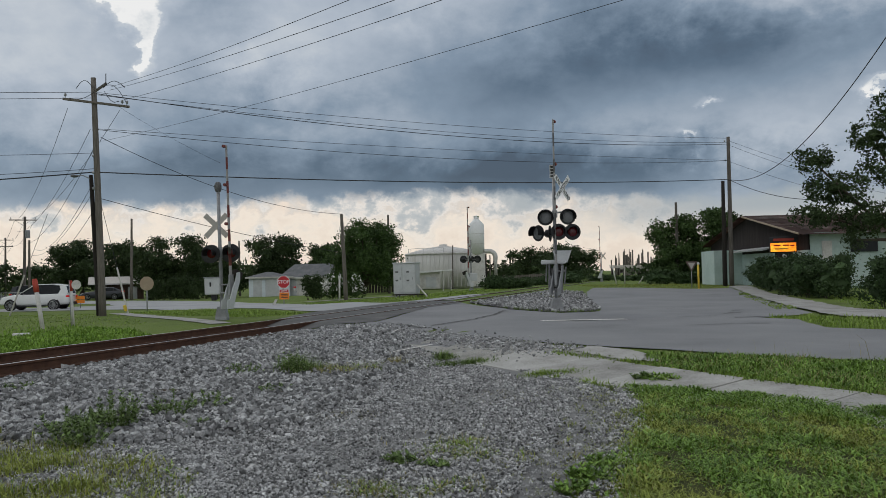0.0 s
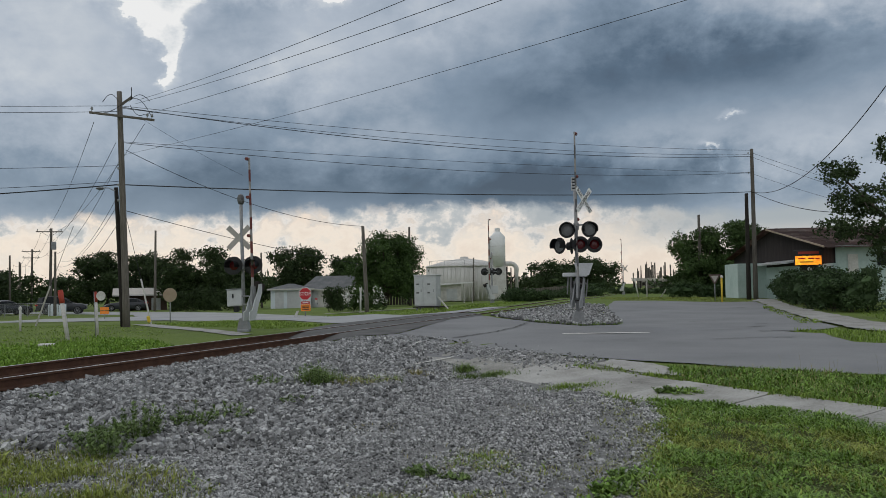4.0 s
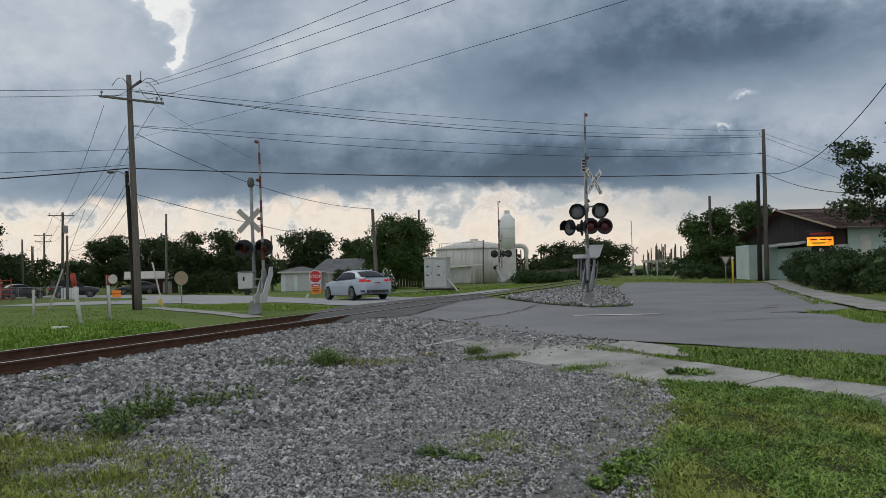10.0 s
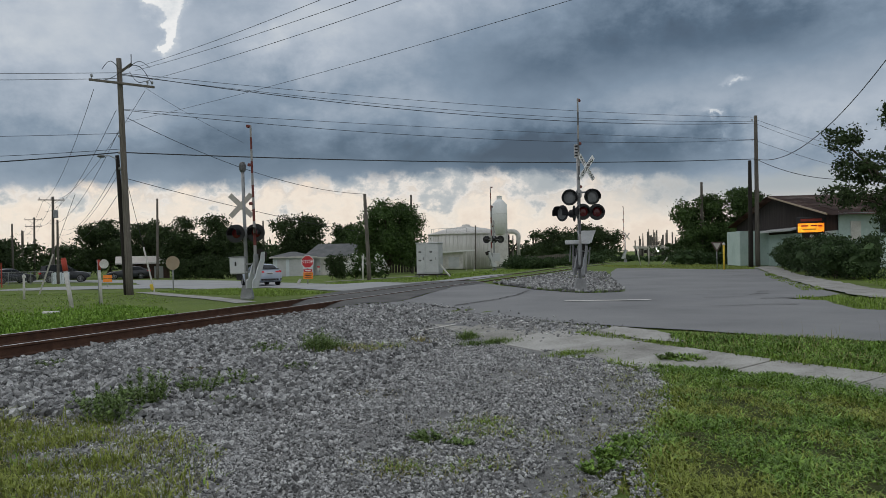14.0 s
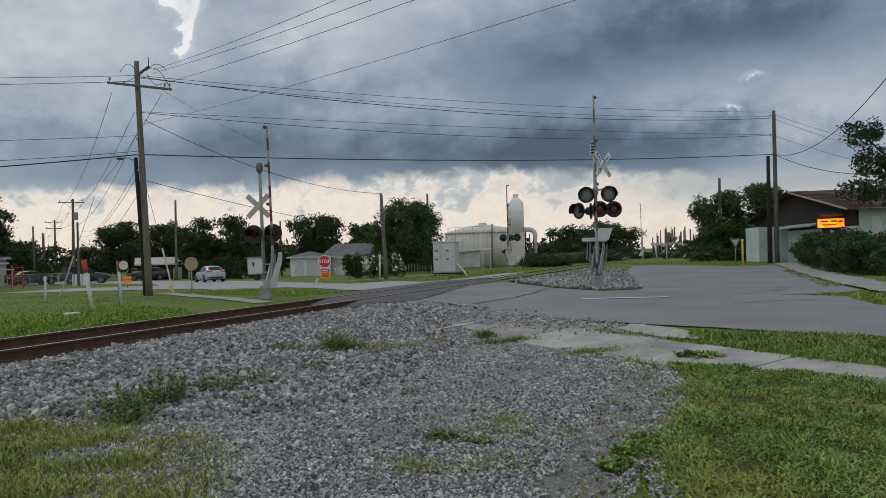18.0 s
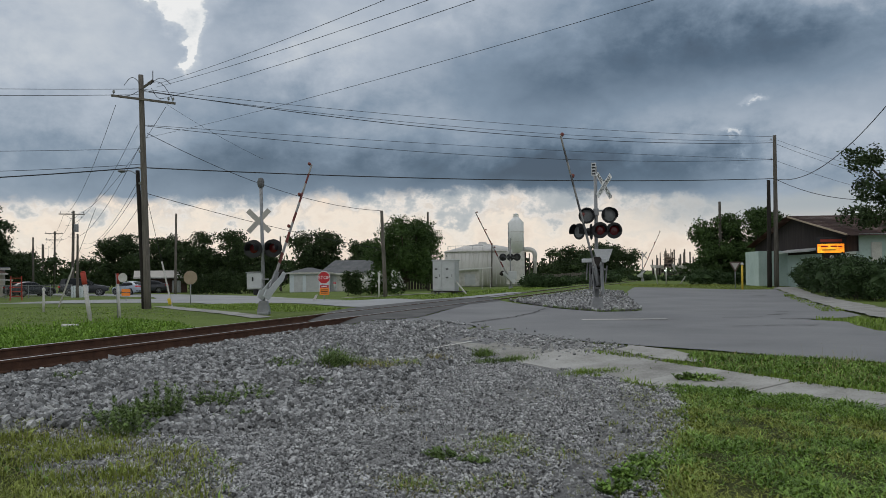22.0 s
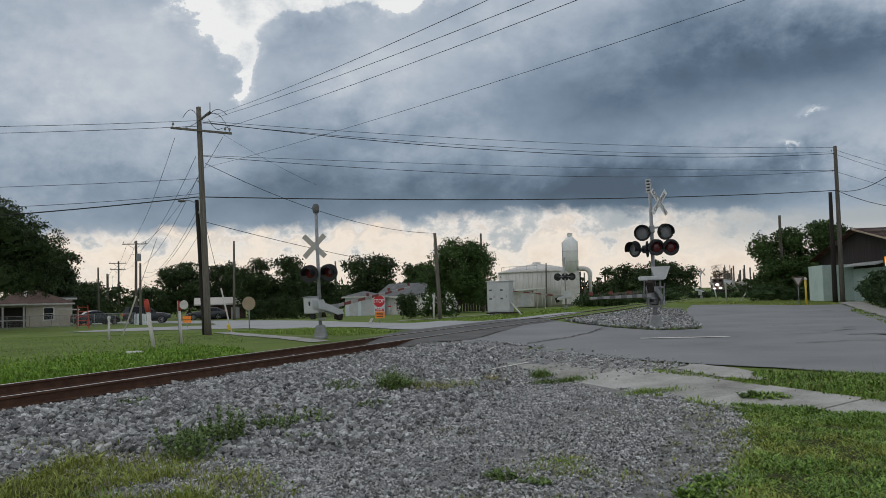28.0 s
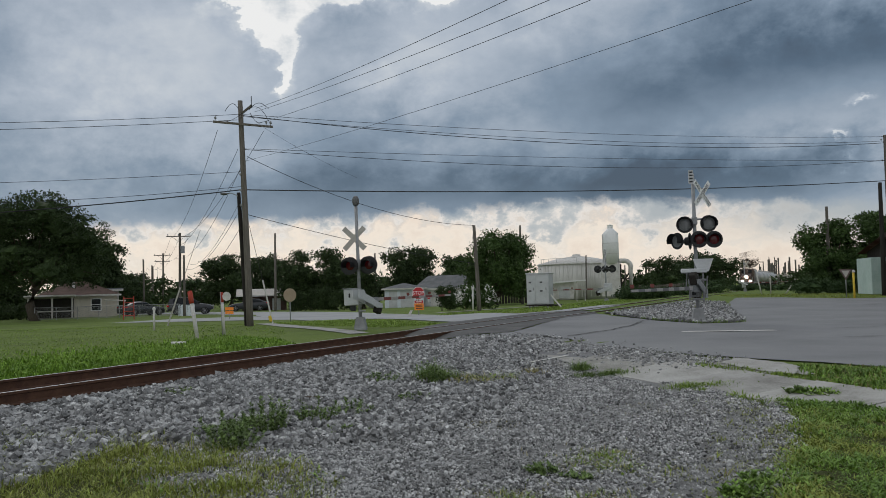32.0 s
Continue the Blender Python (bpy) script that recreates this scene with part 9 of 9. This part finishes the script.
def motions():
    marks = along(CAR_PATH, 0.0)
    px, py = [p[0] for p in CAR_PATH], [p[1] for p in CAR_PATH]
    at = lambda s: Vector((float(np.interp(s, marks, px)), float(np.interp(s, marks, py)), 0.0))
    ts, ss = [w[0] for w in CAR_WAY], [w[1] for w in CAR_WAY]
    s_of = lambda t: float(np.interp(t, ts, ss))
    even = lambda t: (s_of(t - 0.15) + s_of(t) + s_of(t + 0.15)) / 3 if 0.2 < t < 31.8 else s_of(t)

    def car_pose(t):
        s = even(t)
        a, b = at(s - 1.2), at(s + 3.6)
        d = (b - a).normalized()
        p = at(s) * 0.5 + (at(s - 0.8) + at(s + 0.8)) * 0.25
        p = p + Vector((d.y, -d.x, 0)) * 0.80
        q = p + d * 2.8
        z0, z1 = height(p.x, p.y) + 0.012, height(q.x, q.y) + 0.012
        return pose(p.x, p.y, z0, 0, -math.degrees(math.atan2(z1 - z0, 2.8)), math.degrees(math.atan2(d.y, d.x)))

    steps = [0.0, 2.0, 4.0, 4.5] + [5.0 + 0.25 * k for k in range(80)] + [25.0, 26.0, 28.0, 30.0, 32.0]
    walk(CAR, [(t, car_pose(t)) for t in steps])
    fine = [k / 30 for k in range(0, 960, 1)]
    fine = [t for i, t in enumerate(fine) if 5.0 <= t <= 12.0 or i % 2 == 0 or t < 0.01]
    for w in CAR_WHEELS:
        m = w.matrix_basis.copy()
        spin = [(t, m @ pose(0, 0, 0, 0, math.degrees(even(t) / 0.31) % 360.0, 0)) for t in fine if 4.9 <= t <= 24.0]
        walk(w, [(0.0, spin[0][1])] + spin + [(32.0, spin[-1][1])])
    # the white utility car leaves along the cross street
    walk(SUVC, [(t, pose(-25.8 - 10.2 * t * 0.955, 55.3 - 10.2 * t * 0.10, height(-30.0, 55.0) + 0.01, 0, 0, 186)) for t in (0.0, 0.5, 1.0, 2.0, 4.0, 8.0, 16.0, 32.0)])
    # gate arms swing down: degrees from upright
    near = [(0.0, 0.0), (18.8, 0.0), (19.4, 2.0), (20.0, 7.0), (21.0, 21.0), (22.0, 37.0), (23.0, 51.0), (24.4, 67.0), (25.5, 77.0), (26.5, 85.0), (27.3, 90.0), (32.0, 90.0)]
    far = [(0.0, 0.0), (18.8, 0.0), (19.4, 2.0), (20.0, 7.0), (21.0, 16.5), (22.0, 28.0), (23.0, 38.0), (24.4, 51.0), (26.5, 74.0), (27.5, 80.0), (28.5, 85.0), (30.0, 89.0), (31.0, 90.0), (32.0, 90.0)]
    for arm, rows, base, turn in ((ARM_NEAR, near, (-0.02, -0.28, 1.04), 243.0), (ARM_FAR, far, (0.36, -0.20, 0.98), 63.0), (ARM_3, far, (-0.2, -0.25, 1.1), 200.0), (ARM_4, far, (-0.2, -0.25, 1.1), 20.0)):
        walk(arm, [(t, pose(*base, 0, 0, turn) @ pose(0, 0, 0, 0, a, 0)) for t, a in rows])
    # the train comes down the line
    run = [(0.0, 585.0), (6.0, 508.0), (13.0, 420.0), (19.0, 345.0), (23.0, 295.0), (28.0, 235.0), (32.0, 185.0)]
    y_of = lambda t: float(np.interp(t, [r[0] for r in run], [r[1] for r in run]))
    for k, ob in enumerate([SMOKE, LOCO] + CARS):
        back = 0.0 if k < 2 else 21.4 + 17.4 * (k - 2)
        rows = []
        for t in [float(i) for i in range(0, 33)]:
            y0 = y_of(t) + back * 0.965
            y1 = y0 + 16.0
            a, b = Vector((track_x(y0), y0, 0.0)), Vector((track_x(y1), y1, 0.0))
            rows.append((t, pose(a.x, a.y, fall(y0), 0, 0, math.degrees(math.atan2(a.y - b.y, a.x - b.x)))))
        walk(ob, rows)


motions()
